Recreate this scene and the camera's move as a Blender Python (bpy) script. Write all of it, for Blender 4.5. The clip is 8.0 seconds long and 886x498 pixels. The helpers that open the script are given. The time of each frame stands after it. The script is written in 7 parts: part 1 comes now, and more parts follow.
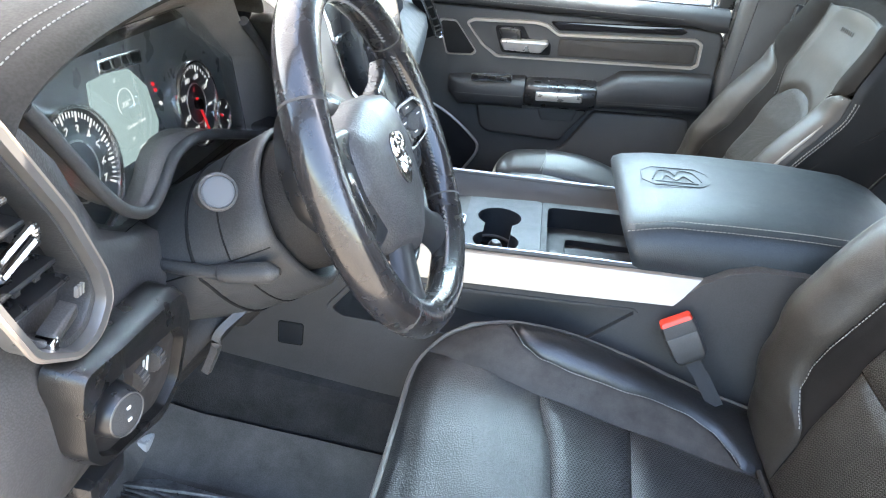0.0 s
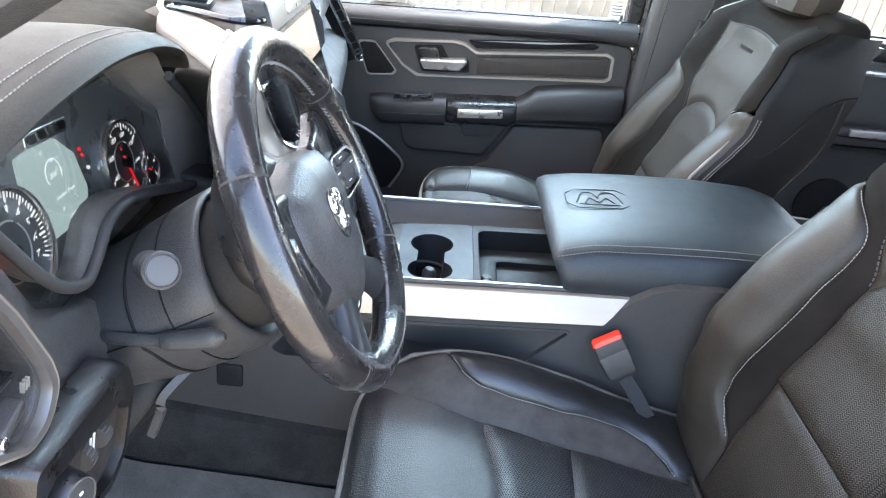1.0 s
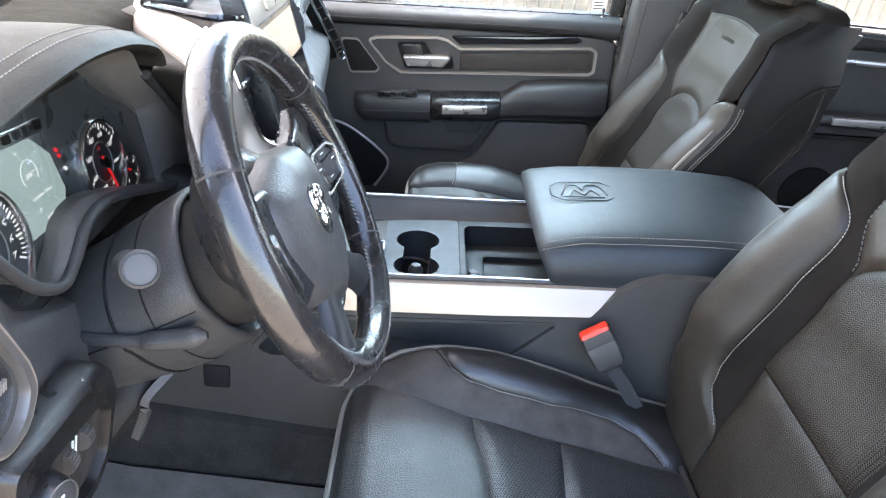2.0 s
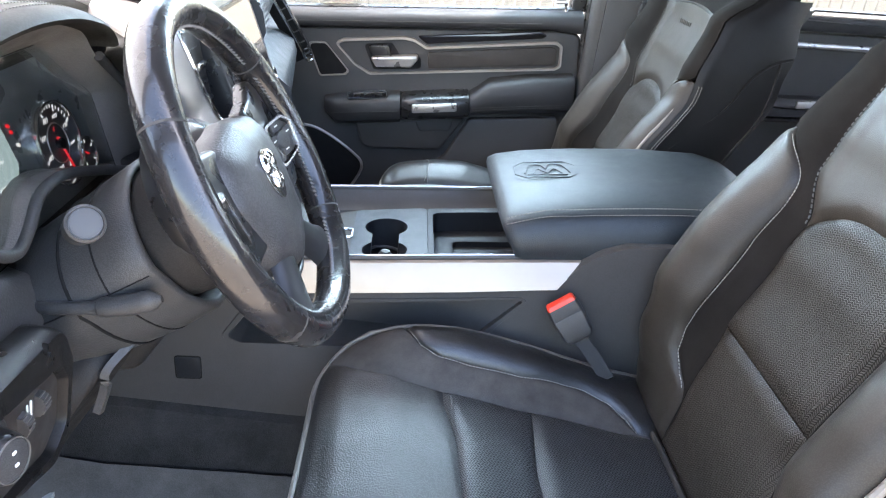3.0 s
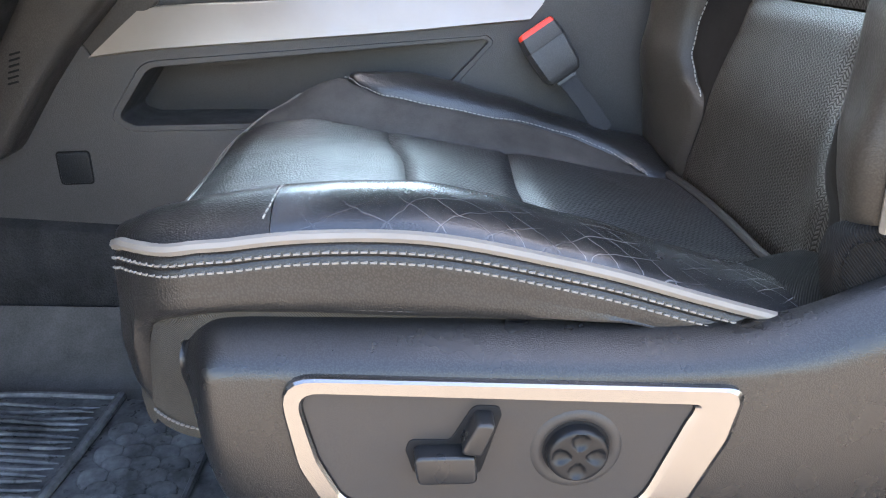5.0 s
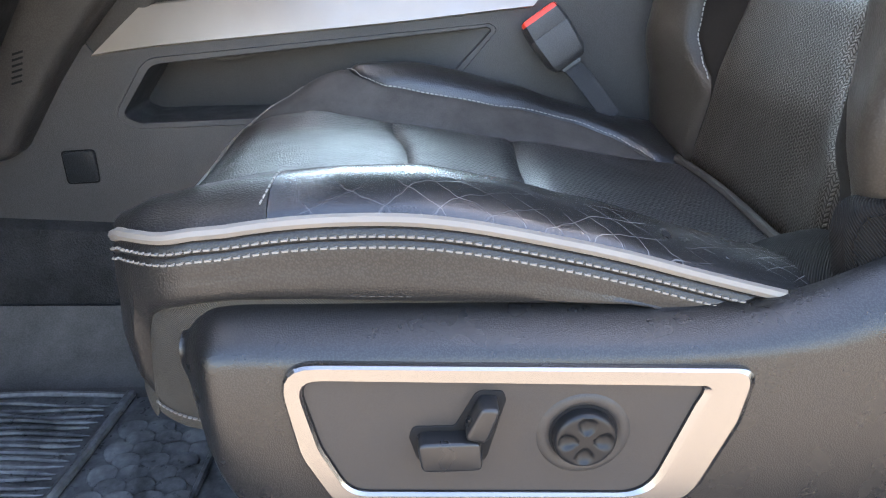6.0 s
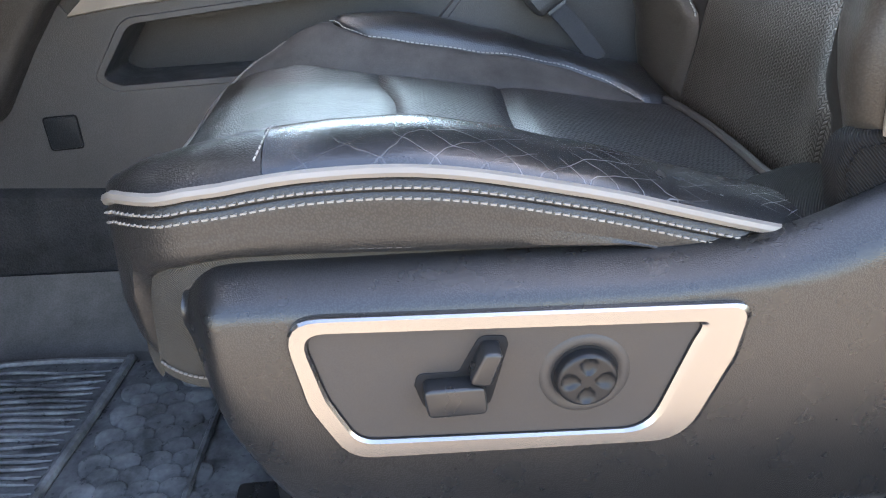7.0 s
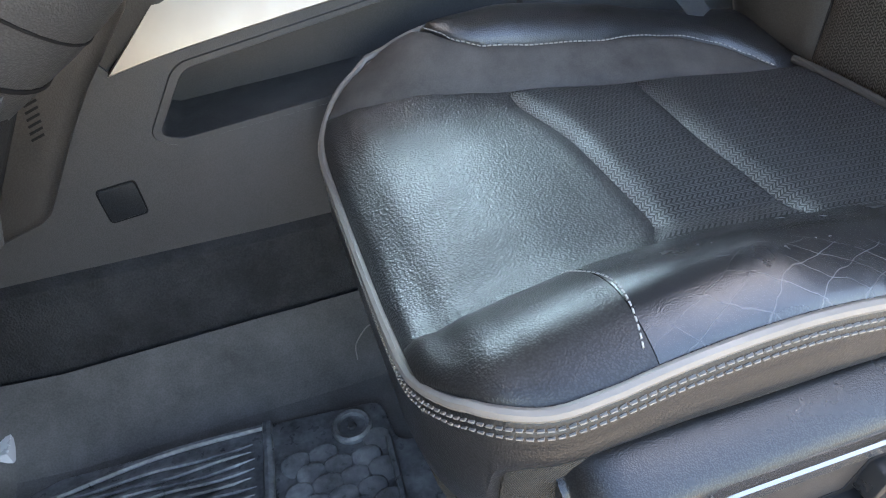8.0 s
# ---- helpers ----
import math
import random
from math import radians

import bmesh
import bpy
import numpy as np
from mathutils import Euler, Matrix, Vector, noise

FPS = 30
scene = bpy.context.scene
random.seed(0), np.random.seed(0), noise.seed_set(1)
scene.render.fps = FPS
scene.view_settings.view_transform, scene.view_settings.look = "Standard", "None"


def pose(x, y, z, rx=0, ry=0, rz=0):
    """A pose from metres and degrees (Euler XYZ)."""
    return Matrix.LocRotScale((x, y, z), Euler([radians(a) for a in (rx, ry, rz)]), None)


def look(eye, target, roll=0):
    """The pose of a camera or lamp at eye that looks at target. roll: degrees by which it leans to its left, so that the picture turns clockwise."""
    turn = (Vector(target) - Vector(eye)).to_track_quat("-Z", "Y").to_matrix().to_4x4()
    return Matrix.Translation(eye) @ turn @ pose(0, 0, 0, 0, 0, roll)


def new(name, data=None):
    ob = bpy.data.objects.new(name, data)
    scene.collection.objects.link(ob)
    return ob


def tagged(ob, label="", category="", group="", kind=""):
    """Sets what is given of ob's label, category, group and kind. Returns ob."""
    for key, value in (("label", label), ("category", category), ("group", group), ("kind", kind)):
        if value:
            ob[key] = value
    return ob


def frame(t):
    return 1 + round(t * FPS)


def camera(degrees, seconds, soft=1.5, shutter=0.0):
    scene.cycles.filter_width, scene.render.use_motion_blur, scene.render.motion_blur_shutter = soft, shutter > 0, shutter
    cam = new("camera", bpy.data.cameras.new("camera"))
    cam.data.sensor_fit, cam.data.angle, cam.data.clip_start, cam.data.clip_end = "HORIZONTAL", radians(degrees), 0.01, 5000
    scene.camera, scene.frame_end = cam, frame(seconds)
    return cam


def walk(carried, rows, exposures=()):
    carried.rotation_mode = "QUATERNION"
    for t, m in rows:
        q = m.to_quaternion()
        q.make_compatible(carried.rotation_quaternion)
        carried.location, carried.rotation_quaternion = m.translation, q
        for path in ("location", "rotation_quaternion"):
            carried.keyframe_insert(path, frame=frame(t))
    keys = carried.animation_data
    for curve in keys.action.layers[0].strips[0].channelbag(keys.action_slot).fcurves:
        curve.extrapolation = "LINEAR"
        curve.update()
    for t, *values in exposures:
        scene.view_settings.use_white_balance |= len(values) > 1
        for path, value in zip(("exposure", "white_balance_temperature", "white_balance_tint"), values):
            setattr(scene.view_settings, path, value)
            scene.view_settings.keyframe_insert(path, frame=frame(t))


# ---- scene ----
cam = camera(62.3, 8.0, soft=1.1)
PATH = [
    (0, (0.135, -0.014, 1.018), (0.037, 1.746, 0.073), 10.7),
    (0.5, (0.11, 0.001, 1.06), (0.151, 1.773, 0.135), 10.9),
    (1, (0.109, -0.009, 1.073), (0.213, 1.765, 0.156), 10.5),
    (1.5, (0.107, -0.007, 1.07), (0.246, 1.762, 0.149), 10.3),
    (2.8, (0.153, -0.028, 1.048), (0.269, 1.766, 0.17), 8.1),
    (3, (0.163, -0.047, 1.018), (0.314, 1.752, 0.157), 7.4),
    (3.5, (0.22, -0.07, 0.843), (0.416, 1.742, 0.02), 5.6),
    (4, (0.237, -0.027, 0.687), (0.444, 1.797, -0.107), 4.9),
    (4.5, (0.256, 0.012, 0.596), (0.426, 1.851, -0.172), 3.9),
    (6, (0.279, 0.023, 0.556), (0.377, 1.865, -0.218), 1.1),
    (6.5, (0.281, 0.02, 0.555), (0.376, 1.858, -0.229), 0.6),
    (7, (0.273, 0.021, 0.554), (0.4, 1.808, -0.335), -1.0),
    (7.5, (0.133, 0.084, 0.61), (0.357, 1.76, -0.458), -5.0),
    (8, (0.035, 0.209, 0.702), (0.387, 1.737, -0.539), -7.6),
]
walk(cam, [(t, look(eye, target, roll)) for t, eye, target, roll in PATH], exposures=((0.0, 3.37, 6860, 11), (0.8, 3.17, 6820, 14), (1.5, 3.10, 6960, 15), (3.0, 3.04, 6860, 16), (3.6, 3.03, 6800, 16), (4.5, 2.96, 6930, 15), (6.8, 2.99, 7020, 15), (7.5, 3.16, 7080, 14), (8.0, 3.06, 7000, 12)))

# ---- world, sun, exposure ----
world = bpy.data.worlds.new("sky")
scene.world = world
world.use_nodes = True
wn = world.node_tree.nodes
sky = wn.new("ShaderNodeTexSky")
sky.sky_type, sky.sun_disc = "NISHITA", False
sky.sun_elevation, sky.sun_rotation = radians(56), radians(66)
sky.air_density, sky.dust_density, sky.ozone_density = 1.2, 1.2, 1.5
world.node_tree.links.new(sky.outputs[0], wn["Background"].inputs[0])
wn["Background"].inputs[1].default_value = 0.20
sun_data = bpy.data.lights.new("sun", "SUN")
sun_data.energy, sun_data.angle, sun_data.color = 4.2, radians(0.6), (1.0, 0.94, 0.86)
sun = new("sun", sun_data)
sun.matrix_world = look((6.0, 2.6, 9.8), (0, 0, 0))


def opening_light(name, at, target, w, h, watts, color=(0.62, 0.84, 1.0)):
    """An added area lamp at a window opening, standing in for daylight."""
    d = bpy.data.lights.new(name, "AREA")
    d.shape, d.size, d.size_y, d.energy, d.color = "RECTANGLE", w, h, watts, color
    ob = new(name, d)
    ob.matrix_world = look(at, target)


opening_light("windscreen_daylight", (-0.42, 1.15, 1.18), (0.30, 1.15, 0.55), 1.45, 0.62, 2.0, (1.0, 0.83, 0.62))
opening_light("side_window_daylight", (0.14, 2.03, 1.29), (0.20, 0.9, 0.45), 0.95, 0.30, 5.7, (0.53, 0.80, 1.0))
opening_light("rear_side_window_daylight", (1.40, 2.085, 1.12), (1.30, 1.0, 0.85), 0.65, 0.34, 0.7)


# ---- materials ----
def mat(name, color, rough=0.5, metal=0.0, grain=0.0, grain_scale=600.0, bump=0.25, vary=0.15, vary_scale=9.0,
        rough_vary=0.08, spec=0.5, coat=0.0, kind="voronoi"):
    """A procedural surface: base colour, soft stains, fine relief."""
    m = bpy.data.materials.new(name)
    m.use_nodes = True
    nt = m.node_tree
    n, l = nt.nodes, nt.links
    b = n["Principled BSDF"]
    b.inputs["Metallic"].default_value = metal
    b.inputs["Specular IOR Level"].default_value = spec
    b.inputs["Coat Weight"].default_value = coat
    b.inputs["Coat Roughness"].default_value = 0.08
    tc = n.new("ShaderNodeTexCoord")
    big = n.new("ShaderNodeTexNoise")
    big.inputs["Scale"].default_value = vary_scale
    big.inputs["Detail"].default_value = 6
    big.inputs["Roughness"].default_value = 0.65
    l.new(tc.outputs["Object"], big.inputs["Vector"])
    ramp = n.new("ShaderNodeMapRange")
    ramp.inputs["From Min"].default_value, ramp.inputs["From Max"].default_value = 0.3, 0.7
    ramp.inputs["To Min"].default_value, ramp.inputs["To Max"].default_value = 1 - vary, 1 + vary
    l.new(big.outputs["Fac"], ramp.inputs["Value"])
    mul = n.new("ShaderNodeVectorMath")
    mul.operation = "SCALE"
    mul.inputs[0].default_value = color
    l.new(ramp.outputs["Result"], mul.inputs["Scale"])
    l.new(mul.outputs["Vector"], b.inputs["Base Color"])
    rr = n.new("ShaderNodeMapRange")
    rr.inputs["From Min"].default_value, rr.inputs["From Max"].default_value = 0.3, 0.7
    rr.inputs["To Min"].default_value = max(0.02, rough - rough_vary)
    rr.inputs["To Max"].default_value = min(1, rough + rough_vary)
    fine = n.new("ShaderNodeTexNoise")
    fine.inputs["Scale"].default_value = vary_scale * 4.3
    fine.inputs["Detail"].default_value = 4
    l.new(tc.outputs["Object"], fine.inputs["Vector"])
    l.new(fine.outputs["Fac"], rr.inputs["Value"])
    l.new(rr.outputs["Result"], b.inputs["Roughness"])
    if grain:
        if kind == "voronoi":
            # pebbles parted by fine wandering creases
            g = n.new("ShaderNodeTexVoronoi")
            g.feature = "F1"
            g.inputs["Scale"].default_value = grain_scale
            sm = n.new("ShaderNodeMapRange")
            sm.interpolation_type = "SMOOTHSTEP"
            sm.inputs["From Min"].default_value, sm.inputs["From Max"].default_value = 0.72, 0.22
            l.new(g.outputs["Distance"], sm.inputs["Value"])
            out = sm.outputs["Result"]
        else:
            g = n.new("ShaderNodeTexNoise")
            g.inputs["Scale"].default_value = grain_scale
            g.inputs["Detail"].default_value = 2
            out = g.outputs["Fac"]
        if kind == "voronoi":
            wob = n.new("ShaderNodeTexNoise")
            wob.inputs["Scale"].default_value = grain_scale * 0.45
            wob.inputs["Detail"].default_value = 1
            l.new(tc.outputs["Object"], wob.inputs["Vector"])
            shift = n.new("ShaderNodeVectorMath")
            shift.operation = "MULTIPLY_ADD"
            l.new(wob.outputs["Color"], shift.inputs[0])
            shift.inputs[1].default_value = (0.6 / grain_scale,) * 3
            l.new(tc.outputs["Object"], shift.inputs[2])
            l.new(shift.outputs["Vector"], g.inputs["Vector"])
        else:
            l.new(tc.outputs["Object"], g.inputs["Vector"])
        bp = n.new("ShaderNodeBump")
        bp.inputs["Strength"].default_value = bump
        bp.inputs["Distance"].default_value = grain
        l.new(out, bp.inputs["Height"])
        l.new(bp.outputs["Normal"], b.inputs["Normal"])
        # shade in the grain's hollows painted in: duller and darker than its crowns
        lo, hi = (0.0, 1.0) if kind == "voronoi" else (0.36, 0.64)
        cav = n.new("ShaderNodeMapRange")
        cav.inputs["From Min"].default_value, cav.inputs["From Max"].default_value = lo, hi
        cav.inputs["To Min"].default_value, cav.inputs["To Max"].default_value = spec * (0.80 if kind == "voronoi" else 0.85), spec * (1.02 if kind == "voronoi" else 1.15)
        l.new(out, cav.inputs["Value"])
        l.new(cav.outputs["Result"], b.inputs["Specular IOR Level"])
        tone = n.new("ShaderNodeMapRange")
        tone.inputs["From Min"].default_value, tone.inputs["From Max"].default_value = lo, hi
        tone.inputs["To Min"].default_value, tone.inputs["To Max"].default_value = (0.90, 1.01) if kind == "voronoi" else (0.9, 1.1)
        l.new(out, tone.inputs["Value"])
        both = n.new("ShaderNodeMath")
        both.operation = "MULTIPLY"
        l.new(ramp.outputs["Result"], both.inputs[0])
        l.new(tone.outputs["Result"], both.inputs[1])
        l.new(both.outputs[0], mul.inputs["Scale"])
    return m


def nodes_of(m):
    return m.node_tree.nodes, m.node_tree.links, m.node_tree.nodes["Principled BSDF"]


def zigzag(m, width, period, depth):
    """Presses a chevron of fine ribs into a leather."""
    n, l, b = nodes_of(m)
    tc = n.new("ShaderNodeTexCoord")
    sep = n.new("ShaderNodeSeparateXYZ")
    l.new(tc.outputs["Object"], sep.inputs[0])
    add = n.new("ShaderNodeMath")
    add.operation = "ADD"
    l.new(sep.outputs["X"], add.inputs[0])
    l.new(sep.outputs["Z"], add.inputs[1])
    pp = n.new("ShaderNodeMath")
    pp.operation = "PINGPONG"
    l.new(sep.outputs["Y"], pp.inputs[0])
    pp.inputs[1].default_value = width
    s = n.new("ShaderNodeMath")
    s.operation = "ADD"
    l.new(add.outputs[0], s.inputs[0])
    l.new(pp.outputs[0], s.inputs[1])
    sc = n.new("ShaderNodeMath")
    sc.operation = "MULTIPLY"
    l.new(s.outputs[0], sc.inputs[0])
    sc.inputs[1].default_value = 2 * math.pi / period
    si = n.new("ShaderNodeMath")
    si.operation = "SINE"
    l.new(sc.outputs[0], si.inputs[0])
    bp = n.new("ShaderNodeBump")
    bp.inputs["Strength"].default_value = 0.85
    bp.inputs["Distance"].default_value = depth
    height = si.outputs[0]
    if width < 0.1:
        # the ribs are cut into short dashes where the chevron turns
        edge = n.new("ShaderNodeMath")
        edge.operation = "PINGPONG"
        l.new(pp.outputs[0], edge.inputs[0])
        edge.inputs[1].default_value = width / 2
        cut = n.new("ShaderNodeMapRange")
        cut.interpolation_type = "SMOOTHSTEP"
        cut.inputs["From Min"].default_value, cut.inputs["From Max"].default_value = width * 0.04, width * 0.16
        l.new(edge.outputs[0], cut.inputs["Value"])
        up = n.new("ShaderNodeMapRange")
        up.interpolation_type = "SMOOTHSTEP"
        up.inputs["From Min"].default_value, up.inputs["From Max"].default_value = -0.65, 0.25
        l.new(si.outputs[0], up.inputs["Value"])
        dash = n.new("ShaderNodeMath")
        dash.operation = "MULTIPLY"
        l.new(up.outputs["Result"], dash.inputs[0])
        l.new(cut.outputs["Result"], dash.inputs[1])
        height = dash.outputs[0]
        # the pressed gaps are duller and darker than the dashes
        src = b.inputs["Specular IOR Level"].links[0].from_socket
        dull = n.new("ShaderNodeMath")
        dull.operation = "MULTIPLY"
        gl = n.new("ShaderNodeMapRange")
        gl.inputs["To Min"].default_value, gl.inputs["To Max"].default_value = 0.30, 1.25
        l.new(height, gl.inputs["Value"])
        l.new(src, dull.inputs[0])
        l.new(gl.outputs["Result"], dull.inputs[1])
        l.new(dull.outputs[0], b.inputs["Specular IOR Level"])
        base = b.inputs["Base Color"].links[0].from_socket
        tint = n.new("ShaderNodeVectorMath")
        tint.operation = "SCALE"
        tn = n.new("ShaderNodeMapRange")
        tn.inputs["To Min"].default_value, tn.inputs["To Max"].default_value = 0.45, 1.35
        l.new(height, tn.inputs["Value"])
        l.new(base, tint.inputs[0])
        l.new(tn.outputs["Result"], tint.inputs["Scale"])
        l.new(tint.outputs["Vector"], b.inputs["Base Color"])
    else:
        # the ribs of a twill stand out pale against the gaps
        base = b.inputs["Base Color"].links[0].from_socket
        tint = n.new("ShaderNodeVectorMath")
        tint.operation = "SCALE"
        tn = n.new("ShaderNodeMapRange")
        tn.inputs["From Min"].default_value = -1.0
        tn.inputs["To Min"].default_value, tn.inputs["To Max"].default_value = 0.45, 1.55
        l.new(height, tn.inputs["Value"])
        l.new(base, tint.inputs[0])
        l.new(tn.outputs["Result"], tint.inputs["Scale"])
        l.new(tint.outputs["Vector"], b.inputs["Base Color"])
    l.new(height, bp.inputs["Height"])
    old = [k for k in n if k.bl_idname == "ShaderNodeBump" and k != bp]
    if old:
        l.new(old[0].outputs["Normal"], bp.inputs["Normal"])
    l.new(bp.outputs["Normal"], b.inputs["Normal"])
    return m


def scratched(m, color, amount=0.62):
    """Pale cracks in a worn hide."""
    n, l, b = nodes_of(m)
    tc = n.new("ShaderNodeTexCoord")
    # two sets of wandering slanting lines that cross
    sets = []
    for slope, seed in ((1.0, 0.0), (-1.25, 7.0)):
        mp = n.new("ShaderNodeMapping")
        mp.inputs["Location"].default_value = (seed, seed, 0)
        l.new(tc.outputs["Object"], mp.inputs["Vector"])
        wob = n.new("ShaderNodeTexNoise")
        wob.inputs["Scale"].default_value = 7
        wob.inputs["Detail"].default_value = 4
        l.new(mp.outputs["Vector"], wob.inputs["Vector"])
        dot = n.new("ShaderNodeVectorMath")
        dot.operation = "DOT_PRODUCT"
        dot.inputs[1].default_value = (230, 470 * slope, -230 * slope)
        l.new(tc.outputs["Object"], dot.inputs[0])
        ph = n.new("ShaderNodeMath")
        ph.operation = "MULTIPLY_ADD"
        ph.inputs[1].default_value = 31
        l.new(wob.outputs["Fac"], ph.inputs[0])
        l.new(dot.outputs["Value"], ph.inputs[2])
        si = n.new("ShaderNodeMath")
        si.operation = "SINE"
        l.new(ph.outputs[0], si.inputs[0])
        sets.append(si)
    top = n.new("ShaderNodeMath")
    top.operation = "MAXIMUM"
    l.new(sets[0].outputs[0], top.inputs[0])
    l.new(sets[1].outputs[0], top.inputs[1])
    line = n.new("ShaderNodeMapRange")
    line.inputs["From Min"].default_value, line.inputs["From Max"].default_value = 0.9885, 0.9995
    line.inputs["To Min"].default_value, line.inputs["To Max"].default_value = 0, 1
    l.new(top.outputs[0], line.inputs["Value"])
    msk = n.new("ShaderNodeTexNoise")
    msk.inputs["Scale"].default_value = 14
    l.new(tc.outputs["Object"], msk.inputs["Vector"])
    mr = n.new("ShaderNodeMapRange")
    mr.inputs["From Min"].default_value, mr.inputs["From Max"].default_value = 0.42, 0.60
    mr.inputs["To Max"].default_value = amount
    l.new(msk.outputs["Fac"], mr.inputs["Value"])
    # the rear half, where one slides in and out, is worn most
    sx = n.new("ShaderNodeSeparateXYZ")
    l.new(tc.outputs["Object"], sx.inputs[0])
    wx = n.new("ShaderNodeMapRange")
    wx.inputs["From Min"].default_value, wx.inputs["From Max"].default_value = -0.14, 0.10
    wx.inputs["To Min"].default_value, wx.inputs["To Max"].default_value = 0.10, 1.15
    l.new(sx.outputs["X"], wx.inputs["Value"])
    mw = n.new("ShaderNodeMath")
    mw.operation = "MULTIPLY"
    l.new(mr.outputs["Result"], mw.inputs[0])
    l.new(wx.outputs["Result"], mw.inputs[1])
    mu = n.new("ShaderNodeMath")
    mu.operation = "MULTIPLY"
    l.new(line.outputs["Result"], mu.inputs[0])
    l.new(mw.outputs[0], mu.inputs[1])
    cm = n.new("ShaderNodeMix")
    cm.data_type = "RGBA"
    src = b.inputs["Base Color"].links[0].from_socket
    l.new(mu.outputs[0], cm.inputs["Factor"])
    l.new(src, cm.inputs["A"])
    cm.inputs["B"].default_value = (*color, 1)
    l.new(cm.outputs["Result"], b.inputs["Base Color"])
    return m


BLACK = (0.013, 0.013, 0.014)
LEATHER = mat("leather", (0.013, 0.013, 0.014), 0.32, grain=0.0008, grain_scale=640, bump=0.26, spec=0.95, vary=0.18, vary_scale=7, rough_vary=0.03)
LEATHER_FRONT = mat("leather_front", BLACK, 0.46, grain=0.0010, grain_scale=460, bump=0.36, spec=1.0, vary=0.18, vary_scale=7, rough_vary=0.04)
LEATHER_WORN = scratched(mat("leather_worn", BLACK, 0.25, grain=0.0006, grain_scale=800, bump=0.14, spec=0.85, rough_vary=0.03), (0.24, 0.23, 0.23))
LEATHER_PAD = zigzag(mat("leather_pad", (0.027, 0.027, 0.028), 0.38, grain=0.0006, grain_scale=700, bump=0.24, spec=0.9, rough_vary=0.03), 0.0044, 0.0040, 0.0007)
BACK = (0.028, 0.0235, 0.019)
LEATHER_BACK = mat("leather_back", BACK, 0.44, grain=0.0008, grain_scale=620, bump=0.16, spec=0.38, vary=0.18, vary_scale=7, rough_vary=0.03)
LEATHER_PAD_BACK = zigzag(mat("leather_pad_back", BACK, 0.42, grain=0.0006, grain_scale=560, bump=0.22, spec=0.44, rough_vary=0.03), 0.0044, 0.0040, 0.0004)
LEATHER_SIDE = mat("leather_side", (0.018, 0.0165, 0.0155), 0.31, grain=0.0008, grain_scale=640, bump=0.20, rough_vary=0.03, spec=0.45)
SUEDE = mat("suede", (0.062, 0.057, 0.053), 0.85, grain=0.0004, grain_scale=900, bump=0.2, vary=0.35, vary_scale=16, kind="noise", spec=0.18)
FABRIC = zigzag(mat("fabric", (0.060, 0.053, 0.044), 0.85, grain=0.0004, grain_scale=1400, bump=0.4, kind="noise", spec=0.2), 0.5, 0.0019, 0.0006)
PIPING = mat("piping", (0.170, 0.150, 0.130), 0.42, vary=0.1)
THREAD = mat("thread", (0.19, 0.175, 0.158), 0.7, vary=0.1)
THREAD_LIGHT = mat("thread_light", (0.30, 0.285, 0.26), 0.7, vary=0.1)
THREAD_DARK = mat("thread_dark", (0.075, 0.073, 0.07), 0.7, vary=0.1)
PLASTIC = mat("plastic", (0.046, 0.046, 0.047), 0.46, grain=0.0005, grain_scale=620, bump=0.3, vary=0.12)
CONSOLE = mat("console_plastic", (0.054, 0.0515, 0.0505), 0.46, grain=0.0004, grain_scale=700, bump=0.25, vary=0.12)
PLASTIC_GREY = mat("plastic_grey", (0.052, 0.050, 0.049), 0.50, grain=0.0004, grain_scale=700, bump=0.25, vary=0.12)
SHIELD = mat("shield_plastic", (0.012, 0.0115, 0.0115), 0.29, grain=0.0006, grain_scale=900, bump=0.20, vary=0.12, rough_vary=0.03, spec=0.62)
PLATE = mat("plate_matt", (0.036, 0.032, 0.030), 0.45, grain=0.0002, grain_scale=1500, bump=0.05, vary=0.06, spec=0.4)
PLASTIC_PALE = mat("welt_vinyl", (0.032, 0.030, 0.028), 0.6, spec=0.2, grain=0.0003, grain_scale=900, bump=0.2)
PLASTIC_BROWN = mat("plastic_brown", (0.034, 0.0295, 0.0265), 0.52, grain=0.0005, grain_scale=600, bump=0.3)
SPOKE = mat("spoke_satin", (0.020, 0.020, 0.021), 0.36, vary=0.08, spec=0.6)
PLASTIC_SMOOTH = mat("plastic_smooth", (0.014, 0.014, 0.015), 0.30, vary=0.1)
DARK = mat("dark_recess", (0.008, 0.008, 0.009), 0.7, vary=0.2, spec=0.2)
GLOSS = mat("gloss_black", (0.012, 0.011, 0.013), 0.10, vary=0.1, rough_vary=0.04, coat=0.4)
RIM_HIDE = mat("rim_hide", (0.022, 0.020, 0.020), 0.24, grain=0.0002, grain_scale=900, bump=0.05, rough_vary=0.07, vary=0.3, vary_scale=16, coat=0.4, spec=0.6)
SILVER = mat("satin_silver", (0.46, 0.435, 0.41), 0.30, metal=0.7, vary=0.06, rough_vary=0.05)
# tan in the silver stands for warm ground reflected in the trim
SILVER_MATT = mat("silver_warm_tint", (0.37, 0.312, 0.262), 0.38, metal=0.55, vary=0.06, rough_vary=0.06)
BRIGHT_TRIM = mat("bright_trim", (0.27, 0.262, 0.255), 0.22, metal=0.95, vary=0.02, rough_vary=0.01)
VENT_SILVER = mat("vent_silver", (0.20, 0.19, 0.18), 0.32, metal=0.6, vary=0.06, rough_vary=0.05)
FRAME_SILVER = mat("frame_silver", (0.33, 0.305, 0.285), 0.34, metal=0.5, vary=0.06, rough_vary=0.05)
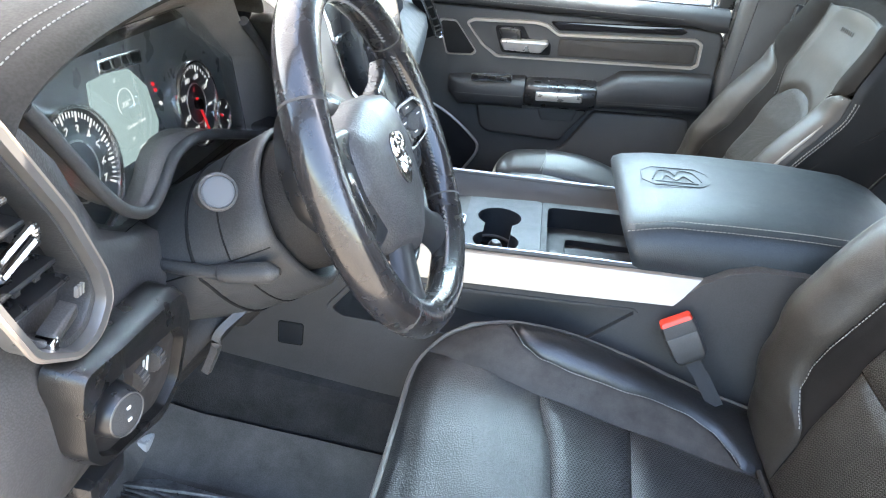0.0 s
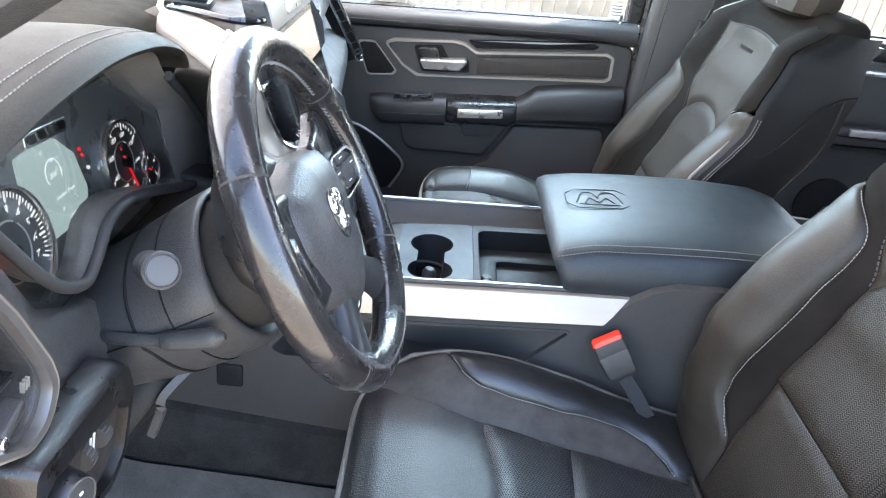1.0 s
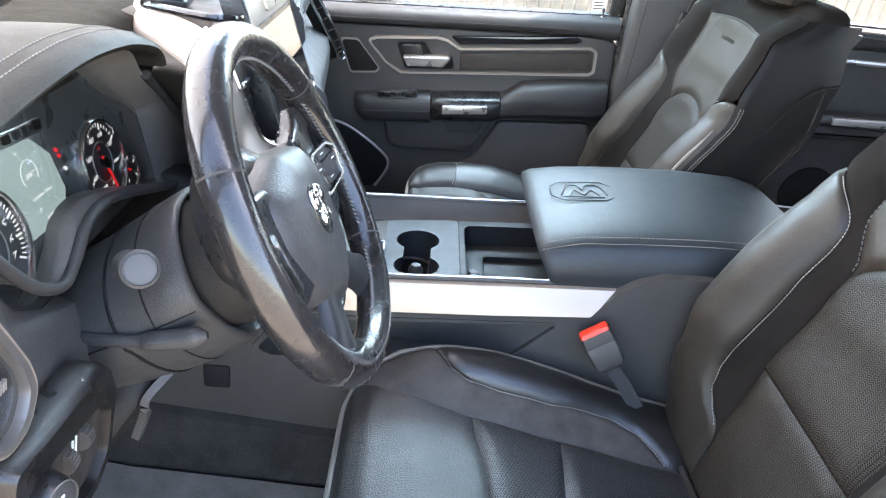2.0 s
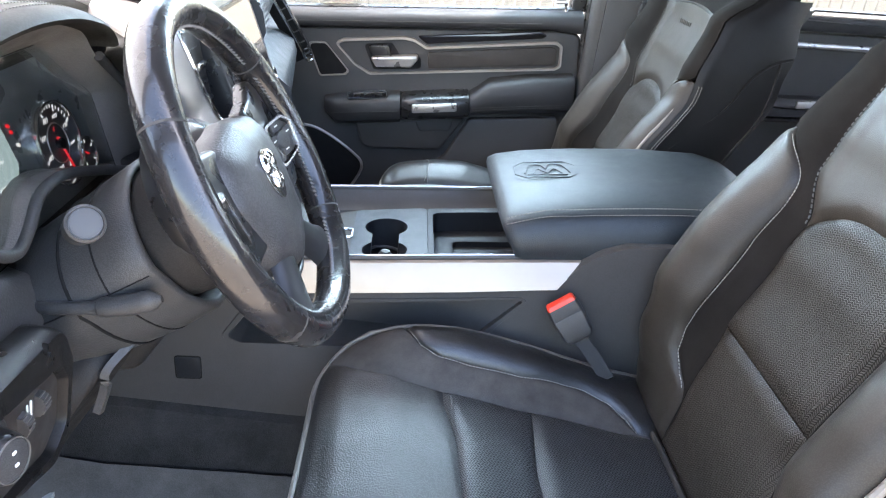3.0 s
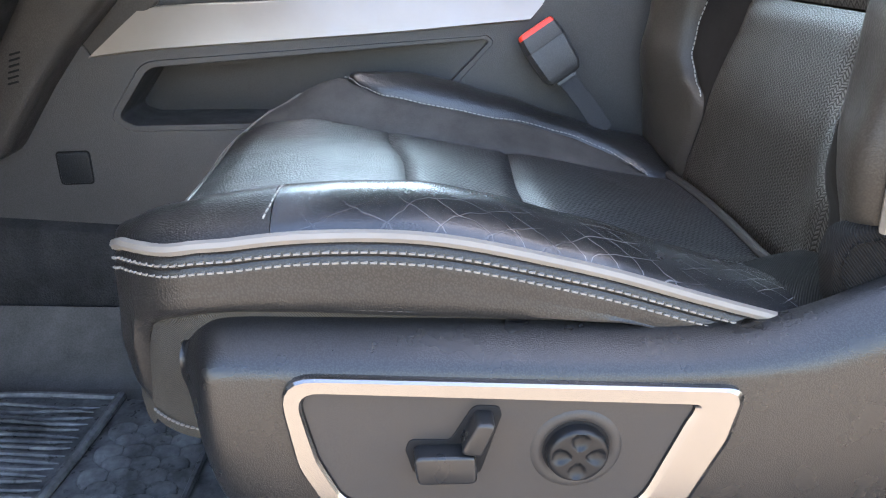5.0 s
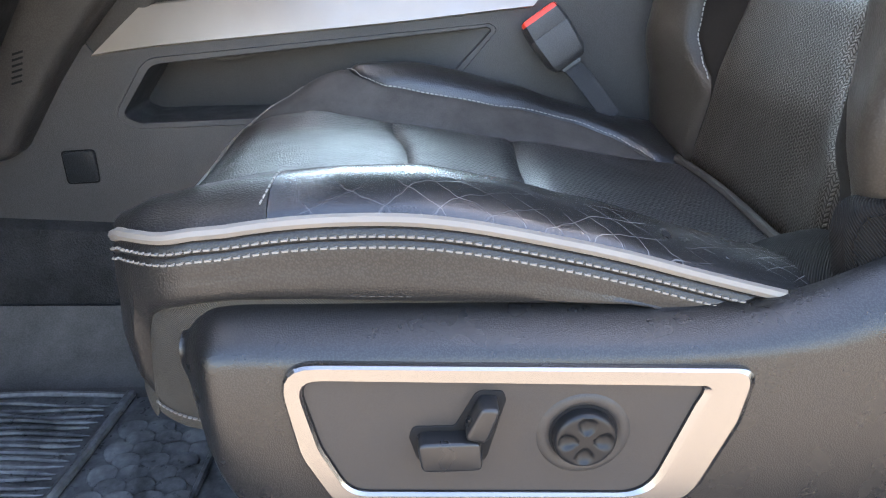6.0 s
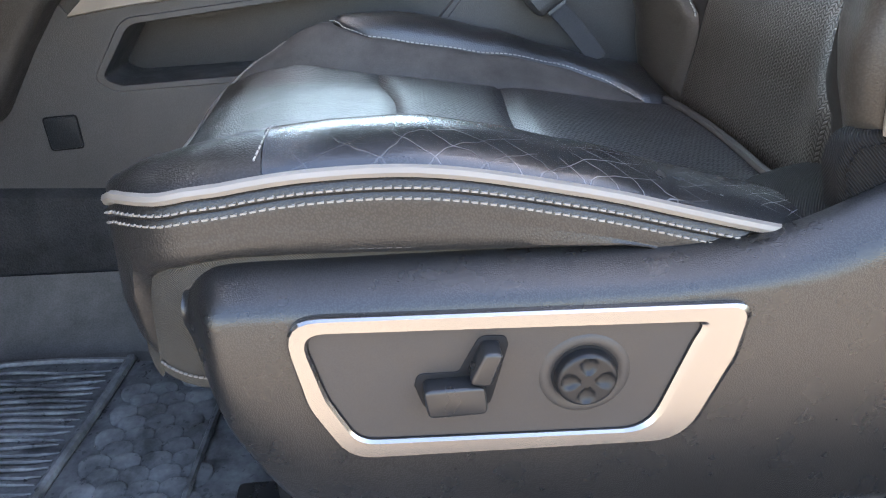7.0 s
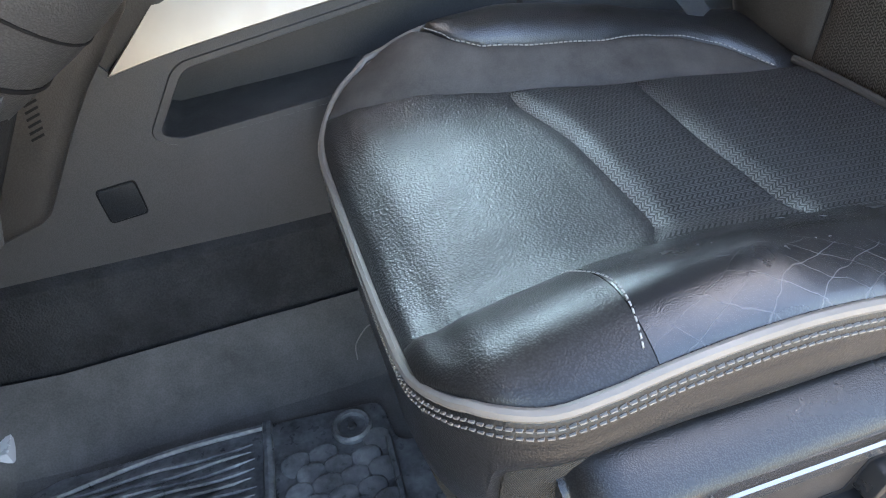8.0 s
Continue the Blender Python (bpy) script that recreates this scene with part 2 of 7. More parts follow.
CHROME = mat("chrome", (0.82, 0.82, 0.83), 0.12, metal=1.0, vary=0.05, rough_vary=0.05)
CARPET = mat("carpet", (0.0324, 0.0317, 0.0324), 0.95, grain=0.003, grain_scale=420, bump=0.7, vary=0.35, vary_scale=14, kind="noise", spec=0.1)
MAT_FELT = mat("floor_liner", (0.080, 0.076, 0.073), 0.85, grain=0.001, grain_scale=500, bump=0.4, vary=0.35, vary_scale=10, kind="noise", spec=0.25)
RUBBER = mat("rubber_mat", (0.090, 0.092, 0.095), 0.42, grain=0.0008, grain_scale=160, bump=0.35, vary=0.85, vary_scale=26, rough_vary=0.2, kind="noise")
RED = mat("red_plastic", (0.75, 0.045, 0.02), 0.38, vary=0.08)
CLOTH = zigzag(mat("dark_cloth", (0.008, 0.0075, 0.0075), 0.85, grain=0.0004, grain_scale=900, bump=0.4, kind="noise", spec=0.15), 0.5, 0.0024, 0.0004)
WEBBING = mat("webbing", (0.026, 0.026, 0.028), 0.8, grain=0.0005, grain_scale=900, bump=0.5, kind="noise")
SIDE_BLACK = mat("backrest_side_hide", (0.0090, 0.0085, 0.0085), 0.46, grain=0.0007, grain_scale=700, bump=0.15, spec=0.22)
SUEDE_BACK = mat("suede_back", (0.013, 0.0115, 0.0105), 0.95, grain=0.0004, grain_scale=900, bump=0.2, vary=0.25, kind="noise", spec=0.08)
HEADLINER = mat("headliner", (0.045, 0.043, 0.042), 0.9, grain=0.0005, grain_scale=800, bump=0.3, kind="noise")
PAINT = mat("body_paint", (0.55, 0.55, 0.56), 0.22, metal=0.2, vary=0.04, coat=0.5)
CONCRETE = mat("concrete", (0.275, 0.232, 0.180), 0.85, grain=0.004, grain_scale=60, bump=0.4, vary=0.22, vary_scale=0.7, kind="noise")
FENCE_WOOD = mat("fence_wood", (0.50, 0.45, 0.37), 0.85, grain=0.002, grain_scale=90, bump=0.4, vary=0.3, vary_scale=5, kind="noise")
KNEE = mat("knee_plastic", (0.020, 0.019, 0.019), 0.6, grain=0.0005, grain_scale=600, bump=0.3, spec=0.25)
TRAY = mat("tray_plastic", (0.015, 0.017, 0.020), 0.5, grain=0.0004, grain_scale=600, bump=0.25, spec=0.3)
FASCIA = mat("fascia_hide", (0.060, 0.056, 0.054), 0.42, grain=0.0006, grain_scale=480, bump=0.22, spec=0.6)
KNOB = mat("knob_plastic", (0.010, 0.010, 0.011), 0.36, vary=0.08, spec=0.3)
# grey in the dial colour replaces the haze of light on the lens
DIAL = mat("dial_haze_grey", (0.045, 0.046, 0.048), 0.4, vary=0.1)
# base raised past real plastic, standing in for light that misses the surround
BINNACLE = mat("binnacle_paled", (0.17, 0.15, 0.135), 0.36, spec=0.9, grain=0.0005, grain_scale=600, bump=0.3)
DASH_HIDE = mat("dash_hide", (0.027, 0.024, 0.020), 0.56, grain=0.0006, grain_scale=420, bump=0.16, spec=0.14, rough_vary=0.03, kind="noise")
PAPER = mat("sticker", (0.75, 0.75, 0.72), 0.6, vary=0.08)


def glowing(name, color, strength):
    m = mat(name, (0.02, 0.02, 0.022), 0.15, vary=0.05)
    b = m.node_tree.nodes["Principled BSDF"]
    b.inputs["Emission Color"].default_value = (*color, 1)
    b.inputs["Emission Strength"].default_value = strength
    return m


LCD = glowing("lcd", (0.36, 0.50, 0.52), 0.125)
LCD_INK = glowing("lcd_ink", (0.80, 0.92, 0.95), 0.13)
GAUGE_WHITE = glowing("gauge_white", (0.8, 0.85, 0.9), 0.12)
GAUGE_RED = glowing("gauge_red", (0.9, 0.02, 0.03), 0.10)
SCREEN_LIT = glowing("screen_lit", (0.32, 0.29, 0.24), 0.30)


def glass_mat(name, color, rough=0.0):
    m = bpy.data.materials.new(name)
    m.use_nodes = True
    b = m.node_tree.nodes["Principled BSDF"]
    b.inputs["Base Color"].default_value = (*color, 1)
    b.inputs["Transmission Weight"].default_value = 1.0
    b.inputs["Roughness"].default_value = rough
    b.inputs["IOR"].default_value = 1.45
    return m


# slate face, lifted further for the haze reflected in the lens
CLUSTER = mat("cluster_haze_grey", (0.11, 0.112, 0.114), 0.32, vary=0.1)
DOOR_HIDE = mat("door_hide", (0.028, 0.028, 0.030), 0.48, grain=0.0006, grain_scale=700, bump=0.2, spec=0.45, rough_vary=0.03)
GLASS = glass_mat("window_glass", (0.58, 0.57, 0.54))
LENS = glass_mat("clear_lens", (0.93, 0.95, 0.94))


# ---- shapes ----
BASE = {}


def thing(name, label, category, at=(0, 0, 0), group="", kind="", rot=(0, 0, 0)):
    ob = new(name)
    ob.matrix_world = pose(*at, *rot)
    ob.empty_display_size = 0.05
    BASE[ob.name] = pose(*at, *rot)
    return tagged(ob, label, category, group, kind)


def part(name, bm, material, parent=None, label="", sharp=38, kind="", local=False):
    """Links a bmesh as one mesh object; its numbers are the world's unless local."""
    base = BASE[parent.name] if parent is not None else Matrix()
    if not local:
        bm.transform(base.inverted())
    bmesh.ops.recalc_face_normals(bm, faces=bm.faces)
    me = bpy.data.meshes.new(name)
    bm.to_mesh(me)
    bm.free()
    me.materials.append(material)
    me.shade_smooth()
    me.set_sharp_from_angle(angle=radians(sharp))
    ob = new(name, me)
    if parent is not None:
        ob.parent = parent
    BASE[ob.name] = base
    return tagged(ob, label, kind=kind)


def lerp(table, x):
    """Smooth reading of a short table of (x, value)."""
    if x <= table[0][0]:
        return table[0][1]
    for (a, p), (b, q) in zip(table, table[1:]):
        if x <= b:
            u = (x - a) / (b - a)
            return p + (q - p) * (u * u * (3 - 2 * u) * 0.5 + u * 0.5)
    return table[-1][1]


def sstep(a, b, x):
    u = min(1, max(0, (x - a) / (b - a)))
    return u * u * (3 - 2 * u)


def catmull(pts, n=8, closed=False):
    """A smooth line through a few points."""
    pts = [Vector(p) for p in pts]
    out, m = [], len(pts)
    for i in range(m if closed else m - 1):
        if closed:
            a, b, c, d = (pts[(i + k - 1) % m] for k in range(4))
        else:
            a, b, c, d = pts[max(0, i - 1)], pts[i], pts[i + 1], pts[min(m - 1, i + 2)]
        for k in range(n):
            u = k / n
            out.append(0.5 * (2 * b + (c - a) * u + (2 * a - 5 * b + 4 * c - d) * u * u + (3 * b - a - 3 * c + d) * u ** 3))
    if not closed:
        out.append(pts[-1])
    return out


def rounded(pts, r, n=5):
    """2D polygon with its corners rounded; r is one radius or one per corner."""
    out, m = [], len(pts)
    for i in range(m):
        p, a, b = Vector(pts[i]), Vector(pts[i - 1]), Vector(pts[(i + 1) % m])
        rad = r[i] if isinstance(r, (list, tuple)) else r
        u, v = (a - p).normalized(), (b - p).normalized()
        ang = u.angle(v)
        t = min(rad / max(1e-6, math.tan(ang / 2)), 0.48 * (a - p).length, 0.48 * (b - p).length)
        if rad <= 0 or t < 1e-6:
            out.append(p)
            continue
        s, e = p + u * t, p + v * t
        for k in range(n + 1):
            w = k / n
            out.append((1 - w) ** 2 * s + 2 * w * (1 - w) * p + w * w * e)
    return out


def framed(plane, at):
    """Maps (a, b, depth) onto a plane; the depth runs towards the viewer's side: xz -> -y, yz -> +x, xy -> +z."""
    o = Vector(at)
    if plane == "xz":
        return lambda a, b, d=0.0: o + Vector((a, -d, b))
    if plane == "yz":
        return lambda a, b, d=0.0: o + Vector((d, a, b))
    return lambda a, b, d=0.0: o + Vector((a, b, d))


def slab(outline, f, back, front, bevel=0.0, bm=None, steps=3, bulge=0.0):
    """An outline made thick from depth back to depth front, its front edge rounded by bevel."""
    bm = bm or bmesh.new()
    c = sum((Vector(p) for p in outline), Vector((0, 0))) / len(outline)
    n = len(outline)

    def inset(d):
        out = []
        for i in range(n):
            p, a, b = Vector(outline[i]), Vector(outline[i - 1]), Vector(outline[(i + 1) % n])
            t = (b - a).normalized()
            nn = Vector((-t.y, t.x))
            if nn.dot(c - p) < 0 and area > 0:
                nn = nn
            out.append(p + nn * d * sgn)
        return out
    area = sum(outline[i - 1][0] * outline[i][1] - outline[i][0] * outline[i - 1][1] for i in range(n)) / 2
    sgn = 1 if area > 0 else -1
    rings = [(0.0, back)]
    if bevel > 0:
        for k in range(steps + 1):
            w = math.pi / 2 * k / steps
            rings.append((bevel * (1 - math.cos(w)), front - bevel * (1 - math.sin(w))))
    else:
        rings.append((0.0, front))
    vs = []
    for d, z in rings:
        pts = inset(d) if d else [Vector(p) for p in outline]
        vs.append([bm.verts.new(f(p.x, p.y, z)) for p in pts])
    for r0, r1 in zip(vs, vs[1:]):
        for i in range(n):
            bm.faces.new((r0[i - 1], r0[i], r1[i], r1[i - 1]))
    bm.faces.new(vs[0])
    if bulge:
        top = bm.verts.new(f(c.x, c.y, front + bulge))
        mid = [bm.verts.new(f(*((Vector((p.x, p.y)) * 0.45 + c * 0.55)), front + bulge * 0.8)) for p in [Vector(q) for q in outline]]
        for i in range(n):
            bm.faces.new((vs[-1][i - 1], vs[-1][i], mid[i], mid[i - 1]))
            bm.faces.new((mid[i - 1], mid[i], top))
    else:
        bm.faces.new(vs[-1])
    return bm


def ring_band(outer, inner, f, back, front, bm=None, bevel=0.0015):
    """A flat frame between two outlines with as many points each."""
    bm = bm or bmesh.new()
    n = len(outer)
    mid = [((Vector(a) + Vector(b)) / 2) for a, b in zip(outer, inner)]
    loops = []
    for src, d, w in ((outer, back, 0), (outer, front - bevel, 0), (outer, front, 0.25), (inner, front, 0.25), (inner, front - bevel, 0), (inner, back, 0)):
        loops.append([bm.verts.new(f(*(Vector(p) * (1 - w) + m * w), d)) for p, m in zip(src, mid)])
    for r0, r1 in zip(loops, loops[1:] + loops[:1]):
        for i in range(n):
            bm.faces.new((r0[i - 1], r0[i], r1[i], r1[i - 1]))
    return bm


def tube(path, r, closed=False, n=8, bm=None, flat=1.0, up=(0, 0, 1)):
    """A round (or flattened) bar along a line; r may be one radius or a function of 0..1."""
    bm = bm or bmesh.new()
    path = [Vector(p) for p in path]
    m, rings = len(path), []
    for i, p in enumerate(path):
        a = path[i - 1] if (i or closed) else p
        b = path[(i + 1) % m] if (i < m - 1 or closed) else p
        t = (b - a).normalized()
        s = t.cross(Vector(up))
        s = s.normalized() if s.length > 1e-4 else t.orthogonal().normalized()
        u = s.cross(t)
        rad = r(i / max(1, m - 1)) if callable(r) else r
        rings.append([bm.verts.new(p + (s * math.cos(2 * math.pi * k / n) + u * math.sin(2 * math.pi * k / n) * flat) * rad) for k in range(n)])
    for i in range(m if closed else m - 1):
        r0, r1 = rings[i], rings[(i + 1) % m]
        for k in range(n):
            bm.faces.new((r0[k - 1], r0[k], r1[k], r1[k - 1]))
    if not closed:
        bm.faces.new(rings[0])
        bm.faces.new(rings[-1])
    return bm


def loft(rings, bm=None, caps=True, closed=True):
    bm = bm or bmesh.new()
    vs = [[bm.verts.new(p) for p in ring] for ring in rings]
    n = len(vs[0])
    for r0, r1 in zip(vs, vs[1:]):
        for k in range(0 if closed else 1, n):
            bm.faces.new((r0[k - 1], r0[k], r1[k], r1[k - 1]))
    if caps:
        bm.faces.new(vs[0])
        bm.faces.new(vs[-1])
    return bm


def lathe(profile, at, axis, n=32, bm=None, cap=True):
    """Turns (radius, height) pairs about an axis."""
    q = Vector((0, 0, 1)).rotation_difference(Vector(axis))
    rings = [[Vector(at) + q @ Vector((r * math.cos(2 * math.pi * k / n), r * math.sin(2 * math.pi * k / n), h)) for k in range(n)] for r, h in profile]
    return loft(rings, bm, cap)


def box(lo, hi, bevel=0.0, bm=None):
    bm = bm or bmesh.new()
    lo, hi = Vector(lo), Vector(hi)
    made = bmesh.ops.create_cube(bm, size=1, matrix=Matrix.LocRotScale((lo + hi) / 2, None, hi - lo))
    if bevel:
        es = list({e for v in made["verts"] for e in v.link_edges})
        bmesh.ops.bevel(bm, geom=es, offset=bevel, segments=2, affect="EDGES", profile=0.5)
    return bm


def patch(surface, domain, ns, nt, puff=0.005, edge=0.014, skirt=0.010, flip=1, wrinkle=0.0, seam=0.002, ends=True):
    """A padded panel: domain maps the unit square onto the surface's two numbers; it swells from its seams."""
    P = [[Vector(surface(*domain(i / ns, j / nt))) for i in range(ns + 1)] for j in range(nt + 1)]
    N = []
    for j in range(nt + 1):
        row = []
        for i in range(ns + 1):
            a = P[j][min(ns, i + 1)] - P[j][max(0, i - 1)]
            b = P[min(nt, j + 1)][i] - P[max(0, j - 1)][i]
            c = a.cross(b)
            row.append(c.normalized() * flip if c.length > 1e-12 else Vector((0, 0, 1)))
        N.append(row)
    bm = bmesh.new()
    V = []
    for j in range(nt + 1):
        row = []
        for i in range(ns + 1):
            p = P[j][i]
            d = min((p - P[j][0]).length, (p - P[j][ns]).length)
            if ends:
                d = min(d, (p - P[0][i]).length, (p - P[nt][i]).length)
            w = min(1, d / edge)
            h = puff * math.sqrt(max(0, 1 - (1 - w) ** 2)) - seam * (1 - w)
            if wrinkle:
                h += wrinkle * w * (noise.noise(p * 28) + 0.5 * noise.noise(p * 75))
            row.append(bm.verts.new(p + N[j][i] * h))
        V.append(row)
    for j in range(nt):
        for i in range(ns):
            bm.faces.new((V[j][i], V[j][i + 1], V[j + 1][i + 1], V[j + 1][i]))
    if skirt:
        rim = [(0, i) for i in range(ns)] + [(j, ns) for j in range(nt)] + [(nt, i) for i in range(ns, 0, -1)] + [(j, 0) for j in range(nt, 0, -1)]
        low = [bm.verts.new(V[j][i].co - N[j][i] * skirt) for j, i in rim]
        for k in range(len(rim)):
            a, b = rim[k - 1], rim[k]
            bm.faces.new((V[a[0]][a[1]], V[b[0]][b[1]], low[k], low[k - 1]))
    return bm


def stitches(path, normal, length=0.0050, gap=0.0022, w=0.0008, bm=None, skew=0.0, lift=0.0006):
    """Thread laid in short dashes along a line."""
    bm = bm or bmesh.new()
    path = [Vector(p) for p in path]
    nf = normal if callable(normal) else (lambda p: Vector(normal))
    pos = 0.0
    cum = [0.0]
    for a, b in zip(path, path[1:]):
        cum.append(cum[-1] + (b - a).length)

    def at(d):
        for i in range(len(cum) - 1):
            if d <= cum[i + 1] + 1e-9:
                u = (d - cum[i]) / max(1e-9, cum[i + 1] - cum[i])
                return path[i].lerp(path[i + 1], min(1, u))
        return path[-1]
    while pos + length < cum[-1]:
        a, b = at(pos), at(pos + length)
        nn = nf(a).normalized()
        t = (b - a).normalized()
        s = t.cross(nn).normalized()
        a, b = a + s * skew, b - s * skew
        m = (a + b) / 2 + nn * (lift + w)
        lo = [bm.verts.new(v) for v in (a + s * w - nn * w, a - s * w - nn * w, b - s * w - nn * w, b + s * w - nn * w)]
        hi = [bm.verts.new(v) for v in (m - t * length * 0.4 + s * w, m - t * length * 0.4 - s * w, m + t * length * 0.4 - s * w, m + t * length * 0.4 + s * w)]
        bm.faces.new(hi)
        for k in range(4):
            bm.faces.new((lo[k - 1], lo[k], hi[k], hi[k - 1]))
        pos += length + gap
    return bm


def words(text, size, material, parent, m, name="lettering", depth=0.0004, local=False):
    """Raised letters turned into a mesh."""
    cu = bpy.data.curves.new(name, "FONT")
    cu.body, cu.size, cu.extrude, cu.align_x, cu.align_y = text, size, depth, "CENTER", "CENTER"
    tmp = new("tmp", cu)
    me = bpy.data.meshes.new_from_object(tmp)
    bpy.data.objects.remove(tmp)
    me.transform(m if local else BASE[parent.name].inverted() @ m)
    me.materials.clear()
    me.materials.append(material)
    ob = new(name, me)
    ob.parent = parent
    BASE[ob.name] = BASE[parent.name]
    return ob


# ---- the shell of the cab ----
def sheet(name, lo, hi, material, label, category="", bevel=0.0, kind="structure"):
    ob = part(name, box(lo, hi, bevel), material)
    return tagged(ob, label, category, kind=kind)


ground = part("ground", box((-60, -60, -0.62), (60, 60, -0.56)), CONCRETE)
tagged(ground, "pale sunlit concrete pavement around the vehicle", "ground", kind="structure")
fence = thing("fence", "sun-bleached pale wooden board fence beyond the pavement", "fence", (2.0, 9.2, -0.56))
for z in (-0.25, 0.55, 1.25):
    part("rail", box((-9.0, 9.22, z), (13.0, 9.27, z + 0.09), 0.004), FENCE_WOOD, fence)
rnd = random.Random(5)
board = None
for k in range(150):
    x, tall = -9.0 + 0.147 * k, rnd.uniform(-0.02, 0.02)
    if board is None:
        board = part("board", box((-9.0, 9.19, -0.54), (-8.862, 9.214, 1.42), 0.004), FENCE_WOOD, fence)
    else:
        ob = new("board", board.data)
        ob.parent = fence
        ob.matrix_local = Matrix.Translation((0.147 * k, rnd.uniform(-0.004, 0.004), tall))

# cab floor, tunnel, firewall, roof, pillars and rear wall
sheet("floor", (-0.60, 0.26, -0.06), (1.95, 2.02, 0.012), CARPET, "dark charcoal carpet on the cab floor", "floor")
tunnel = bmesh.new()
rows = []
for x in (-0.60, -0.30, 0.0, 0.3, 0.7, 1.2):
    h = 0.20 - 0.02 * sstep(-0.3, 0.2, x)
    rows.append([Vector((x, y, z)) for y, z in ((0.925, 0.0), (0.932, h * 0.55), (0.95, h), (0.99, h + 0.03), (1.31, h + 0.03), (1.35, h), (1.375, 0.0))])
part("transmission_tunnel", loft(rows, tunnel, closed=True), CARPET)
tagged(bpy.data.objects["transmission_tunnel"], "dark carpeted hump along the middle of the floor", "floor", kind="structure")
sheet("firewall", (-0.68, 0.20, -0.06), (-0.60, 2.08, 0.80), CARPET, "dark padded wall at the front of the footwells", "wall")
sheet("wall_rear", (1.95, 0.15, -0.06), (2.02, 2.15, 0.86), PLASTIC, "black rear wall of the cab", "wall")
# roof out of view: edge cut back and lining blackened to shape light
roof = bmesh.new()
rings = []
for x, z, ins in ((-0.10, 1.40, 0.16), (0.1, 1.45, 0.12), (0.6, 1.48, 0.10), (1.2, 1.47, 0.11), (1.75, 1.42, 0.15)):
    rings.append([Vector((x, y, z + dz)) for y, dz in ((0.43 + ins, -0.03), (0.68, 0.0), (1.15, 0.02), (1.8, 0.0), (2.16 - ins, -0.03), (2.16 - ins, 0.0), (1.8, 0.05), (1.15, 0.07), (0.68, 0.05), (0.43 + ins, 0.0))])
part("ceiling", loft(rings, roof), HEADLINER)
tagged(bpy.data.objects["ceiling"], "unseen black cloth headliner, kept dark for the seat's reflections", "ceiling", kind="structure")


def pillar(name, a, b, r, label, material=PLASTIC):
    ob = part(name, tube([a, Vector(a).lerp(Vector(b), 0.5), b], r, n=10, flat=0.6), material)
    return tagged(ob, label, "pillar", kind="structure")


pillar("pillar_windscreen_passenger", (-0.62, 2.06, 0.82), (-0.05, 1.93, 1.41), 0.05, "black trimmed windscreen pillar on the passenger side")
pillar("pillar_windscreen_driver", (-0.52, 0.28, 0.678), (0.30, 0.42, 1.301), 0.045, "black trimmed windscreen pillar beside the open doorway")
pillar("pillar_rear_passenger", (1.98, 2.05, 0.80), (1.72, 1.95, 1.42), 0.06, "black trimmed rear cab pillar")
pillar("pillar_rear_driver", (1.98, 0.25, 0.80), (1.72, 0.58, 1.42), 0.06, "black trimmed rear cab pillar")

# middle pillar on the passenger side, broad and flat
f = framed("xz", (0, 2.02, 0))
bp = slab(rounded([(0.655, -0.05), (0.98, -0.05), (0.98, 0.80), (0.93, 1.42), (0.665, 1.42), (0.648, 0.80)], 0.02), f, -0.05, 0.045, 0.02)
part("pillar_middle_passenger", bp, PLASTIC)
tagged(bpy.data.objects["pillar_middle_passenger"], "black grained plastic middle pillar between the doors", "pillar", kind="structure")

# unseen middle and hinge pillars of the driver's doorway, added to block light
lean = lambda a, b, d=0.0: Vector((a, 0.22 + 0.36 * max(0.0, b - 0.78) - d, b))
part("pillar_middle_driver", slab(rounded([(0.86, -0.05), (1.12, -0.05), (1.12, 0.78), (1.08, 1.42), (0.90, 1.42), (0.86, 0.78)], 0.02), lean, -0.05, 0.02, 0.015), PLASTIC)
tagged(bpy.data.objects["pillar_middle_driver"], "unseen black middle pillar added to shade the backrest side", "pillar", kind="structure")
sheet("pillar_hinge_driver", (-0.68, 0.18, -0.06), (-0.29, 0.26, 0.70), PLASTIC, "unseen black hinge pillar added to shade the footwell", "pillar", 0.015)

# sill plate of the open driver's doorway
sheet("door_sill", (-0.40, 0.16, -0.10), (1.05, 0.30, 0.035), PLASTIC_GREY, "grey plastic door sill plate of the open doorway", "door sill", 0.008)
sheet("wall_quarter_driver", (1.05, 0.14, -0.08), (1.98, 0.22, 0.80), PLASTIC, "black rear side of the cab behind the driver", "wall")

def window_in(name, f, outer, hole, label, glass=GLASS):
    """A fixed window: black frame and a tinted pane."""
    root = thing(name, label, "window", tuple(f(*outer[0], 0)), kind="structure")
    part("window_frame", ring_band([Vector(p) for p in outer], [Vector(p) for p in hole], f, -0.02, 0.02, bevel=0.005), PLASTIC_SMOOTH, root)
    pane = part("pane", slab([Vector(p) for p in hole], f, -0.003, 0.003), glass, root, "clear pane" if glass is LENS else "lightly tinted window pane")
    pane.visible_shadow = False


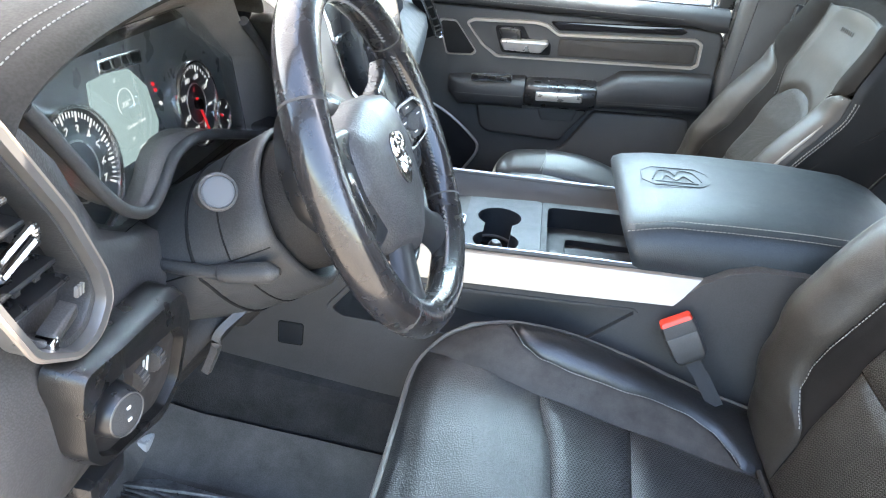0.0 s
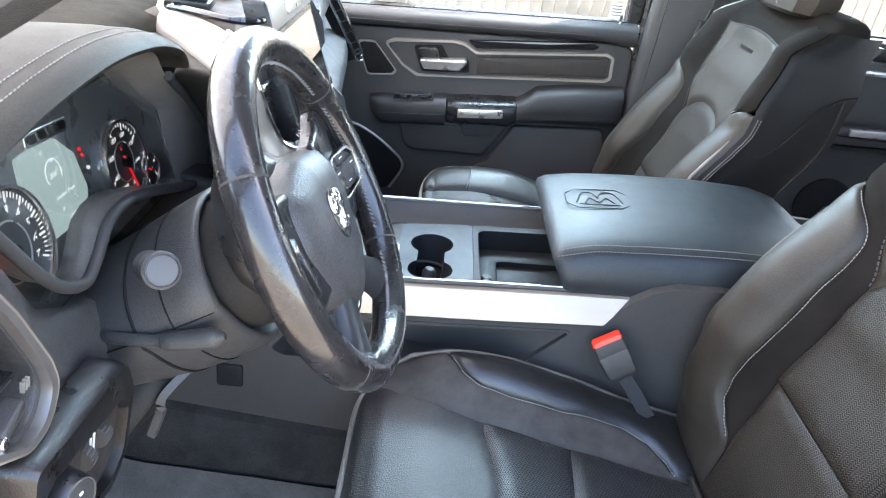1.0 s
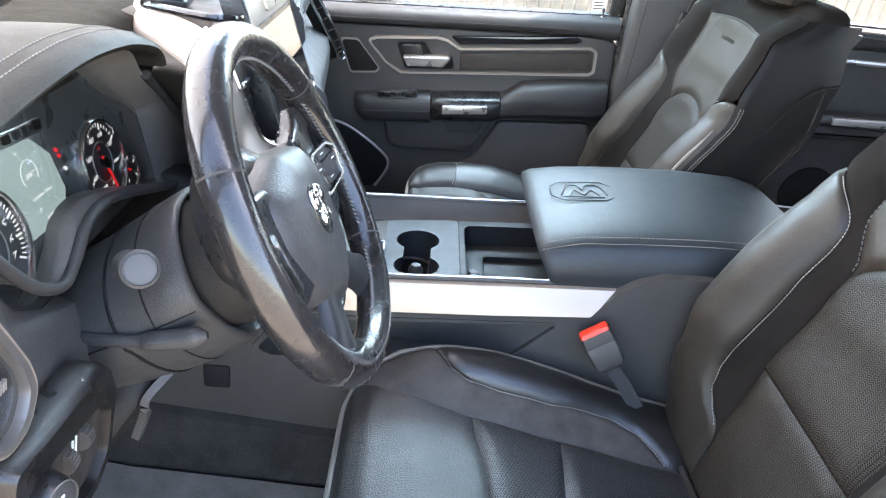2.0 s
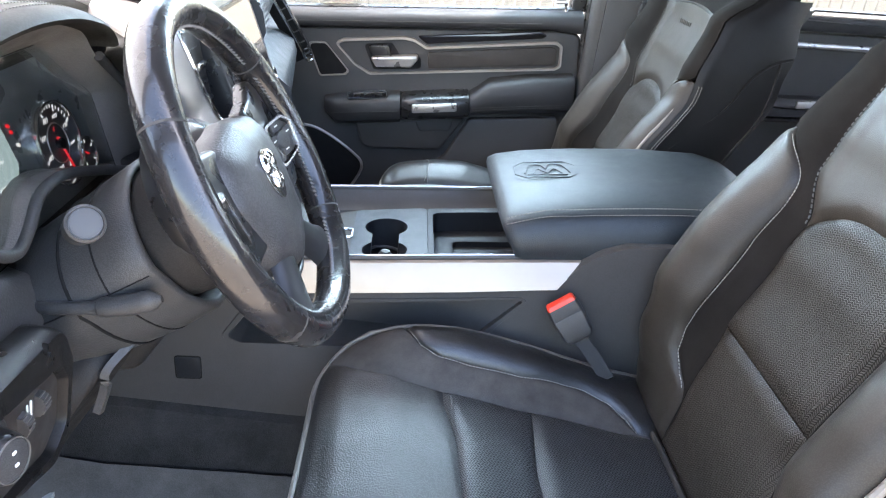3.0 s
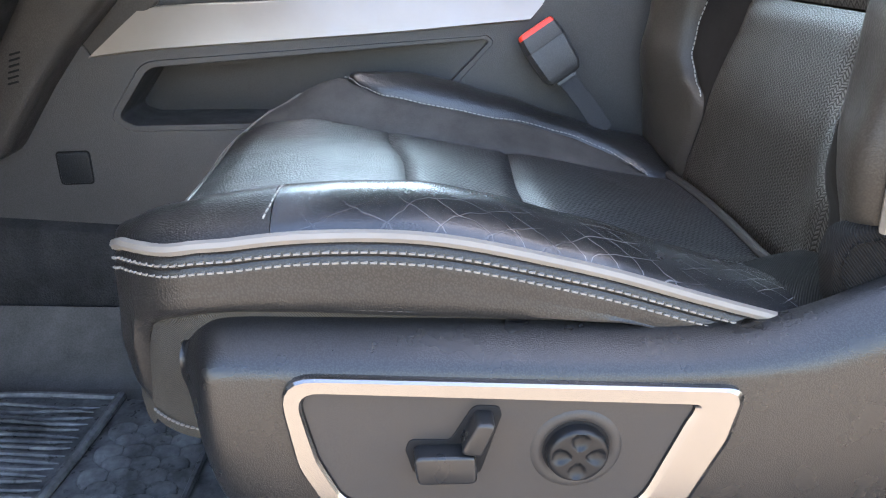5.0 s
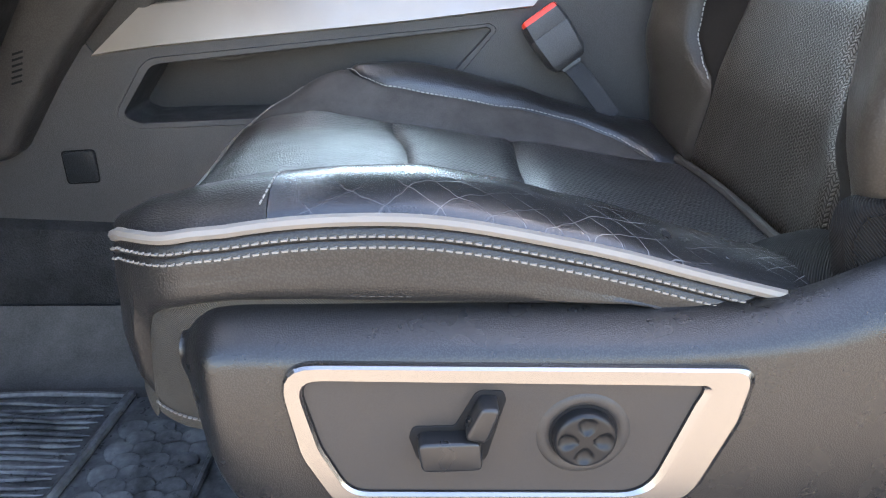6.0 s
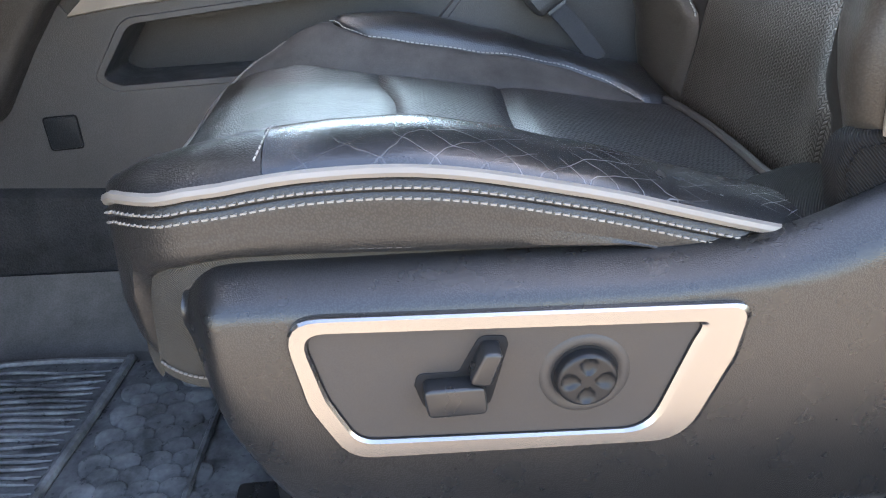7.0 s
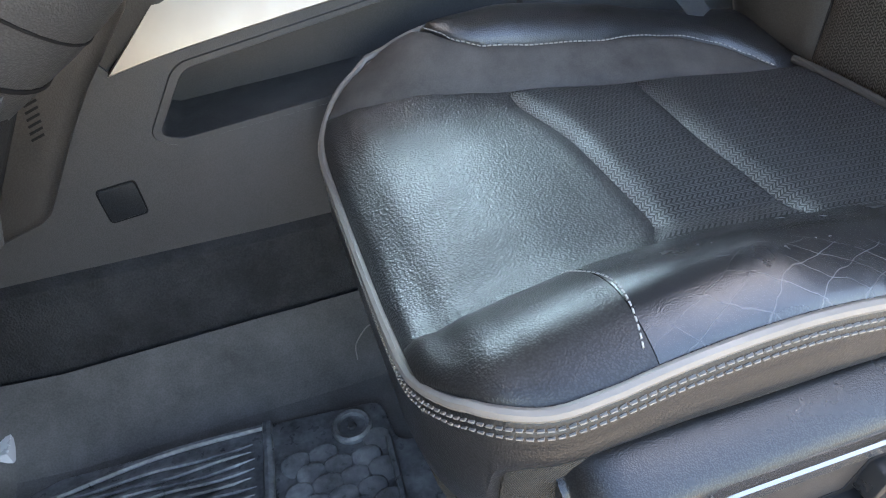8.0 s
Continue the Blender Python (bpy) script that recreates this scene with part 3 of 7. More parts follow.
# windows out of view, added to close the cab and cut sky light
window_in("windscreen", lambda a, b, d=0.0: Vector((-0.62 + 0.9 * (b - 0.80) + d, a, b)), [(0.30, 0.80), (2.00, 0.80), (1.90, 1.43), (0.52, 1.43)], [(0.35, 0.83), (1.95, 0.83), (1.86, 1.40), (0.56, 1.40)], "black edged windscreen above the dash", LENS)
window_in("window_rear", framed("yz", (1.90, 0, 0)), [(0.30, 0.86), (2.00, 0.86), (1.88, 1.40), (0.60, 1.40)], [(0.36, 0.89), (1.94, 0.89), (1.84, 1.37), (0.64, 1.37)], "black framed rear window of the cab")
window_in("window_rear_driver", lambda a, b, d=0.0: Vector((a, 0.20 + 0.50 * (b - 0.80) + d, b)), [(1.07, 0.80), (1.90, 0.80), (1.72, 1.38), (1.02, 1.38)], [(1.11, 0.83), (1.83, 0.83), (1.68, 1.35), (1.06, 1.35)], "black framed window of the driver's side rear door")

# bonnet in front of the windscreen
bon = bmesh.new()
rings = []
for x, z in ((-2.2, 0.52), (-1.6, 0.66), (-1.0, 0.72), (-0.75, 0.73)):
    rings.append([Vector((x, y, z - d)) for y, d in ((0.15, 0.12), (0.4, 0.03), (1.15, 0.0), (1.9, 0.03), (2.15, 0.12), (2.15, 0.5), (0.15, 0.5))])
hood_ob = thing("bonnet", "silver painted engine bonnet ahead of the windscreen", "bonnet", (-1.4, 1.15, 0.2))
part("panel", loft(rings, bon), PAINT, hood_ob)


# ---- seats ----
SEAT_Z = ((0.073, 0.326), (0.09, 0.343), (0.12, 0.355), (0.20, 0.364), (0.27, 0.362), (0.40, 0.350), (0.56, 0.328), (0.62, 0.318))
SEAT_A = ((0.073, 0.62), (0.10, 0.66), (0.12, 0.68), (0.15, 0.76), (0.19, 0.80), (0.24, 0.90), (0.29, 0.95), (0.34, 0.89), (0.39, 0.76), (0.46, 0.53), (0.54, 0.38), (0.62, 0.35))
SEAT_IN = ((0.073, 0.05), (0.096, 0.09), (0.112, 0.15), (0.14, 0.38), (0.174, 0.70), (0.22, 0.96), (0.25, 1.0))


def seat_half(x):
    q = min(1, max(0, (x - 0.073) / 0.085))
    return 0.150 + 0.108 * math.sqrt(1 - (1 - q) ** 2)


def seat_top(x, v):
    r = abs(v)
    b = sstep(0.105, 0.215, r) * 0.058 - sstep(0.215, 0.258, r) * 0.013
    crown = 0.006 * (1 - min(1, r / 0.13) ** 2)
    a = min(lerp(SEAT_A, x), lerp(SEAT_IN, x)) if v < 0 else lerp(SEAT_A, x)
    if v > 0:
        b += 0.020 * sstep(0.0, 0.13, v) * (1 - sstep(0.15, 0.21, v)) * sstep(0.11, 0.073, x)
    return lerp(SEAT_Z, x) + b * a + crown * sstep(0.08, 0.16, x)


BACK_X = ((0.33, 0.590), (0.42, 0.606), (0.528, 0.636), (0.645, 0.680), (0.71, 0.704), (0.80, 0.732), (0.90, 0.772), (0.96, 0.80))
BACK_D = ((0.33, 0.0), (0.40, 0.022), (0.47, 0.050), (0.56, 0.071), (0.62, 0.073), (0.68, 0.060), (0.75, 0.035), (0.82, 0.020), (0.96, 0.010))
BACK_W = ((0.33, 0.245), (0.45, 0.262), (0.70, 0.262), (0.80, 0.255), (0.90, 0.235), (0.95, 0.215), (0.97, 0.19))


def back_front(v, z):
    w = lerp(BACK_W, z)
    r = abs(v) / w
    b = sstep(0.44, 0.80, r) - 0.18 * sstep(0.82, 1.0, r)
    top = 0.030 * sstep(0.90, 0.97, z)
    rim = 0.015 * sstep(0.60, 0.48, z) if v > 0 else 0.0
    return lerp(BACK_X, z) - lerp(BACK_D, z) * b + top + 0.010 * sstep(0.90, 1.0, r) - rim * sstep(0.78, 0.96, r)


def seat(yc, dx, outer, name, label, dz=0.0, worn=True, upright=0.0):
    """A power bucket seat; outer is -1 when the door is at lower y, +1 otherwise."""
    root = thing(name, label, "car seat", (0.36 + dx, yc, 0.03), "front seats")

    def top(x, v):
        return (x + dx, yc + outer * v, seat_top(x, v) + dz)

    def back(v, z):
        # an upright backrest stands forward, with deeper shoulders
        wing = 0.022 * sstep(0.74, 0.82, z) * (1 - 0.8 * sstep(0.90, 0.955, z)) * sstep(0.55, 0.85, abs(v) / lerp(BACK_W, z)) if upright else 0.0
        return (back_front(v, z) + dx - upright * (1 + 0.35 * sstep(0.82, 0.93, z)) - wing, yc + outer * v, z + dz)

    # v > 0 lies towards the door
    def inner_pad(x):
        return -min(seat_half(x) - 0.004, lerp(((0.076, 0.225), (0.092, 0.211), (0.11, 0.194), (0.135, 0.174), (0.165, 0.158), (0.21, 0.143), (0.26, 0.134), (0.40, 0.124), (0.60, 0.118)), x))

    def outer_pad(x):
        return min(0.145, seat_half(x) - 0.006)

    def stitch(x):
        return -lerp(((0.204, 0.246), (0.214, 0.214), (0.228, 0.193), (0.255, 0.180), (0.30, 0.173), (0.382, 0.174), (0.44, 0.180), (0.48, 0.181), (0.52, 0.171), (0.547, 0.147), (0.557, 0.124), (0.60, 0.120)), x)

    bend = ((0.0, 0.262), (0.4, 0.279), (0.85, 0.283), (0.95, 0.266), (1.0, 0.246))
    line2 = ((0.0, 0.396), (0.5, 0.386), (1.0, 0.394))

    def dom(x0, x1, lo, hi):
        def go(s, t):
            xa = lerp(x0, s) if isinstance(x0, tuple) else x0
            xb = lerp(x1, s) if isinstance(x1, tuple) else x1
            x = xa + (xb - xa) * t
            a, b = lo(x), hi(x)
            return x, a + (b - a) * s
        return go
    fl = outer
    cushion = part("cushion", box((0.10 + dx, yc - 0.22, 0.262 + dz), (0.58 + dx, yc + 0.22, 0.315 + dz), 0.02), LEATHER_SIDE, root)
    part("front_pad", patch(top, dom(0.076, bend, inner_pad, outer_pad), 30, 26, 0.0028, 0.020, flip=-fl, wrinkle=0.0006, seam=0.0006), LEATHER_FRONT, cushion, "smooth shiny black leather front of the cushion")
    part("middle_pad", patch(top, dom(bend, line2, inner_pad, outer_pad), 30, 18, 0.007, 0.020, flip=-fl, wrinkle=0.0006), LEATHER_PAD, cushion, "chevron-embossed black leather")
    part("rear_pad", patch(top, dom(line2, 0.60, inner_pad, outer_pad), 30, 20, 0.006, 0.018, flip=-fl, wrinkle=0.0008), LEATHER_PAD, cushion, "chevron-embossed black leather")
    part("inner_strip", patch(top, dom(0.082, 0.60, lambda x: -seat_half(x) + 0.003 if x < 0.206 else stitch(x), inner_pad), 8, 44, 0.003, 0.012, flip=-fl), SUEDE, cushion, "dull black suede strip")
    part("inner_bolster", patch(top, dom(0.206, 0.605, lambda x: -seat_half(x) + 0.003, stitch), 18, 44, 0.008, 0.024, flip=-fl), LEATHER, cushion)
    part("front_bolster", patch(top, dom(0.080, 0.1955, outer_pad, lambda x: seat_half(x) - 0.003), 18, 20, 0.0068, 0.024, flip=-fl, seam=0.0, ends=False), LEATHER_SIDE, cushion)
    part("outer_bolster", patch(top, dom(0.196, 0.605, outer_pad, lambda x: seat_half(x) - 0.003), 24, 60, 0.0068, 0.024, flip=-fl, wrinkle=0.0004, seam=0.0, ends=False), LEATHER_WORN if worn else LEATHER, cushion, "worn black leather with pale creases" if worn else "")

    # the edge of the cushion from the console side round the front to the door side
    xs = [0.60 - 0.52 * i / 40 for i in range(41)]
    xs = [x for x in xs if x > 0.16] + [0.15, 0.142, 0.135, 0.1275, 0.12, 0.114, 0.1105, 0.1075, 0.1055, 0.104, 0.103, 0.1018, 0.1005, 0.0993, 0.098, 0.096, 0.094, 0.09, 0.084, 0.079, 0.075]
    line = [(x, -seat_half(x)) for x in xs] + [(0.073, -0.150 + 0.30 * i / 14) for i in range(15)] + [(x, seat_half(x)) for x in reversed(xs) if x < 0.54]
    cx, pts = 0.34, []
    for x, v in line:
        pts.append(Vector((x + dx, yc + outer * v, seat_top(x, v) + dz)))
    for _ in range(6):
        zs = [p.z for p in pts]
        for i in range(1, len(pts) - 1):
            pts[i].z = 0.25 * zs[i - 1] + 0.5 * zs[i] + 0.25 * zs[i + 1]
    part("piping", tube(pts, 0.0042, n=8), PIPING, cushion, "light grey piping cord")
    tail = pts[-1]
    part("cloth_edging", tube(catmull([tail + Vector((-0.030, 0, -0.024)), tail + Vector((-0.004, 0, -0.012)), tail + Vector((0.012, -outer * 0.004, -0.004)), tail + Vector((0.040, -outer * 0.016, 0.004)), tail + Vector((0.072, -outer * 0.05, 0.008))], 6), 0.0060, n=8), CLOTH, cushion, "dark woven edging at the rear of the cushion")

    def outward(i):
        a, b = pts[max(0, i - 1)], pts[min(len(pts) - 1, i + 1)]
        t = b - a
        n = Vector((t.y, -t.x, 0)) * (-outer)
        c = Vector((cx + dx, yc, 0)) - pts[i]
        n = n.normalized() if n.length > 1e-6 else Vector((-1, 0, 0))
        return -n if n.dot(c) > 0 else n
    outs = [outward(i) for i in range(len(pts))]

    def wall(prof):
        return loft([[p + o * a + Vector((0, 0, -b)) for a, b in prof] for p, o in zip(pts, outs)], closed=False, caps=False)
    band = wall(((-0.012, -0.001), (-0.001, 0.003), (0.002, 0.0075), (0.0025, 0.011), (0.0012, 0.013), (0.0025, 0.015), (0.003, 0.020), (0.003, 0.029)))
    part("edge_band", band, LEATHER_SIDE, cushion)
    for d in (0.0095, 0.0165):
        path = [p + o * 0.0028 + Vector((0, 0, -d)) for p, o in zip(pts, outs)]
        lookup = {tuple(p): o for p, o in zip(path, outs)}
        keys = list(lookup)
        part("stitching", stitches(path, lambda p: lookup[min(keys, key=lambda k: (Vector(k) - p).length_squared)], 0.0046, 0.0012, 0.0006, skew=0.0005), THREAD, cushion, "grey twin-needle stitching")
    skirt = []

    def hem(p):
        """Height of the lower edge of the leather side; it dives at the front to leave a cloth panel."""
        if outer * (p.y - yc) < 0.11:
            return 0.252 + dz
        return min(p.z - 0.030, dz + lerp(((0.097, 0.252), (0.0995, 0.254), (0.1018, 0.262), (0.1035, 0.280), (0.1048, 0.300), (0.107, 0.315), (0.111, 0.325), (0.118, 0.332), (0.13, 0.338), (0.15, 0.344), (0.175, 0.348), (0.22, 0.350), (0.30, 0.3485), (0.40, 0.346), (0.47, 0.347), (0.54, 0.353)), p.x - dx))
    for p, o in zip(pts, outs):
        low = hem(p)
        h = p.z - 0.028 - low
        front = sstep(0.25, 0.08, p.x - dx)
        skirt.append([p + o * a + Vector((0, 0, -0.027 - h * b)) for a, b in ((0.003, 0), (0.0032, 0.2), (0.0042, 0.5), (0.0040 - 0.004 * front, 0.8), (0.0010 - 0.010 * front, 1.0), (-0.02, 1.003))])
    part("side_panel", loft(skirt, closed=False, caps=False), LEATHER_SIDE, cushion, "black leather side of the cushion")
    cloth = []
    for p, o in zip(pts, outs):
        top_z = hem(p)
        cloth.append([Vector((p.x, p.y, 0)) + o * a + Vector((0, 0, z)) for a, z in ((-0.006, top_z + 0.008), (-0.0035, top_z - 0.001), (-0.0045, top_z * 0.6 + 0.09 + dz * 0.4), (-0.006, 0.257 + dz), (-0.0048, 0.2555 + dz), (-0.0048, 0.249 + dz), (-0.008, 0.247 + dz), (-0.05, 0.2465 + dz))])
    seam_path = [s[4] + o * 0.0012 + Vector((0, 0, 0.004)) for s, o, p in zip(skirt, outs, pts) if outer * (p.y - yc) > 0.11 and 0.097 < p.x - dx < 0.30]
    if outer < 0:
        part("stitching", stitches(seam_path, (-0.3, outer, 0), 0.0042, 0.0016, 0.0005), THREAD_DARK, cushion)
        hem_path = [c[2].xy.to_3d() + o * 0.0004 + Vector((0, 0, 0.2575 + dz)) for c, o, p in zip(cloth, outs, pts) if outer * (p.y - yc) > 0.11 and 0.101 < p.x - dx < 0.24]
        part("stitching", stitches(hem_path, (-0.5, outer, 0), 0.0030, 0.0012, 0.0005), THREAD, cushion, "pale hem stitching of the cloth")
    part("valance", loft(cloth, closed=False, caps=False), FABRIC, cushion, "grey woven cloth valance")

    welt = [Vector(top(0.583, -0.120 + 0.300 * i / 24)) + Vector((0, 0, 0.009)) for i in range(25)]
    part("rear_welt", tube(welt, 0.0046, n=8), PLASTIC_PALE, cushion, "grey cloth welt along the rear of the cushion")

    # white stitches beside the console-side bolster and across the door-side one
    st = [Vector(top(0.208 + 0.35 * i / 60, stitch(0.208 + 0.35 * i / 60) + 0.005)) + Vector((0, 0, 0.0042)) for i in range(61)]
    part("stitching", stitches(st, (0, 0.25 * outer, 1), 0.0040, 0.0014, 0.00045, lift=0.0002), THREAD_LIGHT, cushion)
    def over(x, v, h):
        """A point above the cushion's skin."""
        a = Vector(top(x + 0.004, v)) - Vector(top(x - 0.004, v))
        c = Vector(top(x, v + 0.004)) - Vector(top(x, v - 0.004))
        n = a.cross(c).normalized()
        return Vector(top(x, v)) + (n if n.z > 0 else -n) * h

    def plump(v):
        w = min(1.0, min(v - 0.145, seat_half(0.19) - 0.003 - v) / 0.018)
        return 0.0068 * math.sqrt(max(0.0, 1 - (1 - w) ** 2))
    st = [over(0.1885 + 0.010 * math.sin((i / 24) * 3.0), 0.150 + 0.098 * i / 24, plump(0.150 + 0.098 * i / 24) + 0.0002) for i in range(25)]
    part("stitching", stitches(st, (0, 0.5 * outer, 1), 0.0038, 0.0013, 0.00045, lift=0.0002), THREAD_LIGHT, cushion)

    # ---- backrest ----
    backrest = part("backrest", loft([[Vector((back_front(0, z) + dx - upright + d, yc + s * lerp(BACK_W, z) * k, z + dz)) for s, k, d in ((-1, 0.6, 0.02), (1, 0.6, 0.02), (1, 0.9, 0.06), (1, 0.86, 0.12), (-1, 0.86, 0.12), (-1, 0.9, 0.06))] for z in (0.34, 0.45, 0.6, 0.75, 0.88, 0.94)]), LEATHER_SIDE, root)

    def bdom(z0, z1, lo, hi):
        def go(s, t):
            z = z0 + (z1 - z0) * t
            a, b = lo(z), hi(z)
            return a + (b - a) * s, z
        return go
    pad = lambda z: 0.105 + 0.012 * sstep(0.35, 0.6, z)
    wide = lambda z: lerp(((0.34, 0.195), (0.40, 0.190), (0.437, 0.145), (0.49, 0.116), (0.56, 0.117), (0.70, 0.117)), z)

    def strip(z, sg):
        """Seam between suede and bolster; the suede ends in a point low on the console side."""
        if z > 0.70:
            u = max(0.0, min(1.0, (z - 0.715) / 0.080)) ** 2.6
            return 0.155 * (1 - u) + (lerp(BACK_W, z) - 0.005) * u
        if sg > 0:
            return lerp(((0.34, 0.222), (0.40, 0.220), (0.45, 0.200), (0.50, 0.176), (0.60, 0.156), (0.70, 0.155)), z)
        return lerp(((0.34, 0.106), (0.41, 0.110), (0.426, 0.121), (0.441, 0.141), (0.467, 0.156), (0.50, 0.161), (0.56, 0.155), (0.70, 0.155)), z)

    def inb(z, sg):
        if z >= 0.69:
            return 0.117 + 0.032 * sstep(0.69, 0.78, z)
        return wide(z) if sg > 0 else pad(z)

    def arch(v):
        return 0.735 - 0.045 * (abs(v) / 0.117) ** 2.5
    bf = -outer
    part("lower_pad", patch(back, bdom(0.335, 0.532, lambda z: -pad(z), wide), 22, 20, 0.006, 0.02, flip=bf, wrinkle=0.0006), LEATHER_PAD_BACK, backrest, "chevron-embossed black leather")

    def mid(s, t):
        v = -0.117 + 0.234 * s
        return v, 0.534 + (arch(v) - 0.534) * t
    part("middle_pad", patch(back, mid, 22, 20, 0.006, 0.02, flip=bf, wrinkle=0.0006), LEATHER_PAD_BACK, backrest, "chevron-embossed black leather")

    def upper(s, t):
        v0 = -1 + 2 * s
        half = 0.117 + 0.032 * sstep(0, 0.35, t)
        v = v0 * half
        z0 = arch(min(0.117, abs(v)))
        return v, z0 + (0.915 - 0.012 * v0 * v0 - z0) * t
    part("upper_panel", patch(back, upper, 22, 20, 0.006, 0.016, flip=bf), LEATHER_BACK, backrest, "smooth black leather with an embossed badge")
    for sg in (-1, 1):
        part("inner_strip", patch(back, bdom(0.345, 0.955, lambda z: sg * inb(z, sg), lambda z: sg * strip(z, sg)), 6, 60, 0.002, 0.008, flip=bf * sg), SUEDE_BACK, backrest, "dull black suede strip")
        part("bolster", patch(back, bdom(0.335, 0.788, lambda z: sg * strip(z, sg), lambda z: sg * (lerp(BACK_W, z) - 0.003)), 16, 60, 0.006, 0.018, flip=bf * sg, wrinkle=0.0006), LEATHER_BACK, backrest)
        edge = [Vector(back(sg * lerp(BACK_W, z), z)) for z in [0.345 + 0.61 * i / 36 for i in range(37)]]
        if sg > 0:
            part("piping", tube(edge[4:], 0.0048, n=8, up=(0, 1, 0)), PIPING, backrest, "light grey piping cord")
        else:
            pale = [Vector(back(sg * (lerp(BACK_W, z) - 0.013), z)) + Vector((-0.003, 0, 0)) for z in [0.345 + 0.440 * i / 30 for i in range(31)]]
            part("pale_strip", tube(pale, lambda u: 0.0066 * (1 - 0.85 * sstep(0.75, 1.0, u)), n=8, flat=0.5, up=(1, 0, 0)), PIPING, backrest, "light grey leather strip")
        side = []
        for i, p in enumerate(edge):
            z = p.z - dz
            deep = 0.16 - 0.05 * sstep(0.6, 0.95, z) if sg > 0 else lerp(((0.36, 0.190), (0.62, 0.186), (0.84, 0.180), (0.90, 0.160), (0.955, 0.110)), z)
            side.append([p + Vector((a, sg * outer * b, 0)) for a, b in ((0.002, -0.002), (0.012, 0.003), (0.022, 0.004), (0.026, 0.003), (0.05, 0.007), (deep * 0.7, 0.004), (deep, -0.02))])
        part("side_panel", loft(side, closed=False, caps=False), SIDE_BLACK, backrest, "black leather side of the backrest")
        if sg < 0:
            for offs in (((0.52, 0.030), (0.645, 0.042), (0.74, 0.076), (0.81, 0.106), (0.84, 0.130), (0.852, 0.160)), ((0.45, 0.168), (0.62, 0.166), (0.74, 0.156), (0.845, 0.142))):
                ridge = []
                for z, a in offs:
                    x0, y0, _ = back(sg * lerp(BACK_W, z), z)
                    ridge.append((x0 + a, y0 + sg * outer * 0.0052, z + dz))
                part("seam_ridge", tube(catmull(ridge, 6), 0.0026, n=6, up=(0, 1, 0)), SIDE_BLACK, backrest)
        for d in (0.0095, 0.0155):
            path = [p + Vector((d, sg * outer * 0.0035, 0)) for p in (edge if sg > 0 else edge[:27])]
            part("stitching", stitches(path, (0, sg * outer, 0), 0.0048, 0.0012, 0.0007, skew=0.0006), THREAD, backrest)
        sp = [Vector(back(sg * (strip(z, sg) - 0.0045), z)) + Vector((-0.0045, 0, 0.0)) for z in [(0.425 if sg < 0 else 0.46) + (0.36 if sg < 0 else 0.325) * i / 60 for i in range(61)]]
        part("stitching", stitches(sp, (-1, 0, 0.3), 0.0040, 0.0014, 0.00045, lift=0.0002), THREAD_LIGHT if sg < 0 else THREAD_DARK, backrest)
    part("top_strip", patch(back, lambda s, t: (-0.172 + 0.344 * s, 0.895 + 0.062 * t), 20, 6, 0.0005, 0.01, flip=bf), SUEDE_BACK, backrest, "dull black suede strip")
    up_edge = []
    for s, t in [(0.02, i / 16) for i in range(17)] + [(i / 20, 0.975) for i in range(1, 20)] + [(0.98, 1 - i / 16) for i in range(17)]:
        v, z = upper(s, t)
        up_edge.append(Vector(back(v, z)) + Vector((-0.0052, 0, 0.001)))
    part("stitching", stitches(up_edge, (-1, 0, 0.35), 0.0050, 0.0022, 0.0006), THREAD_DARK, backrest)
    for k, w in enumerate((0.011, 0.009, 0.012, 0.008, 0.010, 0.010, 0.009)):
        y = -0.030 + 0.0105 * k
        z = 0.868
        p = Vector(back(y, z))
        part("badge", box(p + Vector((-0.0075, -w * 0.4, -0.006)), p + Vector((-0.0058, w * 0.4, 0.006)), 0.0006), LEATHER_SIDE, backrest)
    cap = []
    for z, k, d in ((0.905, 0.995, 0.0), (0.925, 1.0, 0.0), (0.942, 0.995, 0.003), (0.956, 0.98, 0.010), (0.967, 0.955, 0.020), (0.975, 0.90, 0.034), (0.979, 0.80, 0.050)):
        x0 = lerp(BACK_X, min(z, 0.96)) + 0.068 - upright * 1.35
        ring = []
        for i in range(40):
            q = 2 * math.pi * i / 40
            c, e = math.cos(q), math.sin(q)
            ring.append(Vector((x0 + dx + (0.056 - d * 0.5) * math.copysign(abs(c) ** 0.5, c), yc + 0.212 * k * math.copysign(abs(e) ** 0.42, e), z + dz)))
        cap.append(ring)
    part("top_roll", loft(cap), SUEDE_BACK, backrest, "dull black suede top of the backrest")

    # headrest on two posts
    head = part("headrest", loft([[Vector((0.80 + dx - upright + a * k + 0.10 * (z - 0.99), yc + b * k, z + dz)) for a, b in ((-0.03, -0.11), (-0.045, 0), (-0.03, 0.11), (0.0, 0.135), (0.05, 0.125), (0.07, 0.0), (0.05, -0.125), (0.0, -0.135))] for z, k in ((0.960, 0.75), (0.968, 0.93), (0.99, 1.0), (1.06, 1.0), (1.14, 0.97), (1.17, 0.85), (1.18, 0.6))]), LEATHER_BACK, root, "black leather headrest")
    for sg in (-1, 1):
        seamline = [Vector((0.80 + dx - upright + (-0.044 + 0.018 * (z < 0.975)) + 0.10 * (z - 0.99), yc + sg * 0.055, z + dz)) for z in [0.975 + 0.18 * i / 20 for i in range(21)]]
        part("stitching", stitches(seamline, (-1, 0, 0), 0.005, 0.002, 0.0007), THREAD, head)
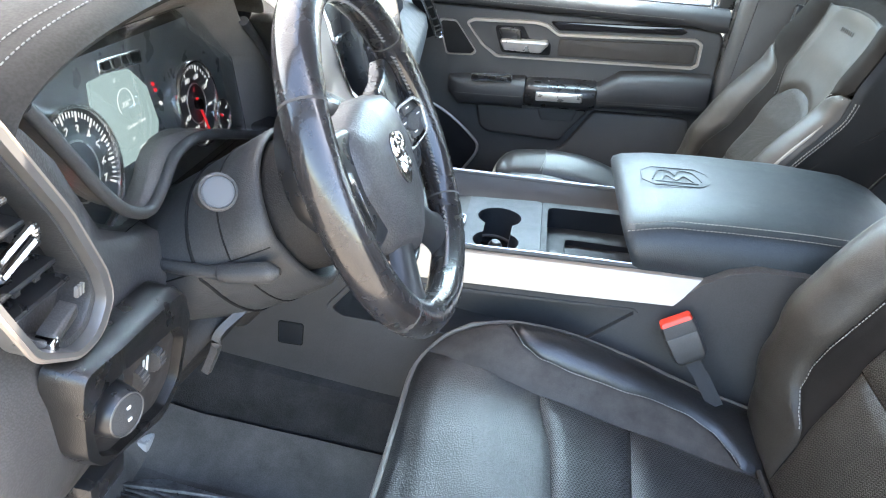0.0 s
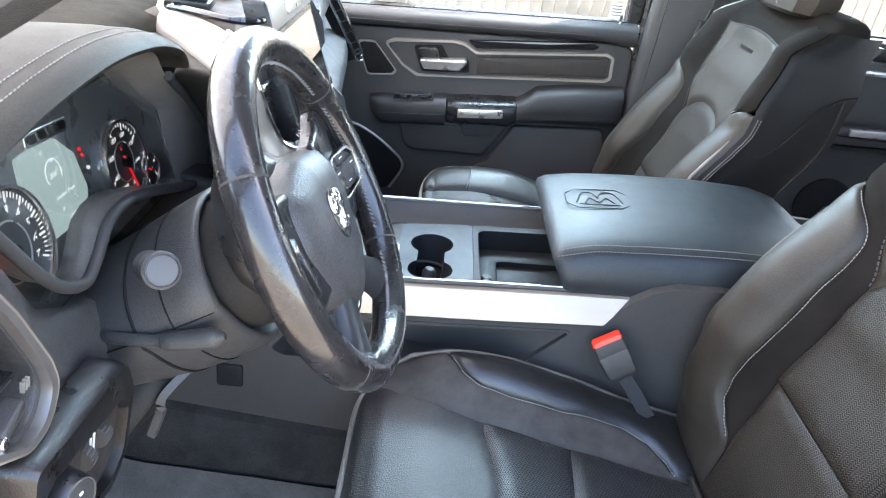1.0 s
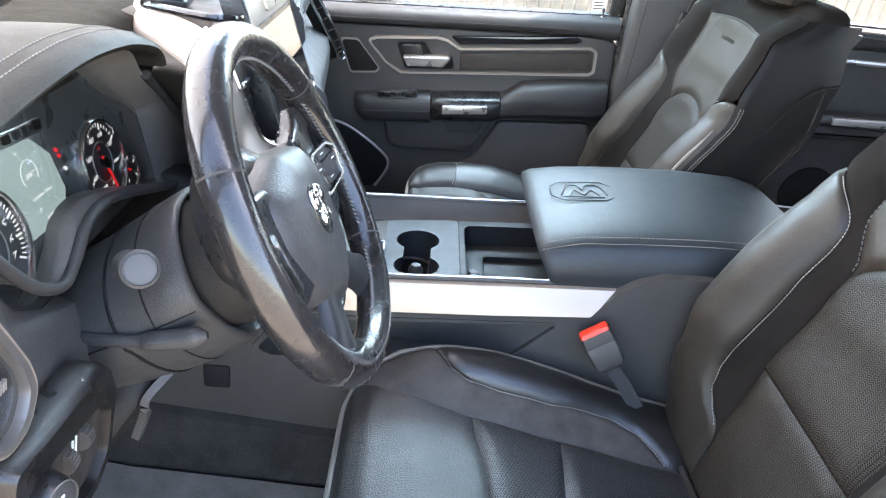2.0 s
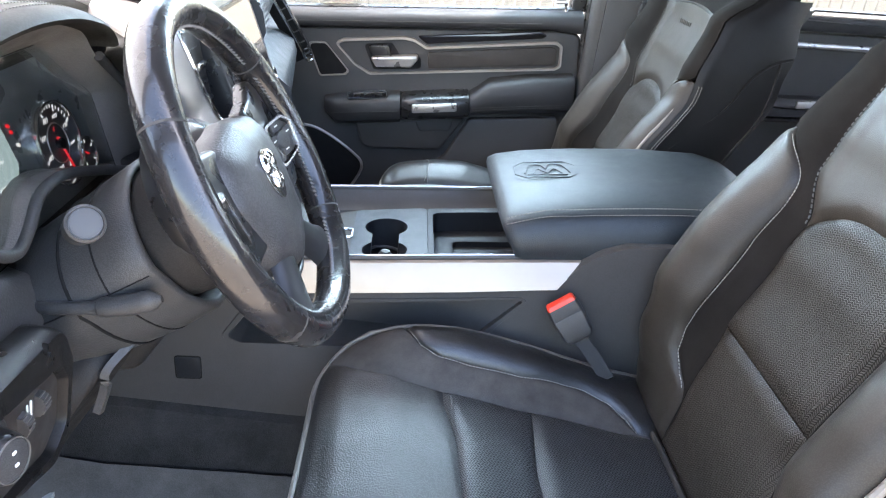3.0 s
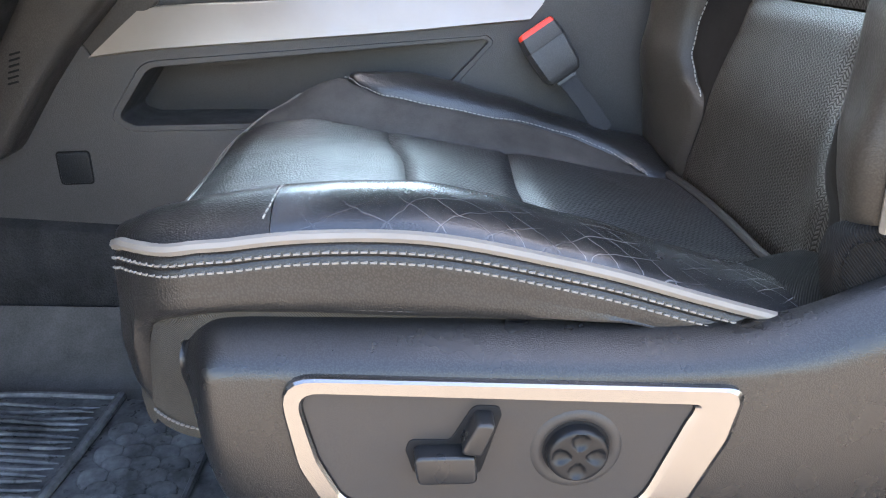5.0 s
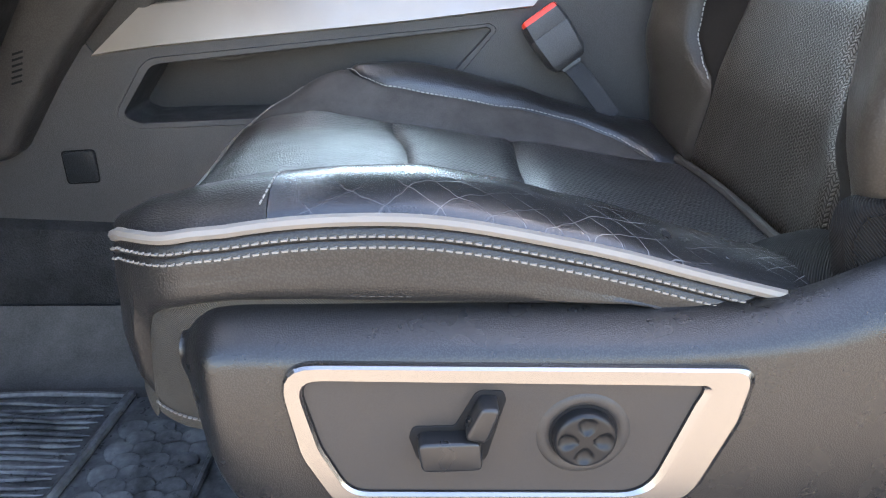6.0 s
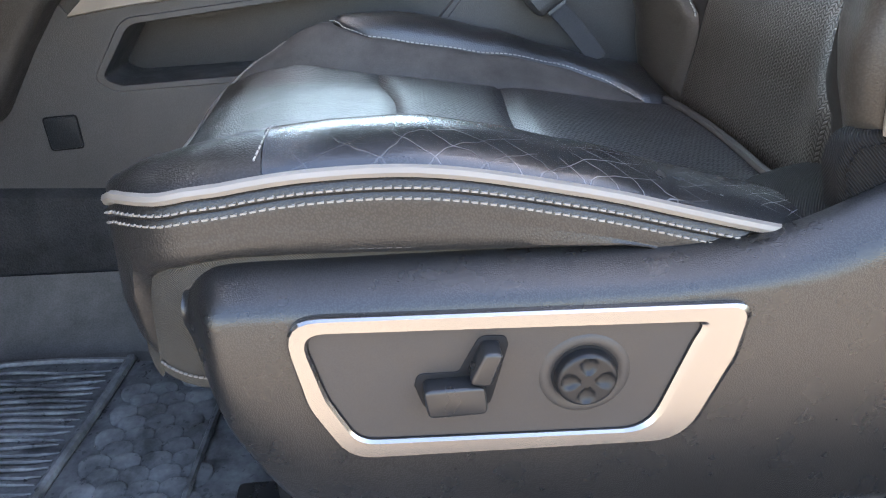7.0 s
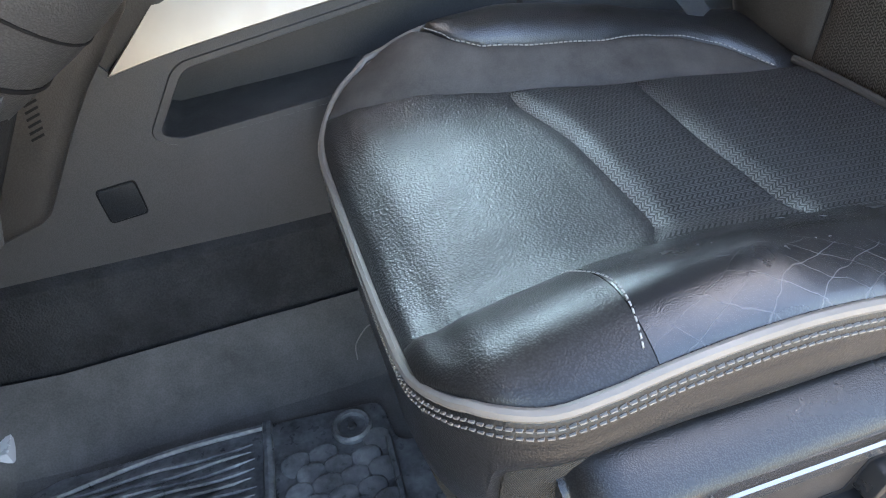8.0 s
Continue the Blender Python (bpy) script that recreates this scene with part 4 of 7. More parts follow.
    for sg in (-1, 1):
        part("post", tube([(0.835 + dx - upright, yc + sg * 0.07, 0.96 + dz), (0.842 + dx - upright, yc + sg * 0.07, 1.02 + dz)], 0.006, n=10), CHROME, head)
    # seat base and runners
    part("base_frame", box((0.16 + dx, yc - 0.19, 0.07), (0.56 + dx, yc + 0.19, 0.19 + dz), 0.01), DARK, root)
    for sg in (-1, 1):
        part("runner", box((0.12 + dx, yc + sg * 0.18 - 0.025, 0.012), (0.62 + dx, yc + sg * 0.18 + 0.025, 0.075), 0.006), PLASTIC_SMOOTH, root)
    return root, backrest


driver_seat, driver_back = seat(0.690, 0.0, -1, "car_seat", "black leather power driver's seat with grey piping and worn outer bolster")
seat(1.612, 0.055, 1, "car_seat", "black leather passenger seat with grey piping and stitched panels", dz=-0.038, worn=False, upright=0.034)


# ---- the driver's seat controls ----
def seat_shield():
    root = part("side_shield", bmesh.new(), SHIELD, driver_seat, "black grained plastic seat valance with power controls")
    bm = bmesh.new()
    # front to rear sections of the moulding: height of its top edge and of its lower edge
    secs = ((0.1366, 0.3325, 0.296), (0.138, 0.3345, 0.289), (0.141, 0.337, 0.279), (0.147, 0.3405, 0.260), (0.156, 0.343, 0.240), (0.168, 0.345, 0.217), (0.180, 0.3458, 0.194), (0.194, 0.346, 0.172), (0.215, 0.346, 0.150), (0.30, 0.3465, 0.136), (0.42, 0.3465, 0.132), (0.48, 0.350, 0.130), (0.53, 0.361, 0.130), (0.57, 0.378, 0.130), (0.62, 0.402, 0.130), (0.70, 0.440, 0.130), (0.78, 0.47, 0.130))
    rings = []
    for x, t, b in catmull(secs, 5):
        k = sstep(0.1362, 0.175, x)
        y0 = 0.398 + 0.030 * (1 - k) ** 2.4
        up = min(0.016 + 0.010 * sstep(0.46, 0.6, x), (t - b) * 0.27)
        far = sstep(0.46, 0.52, x)
        rings.append([Vector((x, y, z)) for y, z in ((y0 + (0.07 + 0.03 * k) * (1 - 0.62 * far), t - 0.004 - 0.035 * far), (y0 + 0.048 - 0.010 * far, t + 0.001 - 0.012 * far), (y0 + 0.034, t - 0.001 - 0.002 * far), (y0 + 0.020, t - 0.006), (y0 + 0.0085, t - up * 0.80), (y0 + 0.002, t - up * 1.12), (y0, t - up * 1.55), (y0, (t + b) / 2), (y0 + 0.001, b + min(0.018, (t - b) * 0.3)), (y0 + 0.006, b + min(0.006, (t - b) * 0.15)), (y0 + 0.018, b), (y0 + 0.07 + 0.03 * k, b))])
    loft(rings, bm)
    root_mesh = bpy.data.meshes.new("side_shield")
    bm.transform(BASE[root.name].inverted())
    bmesh.ops.recalc_face_normals(bm, faces=bm.faces)
    bm.to_mesh(root_mesh)
    bm.free()
    root_mesh.materials.append(SHIELD)
    root_mesh.shade_smooth()
    root_mesh.set_sharp_from_angle(angle=radians(50))
    root.data = root_mesh
    f = framed("xz", (0, 0.398, 0))
    outer = rounded([(0.201, 0.327), (0.492, 0.3215), (0.487, 0.283), (0.462, 0.217), (0.236, 0.219), (0.213, 0.262)], [0.020, 0.012, 0.03, 0.034, 0.028, 0.05], 6)
    inner = rounded([(0.2135, 0.3165), (0.462, 0.3095), (0.456, 0.296), (0.434, 0.2285), (0.243, 0.2335), (0.226, 0.268)], [0.012, 0.010, 0.02, 0.026, 0.020, 0.05], 6)
    part("trim_frame", ring_band(outer, inner, f, -0.004, 0.0065, bevel=0.002), BRIGHT_TRIM, root, "satin silver trim frame", 14)
    part("control_plate", slab(inner, f, -0.004, 0.0025), PLATE, root, "matt dark grey control plate")
    part("plate_groove", ring_band(inner, [Vector(p) * 0.994 + Vector((0.337, 0.27)) * 0.006 for p in inner], f, 0.002, 0.0032, bevel=0.0004), DARK, root)
    # L-shaped seat switch
    fs = framed("xz", (-0.001, 0.398, 0.0035))
    el = rounded([(0.283, 0.2785), (0.309, 0.2785), (0.322, 0.3045), (0.338, 0.3035), (0.340, 0.297), (0.329, 0.2515), (0.287, 0.2515), (0.281, 0.270)], [0.006, 0.004, 0.008, 0.004, 0.004, 0.006, 0.006, 0.004], 4)
    part("switch_surround", slab(el, fs, 0.0, 0.0034, 0.0006), DARK, root)
    part("seat_switch", slab(rounded([(0.2855, 0.2745), (0.324, 0.2755), (0.3265, 0.2545), (0.289, 0.2535)], 0.005, 4), fs, 0.002, 0.017, 0.0022), PLASTIC_SMOOTH, root, "black cushion switch")
    part("recline_switch", slab(rounded([(0.3135, 0.2785), (0.3235, 0.301), (0.3355, 0.3005), (0.3275, 0.2765)], 0.004, 4), fs, 0.002, 0.019, 0.0022), PLASTIC_SMOOTH, root, "black backrest switch")
    # four-way lumbar knob
    c = Vector((0.3885, 0.398, 0.2745))
    part("knob_collar", lathe(((0.0305, 0.0015), (0.0285, 0.0034), (0.0255, 0.0040), (0.0225, 0.0034), (0.0214, 0.0026)), c, (0, -1, 0), 48), PLATE, root)
    part("knob_gap", lathe(((0.0216, 0.0026), (0.0216, 0.0031), (0.0, 0.0032)), c, (0, -1, 0), 40), DARK, root)
    # its face is dished by four thumb hollows
    rings = []
    for r, h in [(0.0196, 0.0), (0.0196, 0.0085), (0.0192, 0.0098), (0.0184, 0.0108), (0.0174, 0.0113)] + [(0.0174 * (1 - i / 12) + 0.0002, None) for i in range(1, 13)]:
        ring = []
        for i in range(64):
            q = 2 * math.pi * i / 64
            x, z = r * math.cos(q), r * math.sin(q)
            d = h
            if h is None:
                d = 0.0115
                for k in range(4):
                    u = (x * math.cos(k * math.pi / 2) + z * math.sin(k * math.pi / 2) - 0.0108) / 0.0062
                    v = (-x * math.sin(k * math.pi / 2) + z * math.cos(k * math.pi / 2)) / (0.0056 + 0.0016 * u)
                    d -= 0.0030 * max(0.0, 1 - u * u - v * v) ** 0.5
            ring.append(c + Vector((x, -d, z)))
        rings.append(ring)
    part("lumbar_knob", loft(rings), KNOB, root, "round black four-way knob", 50)
    words("AIRBAG", 0.0118, PLASTIC_GREY, root, Matrix.Translation((0.622, 0.4035, 0.389)) @ Matrix.Rotation(radians(-41), 4, "Y") @ Matrix.Rotation(radians(55), 4, "X"), depth=0.0015)


seat_shield()
cover = [[Vector((x, y, z)) for y, z in ((0.418, 0.140), (0.411, 0.128), (0.409, 0.09), (0.413, 0.035), (0.45, 0.030), (0.47, 0.140))] for x in (0.235, 0.245, 0.45, 0.70, 0.86)]
part("rail_cover", loft(cover), mat("rail_cover", (0.10, 0.105, 0.115), 0.42, grain=0.0004, grain_scale=700, bump=0.2), driver_seat, "pale grey plastic seat rail cover", 50)
# cloth flap at the foot of the backrest
ff = framed("xz", (0, 0.452, 0))
flap = rounded([(0.562, 0.350), (0.550, 0.392), (0.553, 0.411), (0.600, 0.4185), (0.70, 0.446), (0.72, 0.36)], [0.004, 0.02, 0.014, 0.06, 0.01, 0.01], 5)
part("cloth_flap", slab(flap, ff, 0.0, 0.019, 0.005), CLOTH, driver_back, "black flap over the backrest hinge")
# dark body added where the backrest foot has only a shaded gap
filler = bmesh.new()
bmesh.ops.create_uvsphere(filler, u_segments=24, v_segments=14, radius=1.0, matrix=pose(0.556, 0.480, 0.346, 0, -16, 8) @ Matrix.Diagonal((0.072, 0.050, 0.017, 1)))
part("gap_filler", filler, CLOTH, driver_back, "dark cloth filler for the shaded gap between cushion and backrest")
part("stitching", stitches([(0.560, 0.4325, 0.372), (0.556, 0.4325, 0.392), (0.561, 0.4325, 0.404), (0.600, 0.4325, 0.4115), (0.68, 0.4325, 0.434)], (0, -1, 0), 0.0045, 0.0012, 0.0004), CLOTH, driver_back)

# ---- seat belt buckle ----
def buckle():
    root = thing("seat_belt_buckle", "black seat belt buckle with a red release button", "seat belt buckle", (0.487, 0.915, 0.36))
    up = Vector((-0.046, 0.016, 0.062)).normalized()
    wid = Vector((0.80, 0.06, 0.56)).normalized()
    wid = (wid - up * wid.dot(up)).normalized()
    nor = up.cross(wid).normalized()
    c = Vector((0.437, 0.934, 0.476))

    def place(a, b, d):
        return c + wid * a - up * b + nor * d
    rings = []
    for b, w, d in ((0.006, 0.023, 0.011), (0.003, 0.0250, 0.0135), (0.02, 0.0265, 0.0145), (0.022, 0.0258, 0.0138), (0.024, 0.0265, 0.0145), (0.058, 0.0245, 0.0130), (0.066, 0.0205, 0.010), (0.068, 0.017, 0.008)):
        rings.append([place(x * w, b, y * d) for x, y in ((-1, -0.6), (-0.85, -1), (0.85, -1), (1, -0.6), (1, 0.6), (0.85, 1), (-0.85, 1), (-1, 0.6))])
    part("housing", loft(rings), PLASTIC_GREY, root, "black plastic housing")
    rings = []
    for b, w, d in ((0.006, 0.0236, 0.0128), (0.0, 0.0236, 0.0122), (-0.003, 0.0222, 0.0108), (-0.004, 0.018, 0.008)):
        rings.append([place(x * w, b, y * d) for x, y in ((-1, -0.7), (-0.9, -1), (0.9, -1), (1, -0.7), (1, 0.7), (0.9, 1), (-0.9, 1), (-1, 0.7))])
    part("release_button", loft(rings), RED, root, "red release button")
    rings = [[place(x * w, b, y * 0.004) for x, y in ((-1, -1), (1, -1), (1, 1), (-1, 1))] for b, w in ((0.060, 0.0120), (0.072, 0.0125))]
    part("strap_end", loft(rings), PLASTIC_SMOOTH, root, "black plastic strap end")
    rings = [[place(a + x * w, b, e + y * 0.0016) for x, y in ((-1, -1), (-0.3, -1.6), (0.4, -0.7), (1, -1), (1, 1), (0.4, 1.3), (-0.3, 0.4), (-1, 1))] for b, w, a, e in ((0.070, 0.0105, 0.0, 0.0), (0.078, 0.0108, 0.001, 0.0015), (0.086, 0.0106, 0.002, -0.001), (0.094, 0.0110, 0.003, 0.002), (0.104, 0.0110, 0.004, 0.0), (0.15, 0.0110, 0.006, 0.0))]
    part("strap", loft(rings), WEBBING, root, "crumpled dark grey webbing strap")


buckle()


def holed(outline, hole, f, back, front, hole_depth=None, bm=None):
    """A plate with one opening through it; with hole_depth the opening gets walls down to that depth."""
    bm = bm or bmesh.new()

    def loop(pts, d):
        return [bm.verts.new(f(p[0], p[1], d)) for p in pts]
    o1, h1, o0 = loop(outline, front), loop(hole, front), loop(outline, back)
    edges = []
    for lp in (o1, h1):
        for i in range(len(lp)):
            edges.append(bm.edges.new((lp[i - 1], lp[i])))
    bmesh.ops.triangle_fill(bm, edges=edges, use_beauty=True)
    for i in range(len(o1)):
        bm.faces.new((o1[i - 1], o1[i], o0[i], o0[i - 1]))
    h0 = [bm.verts.new(f(p[0], p[1], back if hole_depth is None else hole_depth(p[0]) if callable(hole_depth) else hole_depth)) for p in hole]
    for i in range(len(h1)):
        bm.faces.new((h1[i - 1], h1[i], h0[i], h0[i - 1]))
    return bm


def disc_pts(cx, cy, r, n=32, a0=0.0, a1=2 * math.pi):
    return [Vector((cx + r * math.cos(a0 + (a1 - a0) * k / n), cy + r * math.sin(a0 + (a1 - a0) * k / n))) for k in range(n)]


# ---- centre console ----
def console():
    root = thing("center_console", "black centre console with silver side trim, cup holders and storage bin", "console", (0.2, 1.15, 0.18))
    f = framed("xz", (0, 0.962, 0))
    side = rounded([(-0.50, 0.175), (0.95, 0.165), (0.95, 0.575), (0.60, 0.571), (0.535, 0.566), (0.498, 0.552), (0.466, 0.527), (0.432, 0.484), (0.266, 0.463), (-0.03, 0.432), (-0.104, 0.420), (-0.135, 0.47), (-0.50, 0.47)],
                   [0, 0, 0, 0.02, 0.03, 0.03, 0.004, 0.004, 0, 0, 0, 0.01, 0], 5)
    pocket = rounded([(-0.036, 0.409), (-0.080, 0.345), (-0.058, 0.3365), (0.10, 0.345), (0.320, 0.385), (0.384, 0.456), (0.378, 0.459)], [0.026, 0.020, 0.016, 0.02, 0.02, 0.004, 0.003], 5)
    # a scoop: deep at its front end, running out towards the rear
    scoop = lambda a: -0.095 + 0.087 * sstep(0.02, 0.36, a)
    body = part("body", holed(side, pocket, f, -0.022, 0.0, scoop), CONSOLE, root, "dark grey grained plastic side")
    part("pocket_back", slab(pocket, lambda a, b, d=0.0: f(a, b, scoop(a) + d), -0.005, 0.0015), CONSOLE, body)
    wide = rounded([(-0.044, 0.417), (-0.092, 0.344), (-0.068, 0.328), (0.11, 0.3365), (0.327, 0.377), (0.392, 0.457), (0.382, 0.464)], [0.034, 0.030, 0.024, 0.02, 0.02, 0.006, 0.005], 5)
    part("pocket_frame", ring_band(wide, pocket, f, -0.004, 0.0022, bevel=0.0020), CONSOLE, body)
    part("cover_plate", slab(rounded([(-0.164, 0.297), (-0.124, 0.300), (-0.123, 0.259), (-0.162, 0.256)], 0.005), f, -0.002, 0.0018, 0.0008), TRAY, body, "square black cover plate")
    part("cover_gap", ring_band(rounded([(-0.166, 0.299), (-0.122, 0.302), (-0.121, 0.257), (-0.164, 0.254)], 0.006), rounded([(-0.164, 0.297), (-0.124, 0.300), (-0.123, 0.259), (-0.162, 0.256)], 0.005), f, -0.002, 0.0008, bevel=0.0002), DARK, body)
    # silver panel, leaning in at its top
    bm = bmesh.new()
    top = catmull([(-0.040, 0.970, 0.480), (0.04, 0.972, 0.488), (0.118, 0.974, 0.494), (0.266, 0.976, 0.509), (0.38, 0.978, 0.520), (0.470, 0.978, 0.529)], 6)
    low = catmull([(-0.106, 0.957, 0.419), (-0.03, 0.957, 0.431), (0.118, 0.957, 0.447), (0.266, 0.957, 0.463), (0.36, 0.957, 0.475), (0.432, 0.957, 0.484)], 6)
    loft([[a, a.lerp(b, 0.03) + Vector((0, -0.003, 0)), a.lerp(b, 0.5) + Vector((0, -0.0045, 0)), a.lerp(b, 0.96) + Vector((0, -0.003, 0)), b, b + Vector((0, 0.01, 0)), a + Vector((0, 0.01, 0))] for a, b in zip(top, low)], bm)
    part("side_trim", bm, SILVER_MATT, root, "satin silver side trim")
    part("front_cheek", slab(rounded([(-0.125, 0.405), (-0.02, 0.485), (-0.01, 0.520), (-0.05, 0.60), (-0.24, 0.60), (-0.24, 0.36)], 0.008), framed("xz", (0, 0.972, 0)), -0.02, 0.006, 0.003), PLASTIC_BROWN, root, "dark brown plastic cheek")
    # rails
    near = [p + Vector((0, 0.008, 0.003)) for p in top]
    part("rail", tube(near, 0.0042, n=8), PLASTIC_GREY, root)
    part("rail_strip", tube([p + Vector((0, 0.0005, 0.0035)) for p in near[3:]], 0.0016, n=6), CHROME, root, "bright trim line")
    far = catmull([(-0.06, 1.318, 0.466), (0.067, 1.32, 0.478), (0.20, 1.324, 0.489), (0.357, 1.328, 0.502), (0.46, 1.33, 0.512)], 5)
    part("rail", tube(far, 0.0045, n=8), PLASTIC_GREY, root)
    part("rail_strip", tube([p + Vector((0, 0.001, 0.004)) for p in far], 0.0020, n=6), CHROME, root, "bright trim line")
    # sloping inner walls of the tray
    for rail, s in ((near, 1), (far, -1)):
        rows = [[p + Vector((0, s * 0.003, 0)), p + Vector((0, s * 0.012, -0.020)), p + Vector((0, s * 0.034, -0.034)), p + Vector((0, s * 0.040, -0.060)), p + Vector((0, -s * 0.002, -0.060))] for p in rail]
        part("tray_wall", loft(rows), PLASTIC_GREY, root)
    part("far_side", slab([(-0.45, 0.18), (0.95, 0.17), (0.95, 0.57), (0.53, 0.565), (0.46, 0.51), (0.067, 0.474), (-0.06, 0.462), (-0.45, 0.45)], framed("xz", (0, 1.335, 0)), -0.012, 0.0), PLASTIC_GREY, root)
    # cup holder plate, rising with the console

    def g(a, b, d=0.0):
        return Vector((a, b, 0.449 + (a - 0.10) * 0.09 + d))
    neck = [Vector((0.158 + 0.039 * math.cos(t), 1.195 + 0.039 * math.sin(t))) for t in [radians(-52 + 284 * k / 26) for k in range(27)]]
    low8 = [Vector((0.158 + 0.039 * math.cos(t), 1.098 + 0.037 * math.sin(t))) for t in [radians(128 + 284 * k / 26) for k in range(27)]]
    eight = neck + low8
    plate = rounded([(0.098, 1.045), (0.233, 1.055), (0.233, 1.288), (0.098, 1.272)], 0.012)
    cup = part("cup_holder", holed(plate, eight, g, -0.012, 0.004, -0.070), mat("cup_plate", (0.018, 0.021, 0.025), 0.42, grain=0.0004, grain_scale=600, spec=0.4), root, "grey-blue cup holder plate with two round wells")
    part("well_floor", slab(eight, g, -0.074, -0.066), DARK, cup)
    part("well_rubber", lathe(((0.013, 0.0), (0.013, 0.035), (0.008, 0.043), (0.0, 0.045)), (0.160, 1.150, 0.388), (0, 0, 1), 16), PLASTIC, cup)
    for y in (1.195, 1.098):
        part("well_lip", tube([(0.158 + 0.036 * math.cos(t), y + 0.036 * math.sin(t), 0.40) for t in [2 * math.pi * k / 28 for k in range(28)]], 0.003, closed=True, n=6), PLASTIC, cup)
    # loop of a chrome catch in front of the cups
    part("catch", tube(rounded_loop((0.088, 1.155), 0.020, 0.034, 0.457), 0.0028, closed=True, n=6), CHROME, root, "chrome ring")
    # storage bin
    bo = rounded([(0.234, 1.045), (0.430, 1.045), (0.430, 1.30), (0.234, 1.29)], 0.008)
    bi = rounded([(0.244, 1.068), (0.425, 1.068), (0.425, 1.278), (0.244, 1.270)], 0.02)
    stbin = part("storage_bin", holed(bo, bi, g, -0.012, 0.002, -0.055), TRAY, root, "open rectangular storage bin")
    part("bin_floor", slab(bi, g, -0.060, -0.050), TRAY, stbin)
    ledge = rounded([(0.285, 1.07), (0.43, 1.07), (0.43, 1.225), (0.285, 1.225)], 0.012)
    part("bin_ledge", ring_band(rounded([(0.246, 1.07), (0.43, 1.07), (0.43, 1.276), (0.246, 1.27)], 0.02), ledge, g, -0.052, -0.036, bevel=0.003), TRAY, stbin)
    for k in range(4):
        part("coin_slot", lathe(((0.0095, 0.0), (0.0095, 0.020), (0.008, 0.022), (0.0, 0.022)), g(0.262, 1.085 + 0.017 * k, -0.045), (0, 0, 1), 14), PLASTIC, stbin)
    # dark slope up to the dash
    rows = []
    for x, z in ((0.10, 0.452), (0.05, 0.440), (0.0, 0.445), (-0.06, 0.47), (-0.12, 0.52), (-0.16, 0.58)):
        rows.append([Vector((x, y, z + dz)) for y, dz in ((0.99, 0.0), (1.02, -0.006), (1.15, -0.008), (1.28, -0.006), (1.315, 0.0), (1.315, -0.03), (0.99, -0.03))])
    part("front_tray", loft(rows), PLASTIC_BROWN, root, "black tray below the dash")
    # rear deck behind the lid
    part("rear_deck", box((0.70, 0.975, 0.50), (0.98, 1.325, 0.566), 0.01), PLASTIC, root)
    part("rear_cup", lathe(((0.045, 0.0), (0.045, 0.012), (0.040, 0.012), (0.038, -0.03)), (0.88, 1.23, 0.566), (0, 0, 1), 24), DARK, root)
    part("lower_body", box((0.02, 1.065, 0.20), (0.95, 1.325, 0.372), 0.005), PLASTIC, root)
    # padded lid
    rings = []
    for x, k, zt, zb in ((0.350, 0.0, 0.560, 0.528), (0.336, 0.55, 0.570, 0.520), (0.338, 0.85, 0.579, 0.516), (0.352, 1.0, 0.588, 0.514), (0.40, 1.0, 0.600, 0.517), (0.45, 1.0, 0.608, 0.519), (0.50, 1.0, 0.615, 0.522), (0.62, 1.0, 0.627, 0.535), (0.74, 1.0, 0.630, 0.55), (0.785, 0.9, 0.620, 0.555), (0.80, 0.6, 0.605, 0.56)):
        s = 0.006 + 0.012 * (1 - k)
        y0, y1 = 0.975 + s, 1.338 - s
        lean = 0.030 * sstep(0.42, 0.34, x)
        h = zt - zb
        sec = [(y0 + 0.006, 0.0), (y0, 0.10), (y0 - 0.001, 0.40), (y0 + 0.006, 0.64), (y0 + 0.014, 0.78), (y0 + 0.020, 0.845), (y0 + 0.026, 0.880), (y0 + 0.048, 0.96), (y0 + 0.10, 1.02), ((y0 + y1) / 2, 1.05),
               (y1 - 0.10, 1.03), (y1 - 0.04, 0.985), (y1 - 0.016, 0.92), (y1 - 0.004, 0.75), (y1, 0.45), (y1 - 0.004, 0.0)]
        rings.append([Vector((x + lean * (1 - q), y, zb + h * q)) for y, q in sec])
    # hide colour blued to hold the sky's reflection on the lid
    lid = part("armrest", loft(rings), mat("armrest_hide_blued", (0.017, 0.022, 0.026), 0.44, grain=0.0007, grain_scale=700, bump=0.22, spec=0.5, rough_vary=0.03), root, "padded black leather armrest lid with stitched edge, blued for sky reflection", sharp=60)
    edge = [(0.345, 1.0035, 0.5705), (0.40, 1.0020, 0.5895), (0.45, 1.0020, 0.5965), (0.50, 1.0020, 0.603), (0.62, 1.0020, 0.6150), (0.74, 1.0020, 0.6195)]
    part("stitching", stitches(catmull([(x, y + 0.0025, z + 0.0075) for x, y, z in edge], 6), (0, -1, 0.6), 0.0042, 0.0020, 0.0006), THREAD, lid)
    part("stitching", stitches(catmull([(x, y - 0.0045, z - 0.0005) for x, y, z in edge], 6), (0, -1, 0.4), 0.0042, 0.0020, 0.0006), THREAD, lid)
    # pressed badge: eight-sided ring with plain shapes in it
    zt = lambda x, y: 0.6045 + 0.14 * (x - 0.40) - 0.12 * max(0, x - 0.44) ** 2 * 8 + 0.0020 * (1 - abs(y - 1.16) / 0.18)
    octo = rounded([(0.372, 1.146), (0.390, 1.128), (0.462, 1.128), (0.480, 1.146), (0.480, 1.188), (0.462, 1.208), (0.390, 1.208), (0.372, 1.188)], 0.006, 3)
